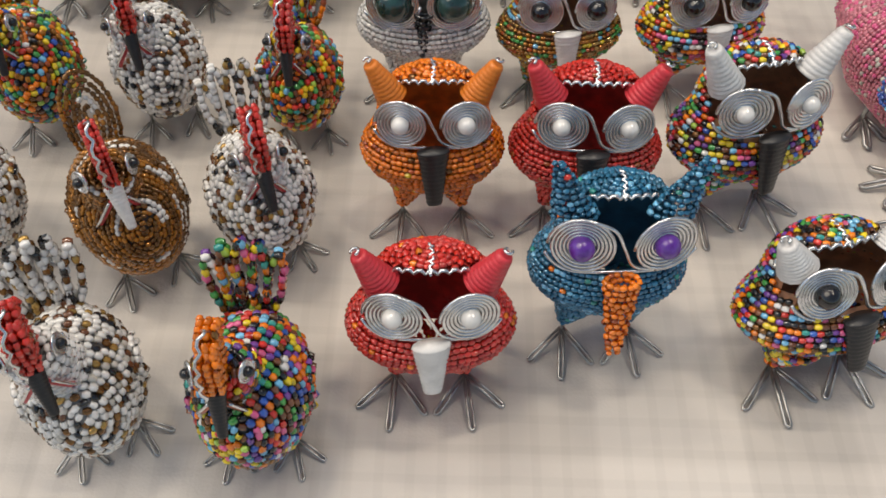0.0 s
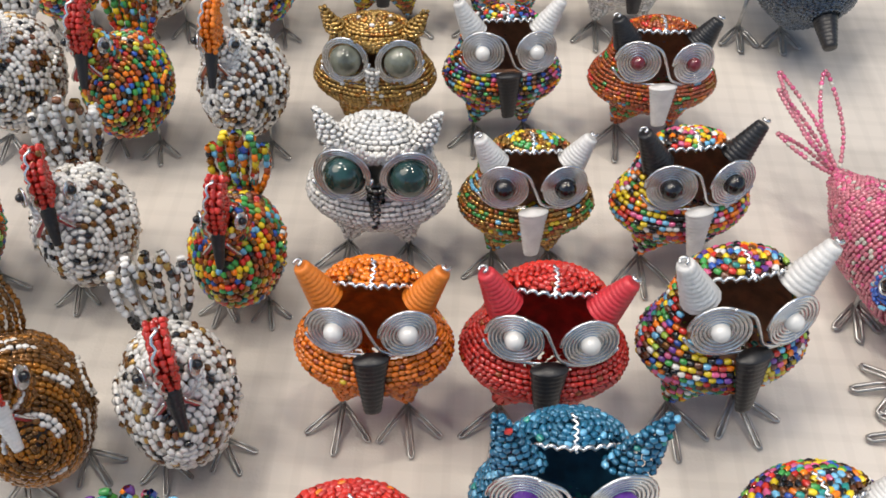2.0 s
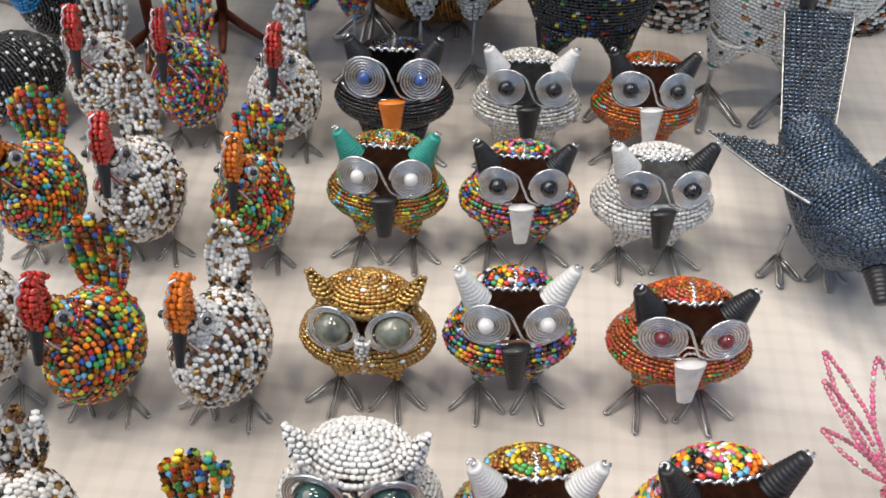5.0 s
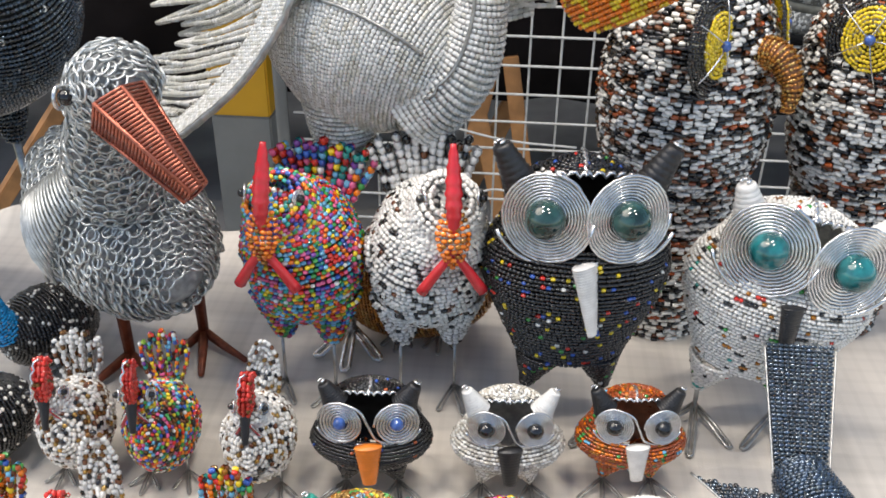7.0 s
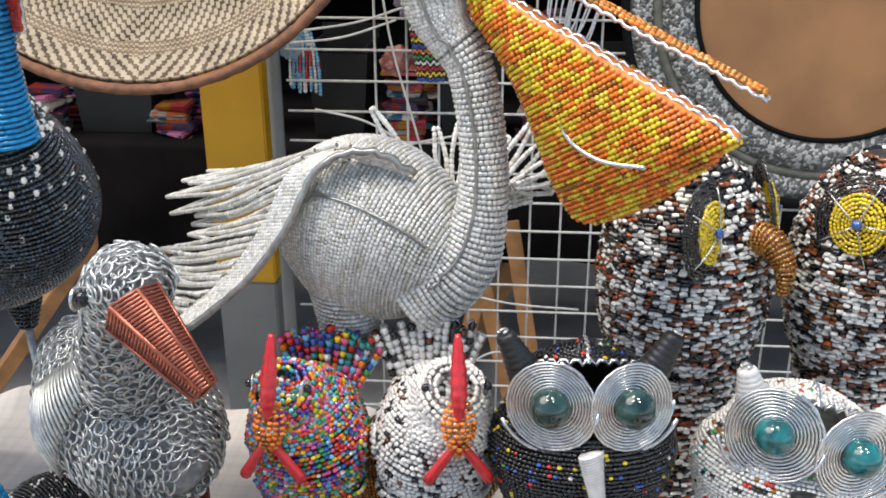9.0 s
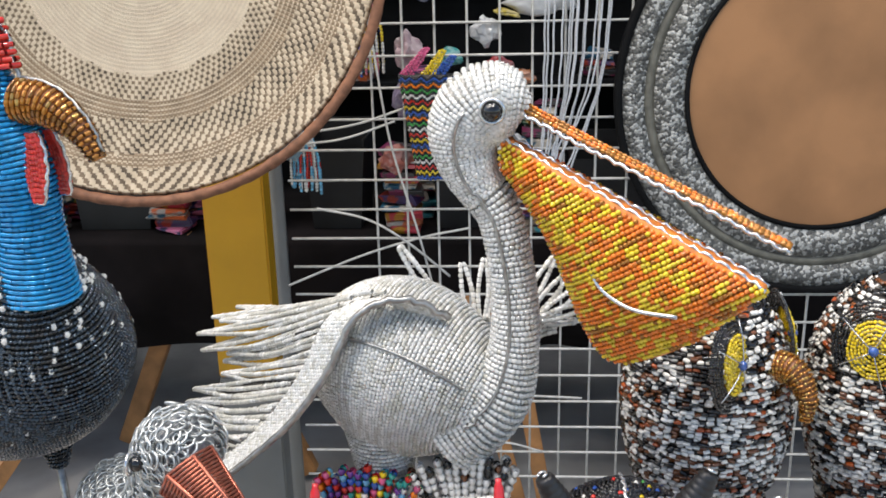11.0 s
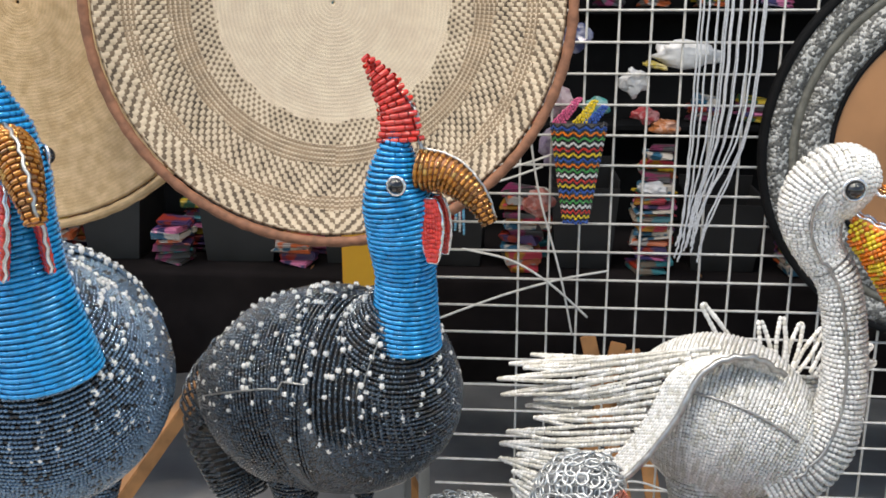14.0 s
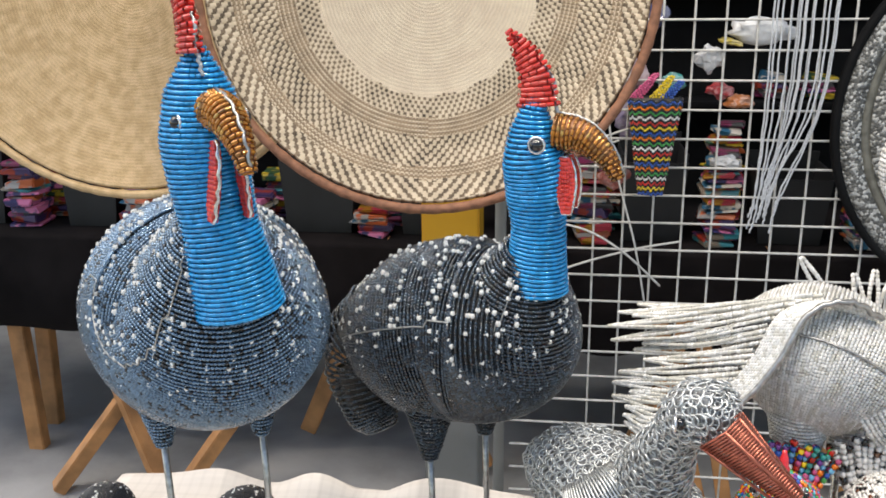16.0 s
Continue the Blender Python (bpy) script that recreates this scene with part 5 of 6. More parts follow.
    wing("wing", [(-0.012, 0.90, 1.076), (-0.045, 0.892, 1.094), (-0.078, 0.886, 1.082), (-0.098, 0.878, 1.045), (-0.125, 0.872, 1.008), (-0.160, 0.868, 0.977), (-0.182, 0.866, 0.962)],
         [(-0.205, 1.03, 1.035), (-0.232, 1.03, 1.026), (-0.262, 1.03, 1.012), (-0.225, 1.00, 1.002), (-0.215, 1.0, 0.995), (-0.238, 0.97, 0.985), (-0.228, 0.95, 0.975), (-0.240, 0.95, 0.966), (-0.225, 0.93, 0.957), (-0.215, 0.92, 0.948)], 140)
    far = Beads(0.0042, 0.0023, [("white", 40), ("pearl", 30), ("mist", 30)], 0, 6, 150, 0.03, 0.82)
    for k, (bx, tx, ty, tz) in enumerate(((-0.016, -0.054, 1.00, 1.097), (0.004, -0.004, 1.00, 1.082), (0.012, 0.014, 1.00, 1.086), (0.018, 0.032, 1.005, 1.080), (0.024, 0.052, 1.01, 1.074), (0.040, 0.070, 1.005, 1.086), (0.050, 0.084, 1.005, 1.076), (0.058, 0.094, 1.005, 1.062), (0.060, 0.098, 1.005, 1.046), (0.056, 0.088, 1.005, 1.032))):
        b, e = W((bx, 0.985, 1.042)), W((tx, ty, tz))
        sd = np.cross(e - b, np.array([0, 1.0, 0]))
        sd = sd / np.linalg.norm(sd) * 0.0042
        far.line(smooth_line([b - sd * 0.5, (b + e) / 2 - sd, e - sd * 0.4, e + (e - b) * 0.03, e + sd * 0.4, (b + e) / 2 + sd, b + sd * 0.5], 40))
    for k in range(5):
        far.line(smooth_line([W((-0.050, 0.980, 1.052 - 0.004 * k)), W((0.0, 0.986, 1.044 - 0.004 * k)), W((0.040, 0.992, 1.036 - 0.004 * k)), W((0.074, 0.998, 1.042 - 0.004 * k))], 24))
    far.mesh("wing", root, "far wing of looped white bead strings")
    # bill
    B0, TIP = W((0.030, 0.910, 1.206)), W((0.192, 0.832, 1.124))
    low = smooth_line([W((0.026, 0.910, 1.189)), W((0.062, 0.905, 1.135)), W((0.088, 0.900, 1.072)), W((0.108, 0.893, 1.048)), W((0.140, 0.873, 1.062)), W((0.170, 0.850, 1.092)), TIP - np.array([0.002, 0, 0.004])], 60)
    across = np.cross(TIP - B0, np.array([0, 0, 1.0]))
    across /= np.linalg.norm(across)
    pb = Beads(0.0032, 0.0019, [("orange", 44), ("yellow", 46), ("amber", 10)], 0.45, 5, 160, 0.05, 0.66)
    m = 52
    rim_at = lambda x: B0 + (TIP - B0) * ((x - B0[0]) / (TIP[0] - B0[0]))[:, None]
    low_at = lambda x: np.stack([x, np.interp(x, low[:, 0], low[:, 1]), np.interp(x, low[:, 0], low[:, 2])], 1)

    def cheek(x, t, sx):
        """A point of the pouch's side: t runs from the rim down to the keel."""
        a, b = rim_at(x), low_at(x)
        deep = np.minimum(1, np.linalg.norm(b - a, axis=1) / 0.06)
        return a + (b - a) * t[:, None] + across * (sx * (0.004 + 0.020 * np.sin(math.pi * (0.12 + 0.84 * t)) * deep))[:, None]

    # strings run slantwise, rising from the keel towards the tip
    xs = np.linspace(B0[0], TIP[0], 260)
    rz, lz = rim_at(xs)[:, 2], low_at(xs)[:, 2]
    slope = math.tan(radians(36))
    for c in np.arange((lz - slope * xs).min(), (rz - slope * xs).max(), 0.0034 / math.cos(radians(36))):
        t = (rz - (c + slope * xs)) / np.maximum(rz - lz, 1e-4)
        k = (t > 0) & (t < 1)
        if k.sum() > 3:
            for sx in (-1, 1):
                pb.line(cheek(xs[k], t[k], sx))
    pouch = pb.mesh("pouch", root, "orange and yellow beaded bill pouch", "stuff")
    grid = [(B0 + (TIP - B0) * f,) for f in np.linspace(0, 1, m)]
    t = np.linspace(0, 1, 8)
    skin("pouch_core", np.array([np.vstack([cheek(np.full(8, x), t, -0.85), cheek(np.full(8, x), t, 0.85)[::-1]]) for x in np.linspace(B0[0] + 0.001, TIP[0] - 0.001, 40)]), LINING["orange"], root)
    rim = [(np.array([g[0] for g in grid]) + across * sx * 0.0055 + np.array([0, 0, 0.0012]) * np.sign(np.sin(np.arange(m) * 2.2))[:, None], 0.0016) for sx in (-1, 1)]
    cr = smooth_line([W((0.084, 0.869, 1.128)), W((0.093, 0.861, 1.112)), W((0.112, 0.848, 1.103)), W((0.138, 0.834, 1.103))], 20)
    tubes("rim_wire", rim + [(cr, 0.0016)], WIRE, pouch, "white twisted wire", 5)
    UB, UT = W((0.043, 0.910, 1.226)), W((0.206, 0.836, 1.149))
    ub = Beads(0.0036, 0.0018, [("amber", 60), ("orange", 40)], 0, 5, 165, 0.05)
    for k in range(5):
        o = across * (k - 2) * 0.0032 + np.array([0, 0, 0.003 * (1 - abs(k - 2) / 2)])
        ub.line(np.array([UB + o, UT + o * 0.5]))
    bill = ub.mesh("upper_bill", root, "slim amber beaded upper bill")
    z = np.linspace(0, 1, 60)[:, None]
    tubes("bill_wire", [(UB + (UT - UB) * z + across * sx * 0.0085 * (1 - 0.5 * z) + np.array([0, 0, 0.0009]) * np.sign(np.sin(np.arange(60) * 2.2))[:, None] - np.array([0, 0, 0.003]), 0.0014) for sx in (-1, 1)], WIRE, bill, "white twisted wire", 5)
    for sx in (-1, 1):
        c = W((0.021, 0.912, 1.227)) + np.array([0, sx * 0.0262, 0])
        a = np.linspace(0, 2 * math.pi, 20, endpoint=False)
        ring = tubes("eye_ring", [(np.stack([c[0] + 0.0078 * np.cos(a), c[1] + 0 * a, c[2] + 0.0078 * np.sin(a)], 1), 0.0016, True)], WIRE, root, "", 5)
        ball("eye", tuple(c), 0.0062, PUPIL["black"], ring, "black glass eye")


white_pelican()


# ---- pelican of silver wire loops ----
def wire_pelican():
    ox, oy = -0.205, 0.865
    root = thing("wire_pelican", ox, oy, TOP + 0.001, 0, "silver wire pelican made of small rings with a copper bill", "bird figurine")
    W = lambda p: np.array([p[0] - ox, p[1] - oy, p[2] - TOP])
    path = smooth_line([W((-0.305, 0.935, 0.908)), W((-0.268, 0.905, 0.908)), W((-0.228, 0.868, 0.900)), W((-0.188, 0.834, 0.886)), W((-0.160, 0.812, 0.876))], 110)
    t = np.linspace(0, 1, len(path))
    rad = np.interp(t, [0, 0.3, 0.6, 1], [0.050, 0.055, 0.060, 0.060]) * np.sin(math.pi * (0.02 + 0.96 * t)) ** 0.55
    rings = sweep(path, rad, rad * 1.02, 40)
    hpath = smooth_line([W((-0.204, 0.832, 0.945)), W((-0.198, 0.808, 0.985)), W((-0.190, 0.797, 1.010)), W((-0.182, 0.789, 1.030)), W((-0.168, 0.779, 1.038)), W((-0.150, 0.768, 1.036))], 70)
    hr = np.interp(np.linspace(0, 1, len(hpath)), [0, 0.28, 0.48, 0.66, 0.82, 0.93, 1], [0.034, 0.021, 0.019, 0.025, 0.026, 0.017, 0.003])
    hrings = sweep(hpath, hr, hr, 24)
    rng = np.random.RandomState(7)
    loops = []
    a = np.linspace(0, 2 * math.pi, 9, endpoint=False)
    for R, step in ((rings, 0.0080), (hrings, 0.0072)):
        acc = 0
        for i in range(1, len(R) - 1):
            acc += np.linalg.norm(R[i].mean(0) - R[i - 1].mean(0)) + 0.9 * abs(np.linalg.norm(R[i][0] - R[i].mean(0)) - np.linalg.norm(R[i - 1][0] - R[i - 1].mean(0)))
            if acc < step * 0.66:
                continue
            acc = 0
            C, T = resample(R[i], step, True)
            cen = R[i].mean(0)
            for c, tg in zip(C, T):
                nrm = (c - cen) / (np.linalg.norm(c - cen) + 1e-9) + rng.normal(0, 0.10, 3)
                nrm /= np.linalg.norm(nrm)
                b = np.cross(nrm, tg)
                b /= np.linalg.norm(b)
                u = np.cross(b, nrm)
                rr = 0.0050 * (1 + rng.normal(0, 0.1))
                loops.append((c + rng.normal(0, 0.0009, 3) + rr * (np.outer(np.cos(a), u) + np.outer(np.sin(a), b)), 0.00092, True))
    tubes("ring_mesh", loops, GREYWIRE, root, "mesh of small silver rings", 4)
    skin("lining", inward(rings, 0.006), LINING["silver"], root)
    skin("head_core", inward(hrings, 0.004), LINING["silver"], root)
    # folded wing of close parallel wires
    for k in range(22):
        f = k / 21.0
        p0 = W((-0.232 - 0.034 * f, 0.806 + 0.016 * f, 0.986 - 0.055 * f - 0.01 * math.sin(3 * f)))
        p1 = W((-0.208 - 0.022 * f, 0.792 + 0.010 * f, 0.950 - 0.070 * f))
        strand = np.array([p0, p0 * 0.66 + p1 * 0.34, p0 * 0.33 + p1 * 0.67, p1])
        strand[:, :2] += np.array([-0.012, 0.018])
        for i in range(4):
            near = np.argmin(np.linalg.norm(path - strand[i], axis=1))
            d = strand[i] - path[near]
            strand[i] = path[near] + d / np.linalg.norm(d) * (rad[near] + (0.006, 0.010, 0.010, 0.006)[i])
        tubes("wing_wire", [(smooth_line(strand, 8), 0.0012)], GREYWIRE, root, "" if k else "parallel silver wire of the wing", 5)
    # copper bill: long wedge of wire
    b0, tip = W((-0.156, 0.752, 1.045)), W((-0.110, 0.730, 1.000))
    dirn = tip - b0
    up = np.array([0.55, -0.35, 0.6])
    up -= dirn * np.dot(up, dirn) / np.dot(dirn, dirn)
    up /= np.linalg.norm(up)
    sd = np.cross(dirn, up)
    sd /= np.linalg.norm(sd)
    wires = []
    for k in range(30):
        f = k / 29.0
        p = b0 + dirn * f
        w, h = 0.017 - 0.011 * f, 0.012 - 0.006 * f
        e = np.array([p + sd * w, p + up * h * 0.5, p - sd * w])
        wires.append((e, 0.0011))
        wires.append((np.array([p + sd * w, p + sd * w * 0.5 - up * h * (2.6 - 0.6 * f), p - sd * w * 0.5 - up * h * (2.6 - 0.6 * f), p - sd * w]), 0.0010))
    for w, h in ((1, 0), (-1, 0), (0, 0.5), (0.5, -2.6), (-0.5, -2.6)):
        wires.append((np.array([b0 + sd * 0.017 * w + up * 0.012 * h, tip + sd * 0.006 * w + up * 0.006 * h]), 0.0014))
    tubes("bill", wires, COPPER, root, "copper wire bill", 5)
    for sx, ey in ((-1, 0), (1, 0)):
        c = W((-0.174, 0.772, 1.042)) + np.array([sx * 0.019, -0.005 + 0.004 * sx, -0.006])
        ball("eye", tuple(c), 0.005, PUPIL["black"], root)
        a2 = np.linspace(0, 2 * math.pi, 16, endpoint=False)
        tubes("eye_ring", [(np.stack([c[0] + 0.004 * sx + 0 * a2, c[1] + 0.0065 * np.cos(a2), c[2] + 0.0065 * np.sin(a2)], 1), 0.0013, True)], WIRE, root, "", 5)
    for lx, ly, tz in ((-0.240, 0.868, 0.855), (-0.190, 0.905, 0.850)):
        p = W((lx, ly, tz))
        hip = p + np.array([0, 0, 0.03])
        tubes("leg", [(np.array([hip, p, [p[0], p[1], 0.006]]), [0.010, 0.006, 0.0045])], RUSTLEG, root, "brown wire leg", 8)
        tl = []
        for an in (-0.5, 0.25, 1.0):
            d = np.array([math.sin(an), -math.cos(an), 0])
            tl.append((np.array([[p[0], p[1], 0.010], np.array([p[0], p[1], 0.006]) + d * 0.025, np.array([p[0], p[1], 0.0035]) + d * 0.052]), [0.0045, 0.0038, 0.0025]))
        tubes("foot", tl, RUSTLEG, root, "three brown wire toes", 6)


wire_pelican()


# ---- dark blue bird with raised tail ----
def dark_bird():
    root = thing("dark_beaded_bird", 0.262, 0.665, TOP + 0.001, 0, "dark blue-grey beaded bird with raised flat tail and spread wings", "bird figurine")
    bd = Beads(0.0034, 0.0018, [("navy", 70), ("gunmetal", 30)], 0, 5, 170, 0.05)
    path = smooth_line([(-0.010, 0.062, 0.062), (-0.007, 0.035, 0.059), (0.0, 0.004, 0.055), (0.008, -0.024, 0.056), (0.012, -0.038, 0.054), (0.014, -0.047, 0.050)], 50)
    r = np.interp(np.linspace(0, 1, len(path)), [0, 0.2, 0.5, 0.72, 0.9, 1], [0.016, 0.022, 0.030, 0.029, 0.018, 0.009])
    rings = sweep(path, r, r * 0.95, 40)
    for q in rings:
        bd.line(q, True)
    bd.mesh("beadwork", root, "", "stuff")
    skin("lining", inward(rings[::2][:, ::2], 0.002), LINING["grey"], root)
    tail = Beads(0.0034, 0.0017, [("gunmetal", 75), ("navy", 25)], 0, 5, 171, 0.05)
    edge = [[], []]
    for k in range(32):
        f = k / 31.0
        c = np.array([-0.010 + 0.006 * f, 0.058 + 0.069 * f, 0.062 + 0.050 * f])
        w = 0.016 + 0.006 * f
        for o in (0, 1):
            tail.line(np.array([c + np.array([-w, 0, -o * 0.003]), c + np.array([w, 0, -o * 0.003])]))
        edge[0].append(c + np.array([-w - 0.001, 0, 0]))
        edge[1].append(c + np.array([w + 0.001, 0, 0]))
    tail.mesh("tail", root, "flat grey beaded tail")
    tubes("tail_wire", [(np.array(e), 0.0007) for e in edge], DULLWIRE, root, "", 5)
    for sx in (-1, 1):
        wb = Beads(0.0034, 0.0017, [("gunmetal", 85), ("black", 15)], 0, 5, 172 + sx, 0.12)
        root_p, tip_p = np.array([0.002 + sx * 0.016, -0.022, 0.066]), np.array([0.002 + sx * 0.081, 0.055, 0.065])
        lead = smooth_line([root_p, (root_p + tip_p) / 2 + np.array([sx * 0.002, -0.006, 0.002]), tip_p], 30)
        for k in range(12):
            f = k / 11.0
            back = np.array([-sx * 0.012, 0.030, 0.0]) * f
            m = int(30 * (1 - 0.5 * f))
            wb.line(lead[:max(3, m)] + back + np.array([0, 0, 0.002 * math.sin(f * 3)]))
        wb.mesh("wing", root, "grey beaded wing")
        tubes("wing_wire", [(lead + np.array([0, -0.0025, 0]), 0.0009)], DULLWIRE, root, "silver wire edge", 5)
        c = np.array([0.010 + sx * 0.019, -0.032, 0.061])
        wrapped_cone("eye", c, (sx, -0.3, 0.3), 0.003, 0.0065, 0.004, WIRE, root, "coiled wire eye", 1.0, 3)
    wrapped_cone("beak", (0.0135, -0.043, 0.050), (0.10, -1, -0.45), 0.026, 0.0085, 0.0045, WRAP["black"], root, "black wrapped beak", 1.0, 10)
    for sx in (-1, 1):
        toes("foot", sx * 0.015 - 0.008, 0.0, 0.034, root, 0.022, 0.0011)


dark_bird()


def pink_bird():
    root = thing("pink_beaded_bird", 0.274, 0.418, TOP + 0.001, 0, "pink glass beaded bird with looped tail and blue eye rings", "bird figurine")
    bd = Beads(0.0028, 0.0015, [("rose", 75), ("pink", 20), ("clear", 5)], 0, 5, 180, 0.08)
    path = smooth_line([(-0.018, 0.062, 0.036), (-0.012, 0.045, 0.036), (-0.002, 0.018, 0.036), (0.008, -0.012, 0.035), (0.016, -0.036, 0.034)], 44)
    r = np.interp(np.linspace(0, 1, len(path)), [0, 0.12, 0.5, 0.8, 1], [0.006, 0.009, 0.028, 0.027, 0.006])
    rings = sweep(path, r, r, 36)
    for q in rings:
        bd.line(q, True)
    for k, (dx, dy, dz) in enumerate(((-0.030, 0.058, 0.026), (-0.036, 0.036, 0.030), (-0.008, 0.050, 0.034), (-0.034, 0.020, 0.012))):
        b = np.array([-0.018, 0.062, 0.037])
        e = b + np.array([dx, dy, dz])
        s = np.cross(e - b, np.array([0.2, 0.4, 1.0]))
        s = s / np.linalg.norm(s) * 0.009
        bd.line(smooth_line([b, b * 0.5 + e * 0.5 + s, e, b * 0.5 + e * 0.5 - s, b], 40))
    bd.mesh("beadwork", root, "", "stuff")
    skin("lining", inward(rings[::2][:, ::2], 0.0017), LINING["pink"], root)
    for sx in (-1, 1):
        eb = Beads(0.0026, 0.0014, [("blue", 70), ("sky", 30)], 0, 5, 182)
        d = np.array([sx * 0.95, -0.2, 0.35])
        d /= np.linalg.norm(d)
        c = np.array([0.008, -0.018, 0.036]) + d * 0.0275
        q = np.array(Vector(d).to_track_quat("Z", "Y").to_matrix())
        for rr in (0.0055, 0.0082, 0.0108):
            a = np.linspace(0, 2 * math.pi, 24, endpoint=False)
            eb.line(np.stack([rr * np.cos(a), rr * np.sin(a), -14 * rr * rr + 0 * a], 1) @ q.T + c, True)
        eb.mesh("eye_ring", root, "blue beaded eye ring")
        ball("eye", tuple(c), 0.003, PUPIL["black"], root)
        tubes("eye_coil", [(np.stack([0.004 * np.cos(np.arange(16) * 0.3927), 0.004 * np.sin(np.arange(16) * 0.3927), 0.001 + 0 * np.arange(16)], 1) @ q.T + c, 0.0009, True)], WIRE, root, "", 5)
        toes("foot", sx * 0.014, -0.004, 0.016, root, 0.02, 0.0011)


pink_bird()


def red_bird():
    root = thing("red_beaded_bird", 0.300, 0.352, TOP + 0.001, -88, "small red beaded bird lying beside the owls", "bird figurine")
    bd = Beads(0.0029, 0.00155, [("red", 85), ("rust", 15)], 0, 5, 190)
    path = [(0, 0.026 - 0.0026 * i, 0.030) for i in range(21)]
    r = 0.026 * np.sin(np.linspace(0.12, math.pi - 0.12, 21)) ** 0.7
    rings = sweep(path, r, r, 36)
    for q in rings:
        bd.line(q, True)
    bd.mesh("beadwork", root, "", "stuff")
    skin("lining", inward(rings[::2][:, ::2], 0.0017), LINING["red"], root)
    for sx in (-1, 1):
        toes("foot", sx * 0.014, -0.028, 0.012, root, 0.024, 0.0011)


red_bird()


# ---- behind the table ----
pillar = tagged(new("pillar"), "square steel pillar painted yellow above and grey below", "pillar")
pillar.matrix_world = pose(-0.54, 2.22, 0)
part("grey_base", box_bm(-0.068, -0.06, 0, 0.068, 0.06, 0.430, 0.004), GREYPAINT, pillar, "grey painted lower part", False)
part("yellow_shaft", box_bm(-0.068, -0.06, 0.430, 0.068, 0.06, 3.4, 0.004), YELLOW, pillar, "yellow painted shaft", False)

GY = 2.05
panel = tagged(new("wire_grid_panel"), "white coated wire grid panel on a steel frame with bent wires", "display grid")
panel.matrix_world = pose(0.45, GY, 0)


def rod(name, a, b, r, mat, parent, label=""):
    P = np.linspace(np.array(a, float), np.array(b, float), 4)
    return tubes(name, [(P, r)], mat, parent, label, 6)


for k in range(-1, 25):
    x = -0.154 + 0.0617 * k - 0.45
    rod("upright_wire", (x + 0.002, 0.003, 0.16), (x - 0.001, 0.003, 1.86), 0.0026, GRIDPAINT, panel)
for k in range(29):
    z = 0.133 + 0.0602 * k
    rod("cross_wire", (-0.84, -0.003, z), (0.98, -0.003, z), 0.0026, GRIDPAINT, panel)
for x in (-0.865, 0.985):
    rod("frame_post", (x, 0.0, 0.0), (x, 0.0, 1.9), 0.014, GREYPAINT, panel, "grey steel frame post")
rod("top_rail", (-0.865, 0.0, 1.9), (0.985, 0.0, 1.9), 0.012, GREYPAINT, panel)
bent = [
    [(-0.85, -0.02, 0.70), (-0.70, -0.03, 0.765), (-0.58, -0.02, 0.80), (-0.48, 0.0, 0.815)],
    [(-0.78, -0.03, 0.865), (-0.68, -0.04, 0.845), (-0.60, -0.05, 0.80), (-0.52, -0.02, 0.72)],
    [(-0.66, -0.02, 1.20), (-0.63, -0.03, 1.0), (-0.58, -0.04, 0.82), (-0.55, -0.02, 0.68)],
    [(-0.83, -0.02, 1.01), (-0.70, -0.03, 1.03), (-0.60, -0.02, 1.06)],
    [(-0.83, -0.02, 0.99), (-0.72, -0.04, 1.005), (-0.62, -0.02, 1.035)],
    [(-0.55, -0.03, 0.50), (-0.40, -0.04, 0.47), (-0.25, -0.03, 0.455)],
    [(-0.50, -0.03, 0.30), (-0.42, -0.05, 0.36), (-0.33, -0.03, 0.33)],
]
for b in bent:
    tubes("bent_wire", [(smooth_line(b, 24), 0.0024)], GRIDPAINT, panel, "loose bent wire", 6)


# ---- woven baskets ----
STRAW = shader("straw", (0.58, 0.46, 0.32), 0.75, 0, 0.16, 30, 0.35, 500, second=(0.66, 0.54, 0.39))
PALESTRAW = shader("pale_straw", (0.67, 0.54, 0.40), 0.75, 0, 0.05, 40, 0.35, 500, second=(0.70, 0.58, 0.43))
YSTRAW = shader("yellow_straw", (0.60, 0.40, 0.20), 0.75, 0, 0.10, 45, 0.6, 500, second=(0.70, 0.49, 0.27))
DARKSTRAW = shader("dark_dyed_straw", (0.105, 0.075, 0.05), 0.8, 0, 0.3, 30, 0.35, 500, second=(0.24, 0.17, 0.11))
MIDSTRAW = shader("brown_dyed_straw", (0.27, 0.19, 0.12), 0.8, 0, 0.2, 40, 0.35, 500)
RIMSTRAW = shader("reddish_rim", (0.25, 0.11, 0.06), 0.7, 0, 0.25, 60, 0.3, 500)


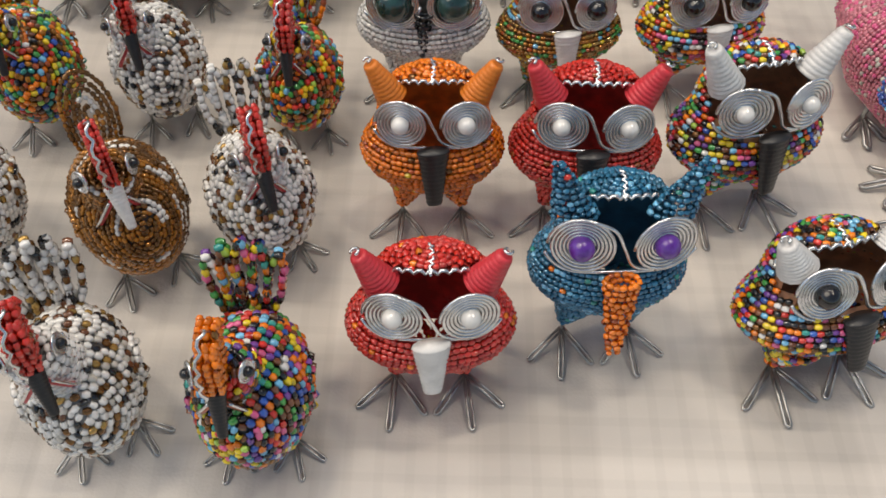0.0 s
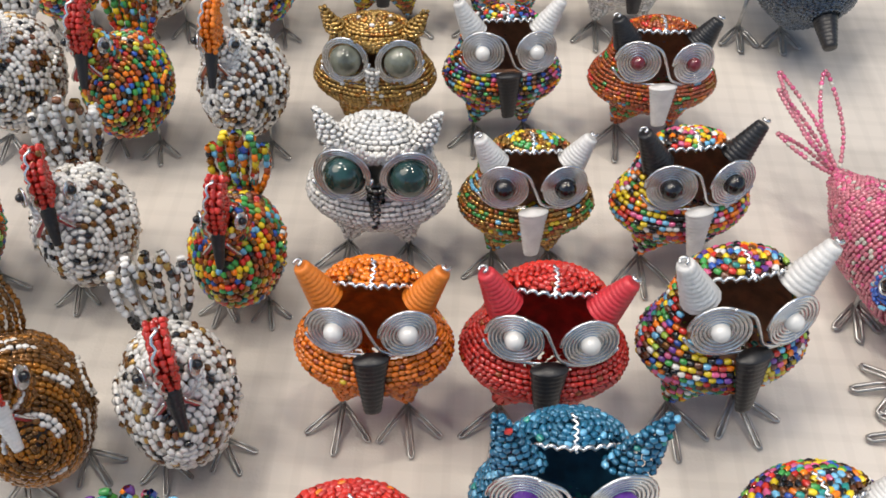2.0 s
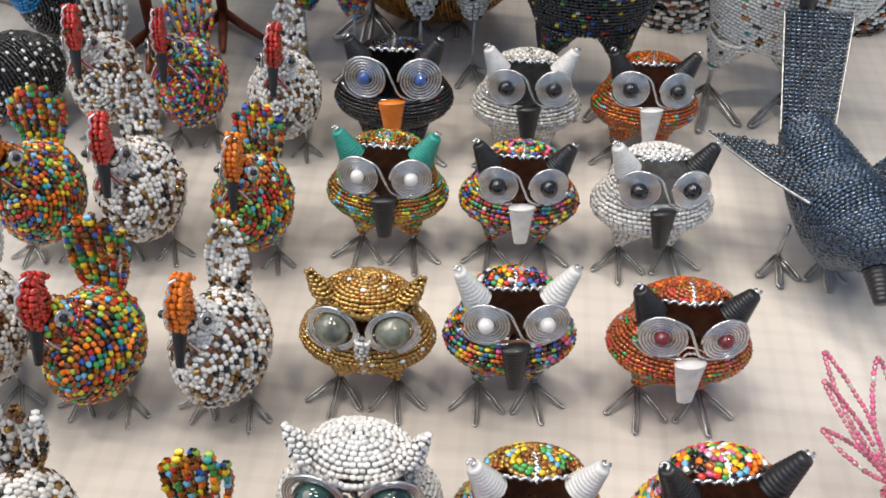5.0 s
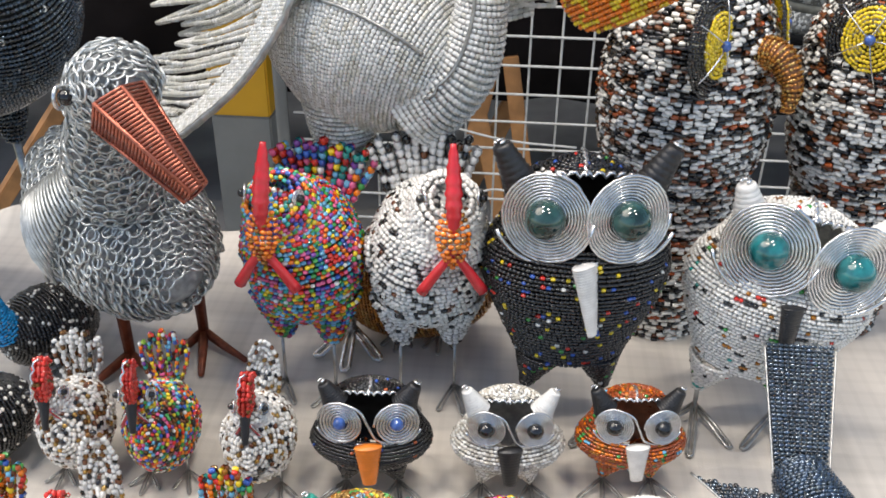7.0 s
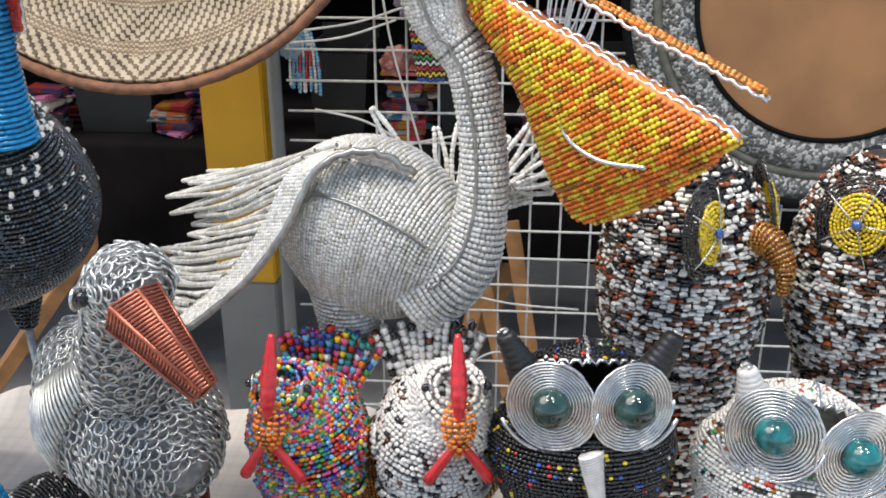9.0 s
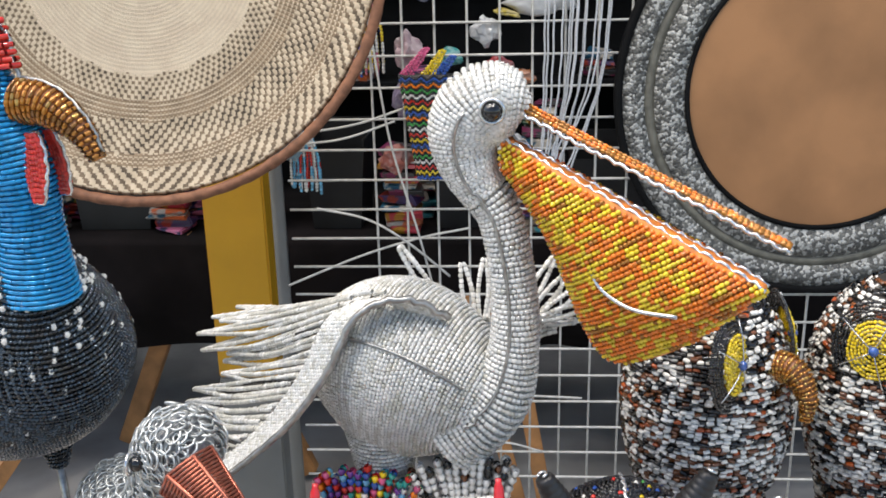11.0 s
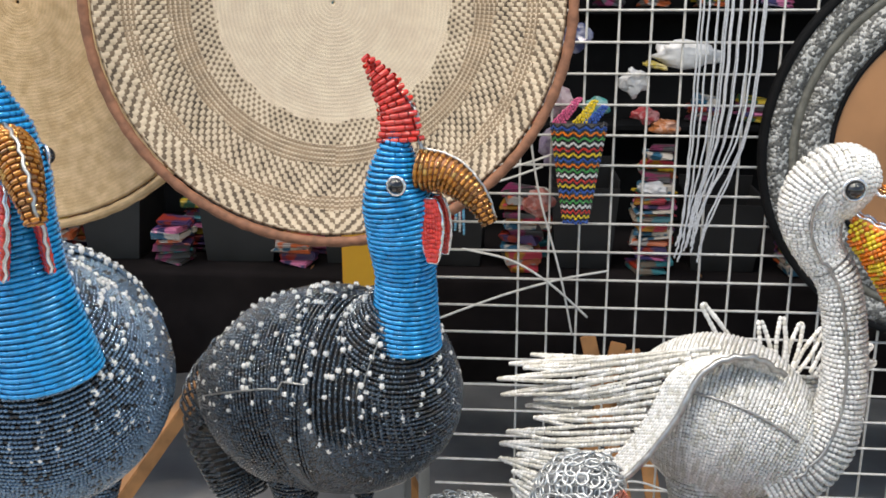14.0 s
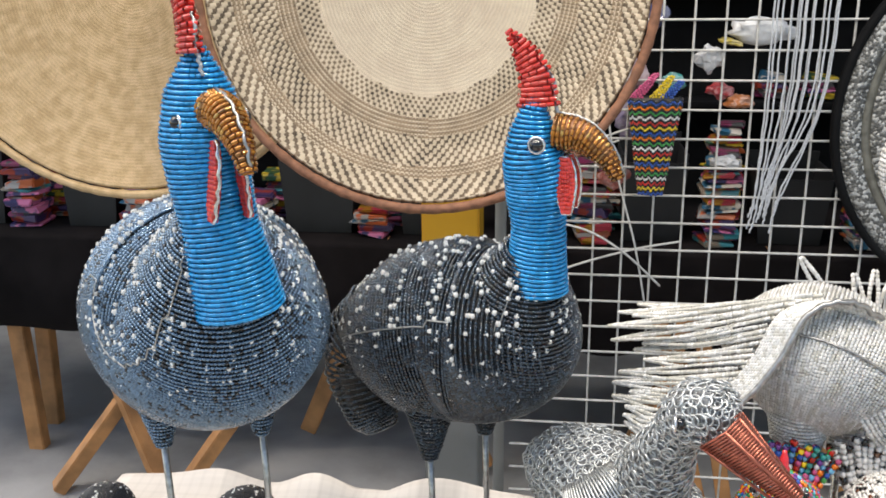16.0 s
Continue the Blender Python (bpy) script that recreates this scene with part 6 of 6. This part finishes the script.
def coiled(m):
    """Fine coils round the basket's middle, as relief and as tone."""
    nt = m.node_tree
    b = nt.nodes["Principled BSDF"]
    w = nt.nodes.new("ShaderNodeTexWave")
    w.wave_type, w.rings_direction = "RINGS", "Z"
    w.inputs["Scale"].default_value, w.inputs["Distortion"].default_value, w.inputs["Detail"].default_value, w.inputs["Detail Scale"].default_value = 50.0, 4.5, 4.0, 9.0
    nt.links.new(nt.nodes["Texture Coordinate"].outputs["Object"], w.inputs["Vector"])
    bp = nt.nodes.new("ShaderNodeBump")
    bp.inputs["Strength"].default_value, bp.inputs["Distance"].default_value = 0.28, 0.003
    nt.links.new(w.outputs["Fac"], bp.inputs["Height"])
    nt.links.new(b.inputs["Normal"].links[0].from_socket, bp.inputs["Normal"])
    mr = nt.nodes.new("ShaderNodeMapRange")
    mr.inputs["To Min"].default_value, mr.inputs["To Max"].default_value = 0.92, 1.04
    nt.links.new(w.outputs["Fac"], mr.inputs["Value"])
    hsv = nt.nodes.new("ShaderNodeHueSaturation")
    nt.links.new(b.inputs["Base Color"].links[0].from_socket, hsv.inputs["Color"])
    nt.links.new(mr.outputs["Result"], hsv.inputs["Value"])
    nt.links.new(hsv.outputs["Color"], b.inputs["Base Color"])
    nt.links.new(bp.outputs["Normal"], b.inputs["Normal"])


coiled(PALESTRAW)
coiled(YSTRAW)


def basket(x, y, z, radius, depth, pitch, turn, label, patterned, cord=True):
    root = tagged(new("woven_basket"), label, "basket", "woven baskets")
    root.matrix_world = pose(x, y, z, 90 + pitch, 0, turn)
    nr, ns = (150, 1500) if patterned else (70, 400)
    rr = np.linspace(0.004, radius * 0.975, nr)
    f = rr / radius
    zz = -depth * (1 - f ** 3.2) + 0.0005 * (np.arange(nr) % 2)
    a = np.linspace(0, 2 * math.pi, ns, endpoint=False)
    V = np.stack([np.outer(rr, np.cos(a)), np.outer(rr, np.sin(a)), np.repeat(zz[:, None], ns, 1)], 2)
    V[:, :, 2] += 0.0005 * np.sin(np.arange(ns) * math.pi / 3)[None, :] * (f > 0.5)[:, None]
    ii, jj = np.meshgrid(np.arange(nr - 1), np.arange(ns), indexing="ij")
    F = np.stack([ii * ns + jj, ii * ns + (jj + 1) % ns, (ii + 1) * ns + (jj + 1) % ns, (ii + 1) * ns + jj], 2).reshape(-1, 4)
    M = np.zeros(ii.shape, int)
    if patterned:
        q = f[:-1][:, None] + 0 * jj
        wob = 0.014 * (np.abs((jj / 37.5) % 2 - 1) - 0.5)
        strokes = lambda sector, pitch, fill, slope: ((jj + np.where((jj // sector) % 2, 1, -1) * slope * ii) % pitch) < fill
        M[q < 0.50 + wob] = 3
        band = (q >= 0.50 + wob) & (q < 0.60 - wob)
        M[band & strokes(375, 12, 5, 2)] = 1
        band = (q >= 0.60 - wob) & (q < 0.69 + wob)
        M[band & strokes(375, 6, 4, 2)] = 2
        band = (q >= 0.69 + wob) & (q < 0.82 - wob)
        M[band & strokes(375, 12, 5, 2)] = 1
        band = (q >= 0.82 - wob) & (q < 0.875 + wob)
        M[band & strokes(375, 6, 4, 2)] = 2
        band = (q >= 0.875 + wob) & (q < 0.965)
        M[band & strokes(375, 14, 6, 2)] = 1
        band = q >= 0.965
        M[band & strokes(2000, 12, 4, 1)] = 2
    M = M.reshape(-1)
    mats = [STRAW, DARKSTRAW, MIDSTRAW, PALESTRAW] if patterned else [YSTRAW, DARKSTRAW, MIDSTRAW, PALESTRAW]
    ob = link("bowl", V.reshape(-1, 3), F, mats, root, "", M)
    s = ob.modifiers.new("thickness", "SOLIDIFY")
    s.thickness, s.offset = 0.008, -1
    th = np.linspace(0, 2 * math.pi, 160, endpoint=False)
    w = 0.0085 + 0.0008 * np.sin(th * 60)
    tubes("rim", [(np.stack([radius * np.cos(th), radius * np.sin(th), 0.001 * np.sin(th * 7)], 1), w, True)], RIMSTRAW if patterned else YSTRAW, root, "bound rim", 8)
    return root


basket(-0.518, 1.66, 1.358, 0.380, 0.075, -4, 4, "shallow woven basket with dark herringbone bands and a reddish rim", True)
basket(-1.090, 1.76, 1.358, 0.390, 0.05, -4, 6, "shallow plain yellow straw basket", False)
# the cords by which the baskets hang from a rail above
rail = tagged(new("hanging_rail"), "steel rail above the stall with cords for baskets", "rail")
rail.matrix_world = pose(-0.7, 1.80, 2.3)
rod("bar", (-1.2, 0, 0), (1.9, 0, 0), 0.012, GREYPAINT, rail)
rod("cord", (0.2, 0.0, 0), (0.2, -0.115, -0.545), 0.0015, BLACKCLOTH, rail)
rod("cord", (-0.39, 0.0, 0), (-0.39, -0.015, -0.565), 0.0015, BLACKCLOTH, rail)
for x in (-1.2, 1.9):
    rod("post", (x, 0, -2.3), (x, 0, 0), 0.016, GREYPAINT, rail)


# ---- round beaded frame with a tan centre ----
def speckle():
    m = shader("grey_bead_mosaic", (0.3, 0.3, 0.29), 0.4, 0, 0.1, 50)
    nt = m.node_tree
    b = nt.nodes["Principled BSDF"]
    v = nt.nodes.new("ShaderNodeTexVoronoi")
    v.inputs["Scale"].default_value = 170.0
    nt.links.new(nt.nodes["Texture Coordinate"].outputs["Object"], v.inputs["Vector"])
    sep = nt.nodes.new("ShaderNodeSeparateColor")
    nt.links.new(v.outputs["Color"], sep.inputs["Color"])
    r = nt.nodes.new("ShaderNodeValToRGB")
    r.color_ramp.interpolation = "CONSTANT"
    r.color_ramp.elements[0].color = (0.10, 0.10, 0.095, 1)
    e = r.color_ramp.elements[1]
    e.position, e.color = 0.42, (0.17, 0.17, 0.155, 1)
    e = r.color_ramp.elements.new(0.66)
    e.color = (0.46, 0.46, 0.44, 1)
    nt.links.new(sep.outputs[0], r.inputs["Fac"])
    nt.links.new(r.outputs["Color"], b.inputs["Base Color"])
    bp = nt.nodes.new("ShaderNodeBump")
    bp.inputs["Strength"].default_value, bp.inputs["Distance"].default_value = 0.8, 0.004
    bp.invert = True
    nt.links.new(v.outputs["Distance"], bp.inputs["Height"])
    nt.links.new(bp.outputs["Normal"], b.inputs["Normal"])
    return m


MOSAIC = speckle()
GREYBAND = shader("grey_green_band", (0.15, 0.145, 0.12), 0.55, 0, 0.2, 60, 0.3, 400)
# the mirror's brown reflection, painted as blotchy tan
TAN = shader("tan_reflection", (0.328, 0.160, 0.070), 0.42, 0, 0.06, 5, 0.05, 300, second=(0.44, 0.215, 0.095))
round_frame = tagged(new("round_frame"), "round frame covered in grey bead mosaic with a tan centre", "round frame")
round_frame.matrix_world = pose(0.640, GY - 0.026, 1.085, 90, 0, 0)


def ring_part(name, prof, mat, label=""):
    a = np.linspace(0, 2 * math.pi, 120, endpoint=False)
    R = np.array([np.stack([r * np.cos(a), r * np.sin(a), np.full(120, z)], 1) for r, z in prof])
    V = R.reshape(-1, 3)
    m = len(prof)
    F = [(i * 120 + j, i * 120 + (j + 1) % 120, ((i + 1) % m) * 120 + (j + 1) % 120, ((i + 1) % m) * 120 + j) for i in range(m) for j in range(120)]
    return link(name, V, F, mat, round_frame, label)


ring_part("outer_rim", ((0.386, -0.015), (0.395, -0.012), (0.395, 0.010), (0.388, 0.014), (0.381, 0.010), (0.381, -0.015)), BLACKBOARD, "black outer rim")
ring_part("mosaic_band", ((0.340, -0.012), (0.381, -0.012), (0.381, 0.008), (0.360, 0.012), (0.340, 0.008)), MOSAIC, "grey bead mosaic band")
ring_part("plain_band", ((0.322, -0.012), (0.340, -0.012), (0.340, 0.006), (0.322, 0.006)), GREYBAND, "plain grey band")
ring_part("mosaic_band", ((0.266, -0.012), (0.322, -0.012), (0.322, 0.008), (0.294, 0.014), (0.266, 0.008)), MOSAIC, "grey bead mosaic band")
ring_part("inner_rim", ((0.257, -0.012), (0.266, -0.012), (0.266, 0.010), (0.257, 0.010)), BLACKBOARD, "black inner rim")
bm = bmesh.new()
bmesh.ops.create_cone(bm, cap_ends=True, segments=96, radius1=0.258, radius2=0.258, depth=0.012)
part("centre", bm, TAN, round_frame, "smooth mirror centre with its tan reflection painted on", False)


# ---- stalls behind ----
stall = thing("rear_stall_table", -0.4, 2.72, 0, 0, "long trestle table under a short black cloth", "table")
part("tabletop", box_bm(-2.4, -0.33, 0.66, 2.3, 0.33, 0.685, 0.003), PINE, stall, smooth=False)
for lx in (-1.46, -0.36, 0.62, 1.15, 2.0):
    for s in (-1, 1):
        bm = box_bm(-0.025, -0.02, 0.0, 0.025, 0.02, 0.72, 0.003)
        bmesh.ops.rotate(bm, cent=(0, 0, 0.72), matrix=Matrix.Rotation(s * 0.40 if lx != -1.46 else s * 0.03, 3, "Y"), verts=bm.verts)
        bmesh.ops.translate(bm, vec=(lx, -0.20 + 0.08 * s, -0.035), verts=bm.verts)
        part("leg", bm, PINE, stall, "pine trestle leg", False)


# splayed legs and brace of the nearest trestle
for p, q in (((-1.319, 2.2, 0.0), (-1.69, 2.44, 0.655)), ((-1.645, 2.2, 0.0), (-1.455, 2.325, 0.265)), ((-1.298, 2.2, 0.0), (-0.84, 2.46, 0.655))):
    p, q = Vector(p), Vector(q)
    bm = box_bm(-0.026, -0.018, 0, 0.026, 0.018, (q - p).length, 0.003)
    mt = (q - p).to_track_quat("Z", "Y").to_matrix().to_4x4()
    mt.translation = p - Vector((-0.4, 2.72, 0))
    bmesh.ops.transform(bm, matrix=mt, verts=bm.verts)
    low = min(v.co.z for v in bm.verts)
    bmesh.ops.translate(bm, vec=(0, 0, -low if low < 0 else 0), verts=bm.verts)
    part("leg", bm, PINE, stall, "pine trestle leg", False)


def draped(name, x0, x1, y0, y1, ztop, zlow, label):
    V, F = [], []
    n = 160
    for j, (yy, zz, amp) in enumerate(((y1, ztop, 0), (y0 + 0.005, ztop, 0), (y0, ztop - 0.01, 0.002), (y0 - 0.005, (ztop + zlow) / 2, 0.010), (y0 - 0.008, zlow, 0.016))):
        for i in range(n + 1):
            u = i / n
            x = x0 + (x1 - x0) * u
            V.append((x, yy - amp * math.sin(x * 21 + 2 * math.sin(x * 5)), zz + (0.004 * math.sin(x * 7) if j == 4 else 0)))
    for j in range(4):
        for i in range(n):
            a = j * (n + 1) + i
            F.append((a, a + 1, a + n + 2, a + n + 1))
    ob = link(name, V, F, BLACKCLOTH, None, label)
    s = ob.modifiers.new("thickness", "SOLIDIFY")
    s.thickness = 0.003
    return tagged(ob, "", "tablecloth")


draped("black_tablecloth", -2.85, 1.95, 2.37, 3.06, 0.690, 0.42, "black cloth hanging over the rear table")
PACK = []
HUES = ((0.05, 0.03, 0.10), (0.60, 0.55, 0.48), (0.35, 0.03, 0.05), (0.04, 0.25, 0.30), (0.60, 0.42, 0.04), (0.05, 0.05, 0.05), (0.50, 0.12, 0.04), (0.55, 0.16, 0.30))
rng = random.Random(5)
for i, c in enumerate(((0.55, 0.06, 0.03), (0.04, 0.22, 0.38), (0.62, 0.30, 0.03), (0.45, 0.36, 0.28), (0.03, 0.15, 0.08), (0.38, 0.05, 0.16), (0.66, 0.64, 0.62), (0.06, 0.05, 0.20))):
    PACK.append(shader("printed_goods", c, 0.35, 0, 0.5, 25, second=HUES[i], sharp=0.12))


def display_bin(x, y, w, d, h, z):
    root = thing("display_bin", x, y, z, rng.uniform(-3, 3), "black open display bin standing on the rear table", "display bin", "black bins")
    t = 0.006

    def board(name, *box):
        bm = box_bm(*box, 0.001)
        for v in bm.verts:
            v.co.x *= 0.80 + 0.20 * min(1.0, v.co.z / h)
        part(name, bm, BINBOARD, root, smooth=False)

    board("front_panel", -w / 2, -d / 2, 0, w / 2, -d / 2 + t, h)
    board("back_panel", -w / 2, d / 2 - t, 0, w / 2, d / 2, h * 1.25)
    for s in (-1, 1):
        board("side_panel", s * w / 2 - (t if s > 0 else 0), -d / 2 + t, 0, s * w / 2 + (t if s < 0 else 0), d / 2 - t, h * 1.1)
    board("base_panel", -w / 2 + t, -d / 2 + t, 0, w / 2 - t, d / 2 - t, t)


def packet_stack(x, y, z, n, w=0.085):
    zz = z
    for k in range(n):
        h = rng.uniform(0.007, 0.024)
        ww, dd = w * rng.uniform(0.8, 1.1), 0.09 * rng.uniform(0.8, 1.1)
        bm = box_bm(-ww / 2, -dd / 2, 0, ww / 2, dd / 2, h, 0.003)
        for v in bm.verts:
            v.co += Vector(noise.noise_vector(v.co * 40 + Vector((k, x, y)))) * 0.014
        for v in bm.verts:
            v.co.z = max(v.co.z, 0)
        ob = part("wrapped_packet", bm, rng.choice(PACK), None, "small bright packet in clear wrapping, stacked on the rear table", False)
        tagged(ob, "", "packet", "bright wrapped packets")
        ob.matrix_world = pose(x + rng.uniform(-0.008, 0.008), y + rng.uniform(-0.01, 0.01), zz, 0, 0, rng.uniform(-12, 12))
        zz += h - 0.001


for x, w in ((-2.30, 0.18), (-1.95, 0.20), (-1.60, 0.17), (-1.28, 0.17), (-0.94, 0.22), (-0.64, 0.16), (-0.37, 0.15), (-0.05, 0.17), (0.30, 0.19), (0.66, 0.17), (1.02, 0.20), (1.38, 0.18)):
    display_bin(x, 2.56, w, 0.18, rng.uniform(0.17, 0.24), 0.694)
for x, n in ((-2.12, 6), (-1.78, 8), (-1.44, 7), (-1.11, 6), (-0.79, 4), (-0.207, 8), (0.116, 13), (0.48, 7), (0.84, 6), (1.2, 7)):
    packet_stack(x, 2.47, 0.694, int(n * 1.5), 0.09)
    packet_stack(x + 0.03, 2.60, 0.694, int(n * 1.6), 0.08)
# tall black backboards with more goods on their ledges
rack = thing("display_rack", -0.3, 3.0, 0.694, 0, "tall black display rack with ledges behind the bins", "display rack")
part("back_board", box_bm(-2.4, 0.0, 0, 2.1, 0.02, 1.25, 0.002), BLACKBOARD, rack, smooth=False)
for z in (0.30, 0.62, 0.95):
    part("ledge", box_bm(-2.4, -0.16, z, 2.1, -0.001, z + 0.015, 0.002), BLACKBOARD, rack, smooth=False)
for zz in (1.01, 1.33, 1.66):
    x = -2.5
    while x < 1.7:
        if rng.random() < 0.6:
            packet_stack(x, 2.92, zz, rng.randint(2, 5), 0.08)
        x += rng.uniform(0.12, 0.2)


# beaded bag with zigzag rows, hung on the grid
def zigzag_bag():
    root = thing("zigzag_beaded_bag", -0.103, GY - 0.036, 0.925, 0, "tapered beaded bag in bright zigzag rows hung on the grid", "bag")
    cols = ["blue", "black", "yellow", "black", "red", "black", "white", "black", "green", "black", "orange", "navy"]
    bd = Beads(0.0055, 0.0028, [(c, 1) for c in sorted(set(cols))], 0, 5, 200, 0.05)
    for k in range(38):
        z = k * 0.0052
        r = 0.024 + 0.030 * (k / 37.0)
        a = np.linspace(0, 2 * math.pi, 60, endpoint=False)
        P = np.stack([r * np.cos(a), 0.45 * r * np.sin(a), z + 0.0085 * np.abs(((a * 14 / math.pi) % 2) - 1)], 1)
        bd.line(P, True, color=cols[k % 12])
    bd.mesh("beadwork", root, "", "stuff")
    a = np.linspace(0, 2 * math.pi, 24, endpoint=False)
    skin("lining", np.array([np.stack([(0.022 + 0.030 * q) * np.cos(a), 0.42 * (0.022 + 0.030 * q) * np.sin(a), np.full(24, 0.2 * q)], 1) for q in np.linspace(0, 1, 8)]), LINING["dark"], root)
    for c0, c1, mt in (((-0.04, 0, 0.20), (0.0, 0.0, 0.25), "pink"), ((0.0, 0, 0.2), (0.03, 0.0, 0.245), "yellow"), ((0.02, 0, 0.2), (0.05, 0, 0.235), "blue")):
        fl = Beads(0.0055, 0.003, [(mt, 1)], 0, 5, 201)
        for o in np.linspace(-0.012, 0.012, 5):
            fl.line(np.array([np.array(c0) + np.array([o, -0.006, 0]), np.array(c1) + np.array([o * 0.4, -0.006, 0])]))
        fl.mesh("flap", root, mt + " beaded flap")


zigzag_bag()

# bundles of white cord hung over the grid
CORD = shader("white_nylon_cord", (0.55, 0.57, 0.60), 0.4, 0, 0.15, 300, 0.4, 900)
cords = tagged(new("cord_bundle"), "bundle of white twisted cords hanging down over the grid", "cords")
cords.matrix_world = pose(0.145, GY - 0.02, 0.83)
crng = np.random.RandomState(9)
for k in range(14):
    x0 = -0.03 + 0.0095 * k + crng.normal(0, 0.006)
    x1 = -0.035 + 0.0035 * k + crng.normal(0, 0.004)
    z1 = crng.uniform(0.0, 0.10)
    P = smooth_line([(x0, -0.004 * (k % 3), 0.98), (x0 * 0.95 + x1 * 0.05, -0.006, 0.6), (x0 * 0.8 + x1 * 0.2, -0.008 - 0.003 * (k % 4), 0.30), (x1, -0.012, z1 + 0.06), (x1 - 0.01, -0.012, z1)], 60)
    P[:, 0] += 0.0008 * np.sin(np.arange(len(P)) * 1.3)
    tubes("cord", [(P, 0.0020)], CORD, cords, "", 6)

# crumpled white plastic on the grid
bm = bmesh.new()
bmesh.ops.create_icosphere(bm, subdivisions=3, radius=1.0)
for v in bm.verts:
    q = noise.noise(v.co * 2.3) * 0.45 + noise.noise(v.co * 6) * 0.2
    v.co = Vector((v.co.x * 0.062, v.co.y * 0.016, v.co.z * 0.026)) * (1 + q)
plastic = part("crumpled_plastic", bm, shader("white_plastic_film", (0.72, 0.73, 0.74), 0.3, 0, 0.08, 40, 0.3, 90, 0.3), None, "crumpled white plastic film stuffed through the grid")
tagged(plastic, "", "plastic film")
plastic.matrix_world = pose(0.108, GY + 0.024, 1.252, 0, 4, 0)


# small bright goods strung up behind the grid
def trinket(x, z, w, h, color, hue, seed):
    bm = bmesh.new()
    bmesh.ops.create_icosphere(bm, subdivisions=3, radius=0.5)
    for v in bm.verts:
        q = noise.noise(v.co * 3.1 + Vector((seed, 0, 0))) * 0.5 + noise.noise(v.co * 8 + Vector((0, seed, 0))) * 0.2
        v.co = Vector((v.co.x * w, v.co.y * 0.03, v.co.z * h)) * (1 + q)
    ob = part("wrapped_trinket", bm, shader("wrapped_" + color, hue, 0.3, 0, 0.35, 60, 0.4, 120, 0.3, second=[min(1, c * 0.5 + 0.16) for c in hue], sharp=0.2), None, "crumpled " + color + " trinket in film hung behind the grid", False)
    tagged(ob, "", "trinket", "trinkets behind the grid")
    ob.matrix_world = pose(x, GY + 0.016, z, 0, seed * 17 % 40 - 20, 0)
    return ob


for k, (x, z, w, h, color, hue) in enumerate((
        (-0.145, 1.165, 0.055, 0.065, "pale pink", (0.62, 0.42, 0.46)), (0.005, 1.200, 0.050, 0.055, "white", (0.75, 0.76, 0.78)),
        (-0.070, 1.150, 0.060, 0.035, "turquoise", (0.06, 0.42, 0.40)), (0.030, 1.135, 0.050, 0.030, "scarlet", (0.55, 0.05, 0.06)),
        (-0.110, 1.285, 0.055, 0.050, "navy", (0.05, 0.07, 0.22)),
        (0.070, 1.112, 0.060, 0.028, "orange", (0.62, 0.20, 0.05)), (-0.150, 1.075, 0.045, 0.075, "lilac", (0.40, 0.32, 0.50)),
        (-0.175, 0.955, 0.060, 0.050, "coral", (0.60, 0.18, 0.14)), (0.045, 1.232, 0.050, 0.014, "yellow", (0.66, 0.50, 0.06)),
        (-0.385, 0.985, 0.040, 0.075, "pale blue", (0.35, 0.55, 0.66)), (0.055, 0.985, 0.055, 0.030, "white", (0.72, 0.73, 0.75)))):
    trinket(x, z, w, h, color, hue, k + 1)
# wooden slats leaning on the grid
for px, lean_a, h, m in ((0.10, 14, 0.62, PINE), (0.155, 10, 0.58, PINE), (-0.10, -12, 0.60, PINE)):
    ob = solid("leaning_slat", box_bm(-0.018, -0.006, 0, 0.018, 0.006, h, 0.002), m, "thin pine slat leaning behind the grid", "slat", group="leaning slats")
    ob.matrix_world = pose(px, GY + 0.12, 0.0, -7, -lean_a, 0)


def necklace_bundle(x, ztop, length, width, palette, label, seed):
    root = thing("necklace_bundle", x, GY + 0.016, ztop - length, 0, label, "necklaces", "necklaces hung on the grid")
    nrng = np.random.RandomState(seed)
    for k in range(9):
        bd = Beads(0.0065, 0.0034, palette, 0.75, 5, seed + k, 0.05)
        ox = (k - 4) * width / 9
        bd.line(smooth_line([(ox * 0.5, 0, length), (ox, 0.006, length * 0.6), (ox * 1.1 + nrng.normal(0, 0.003), 0.008, nrng.uniform(0, 0.15) * length), (ox * 0.9 + 0.004, 0.014, length * 0.5), (ox * 0.5, 0.012, length)], 40))
        bd.mesh("string", root)
    rod("hook", (0, -0.019, length - 0.004), (0, 0.016, length - 0.004), 0.002, GRIDPAINT, root, "wire hook over the grid")


BRIGHT = [("orange", 4), ("red", 3), ("blue", 3), ("sky", 3), ("yellow", 3), ("green", 2), ("white", 3), ("pink", 2)]
necklace_bundle(-0.24, 1.27, 0.16, 0.10, [("white", 4), ("rose", 3), ("yellow", 2), ("blue", 2)], "strings of pale beads", 360)
necklace_bundle(-0.36, 1.01, 0.13, 0.06, [("sky", 4), ("white", 4), ("red", 1)], "strings of pale blue beads", 380)
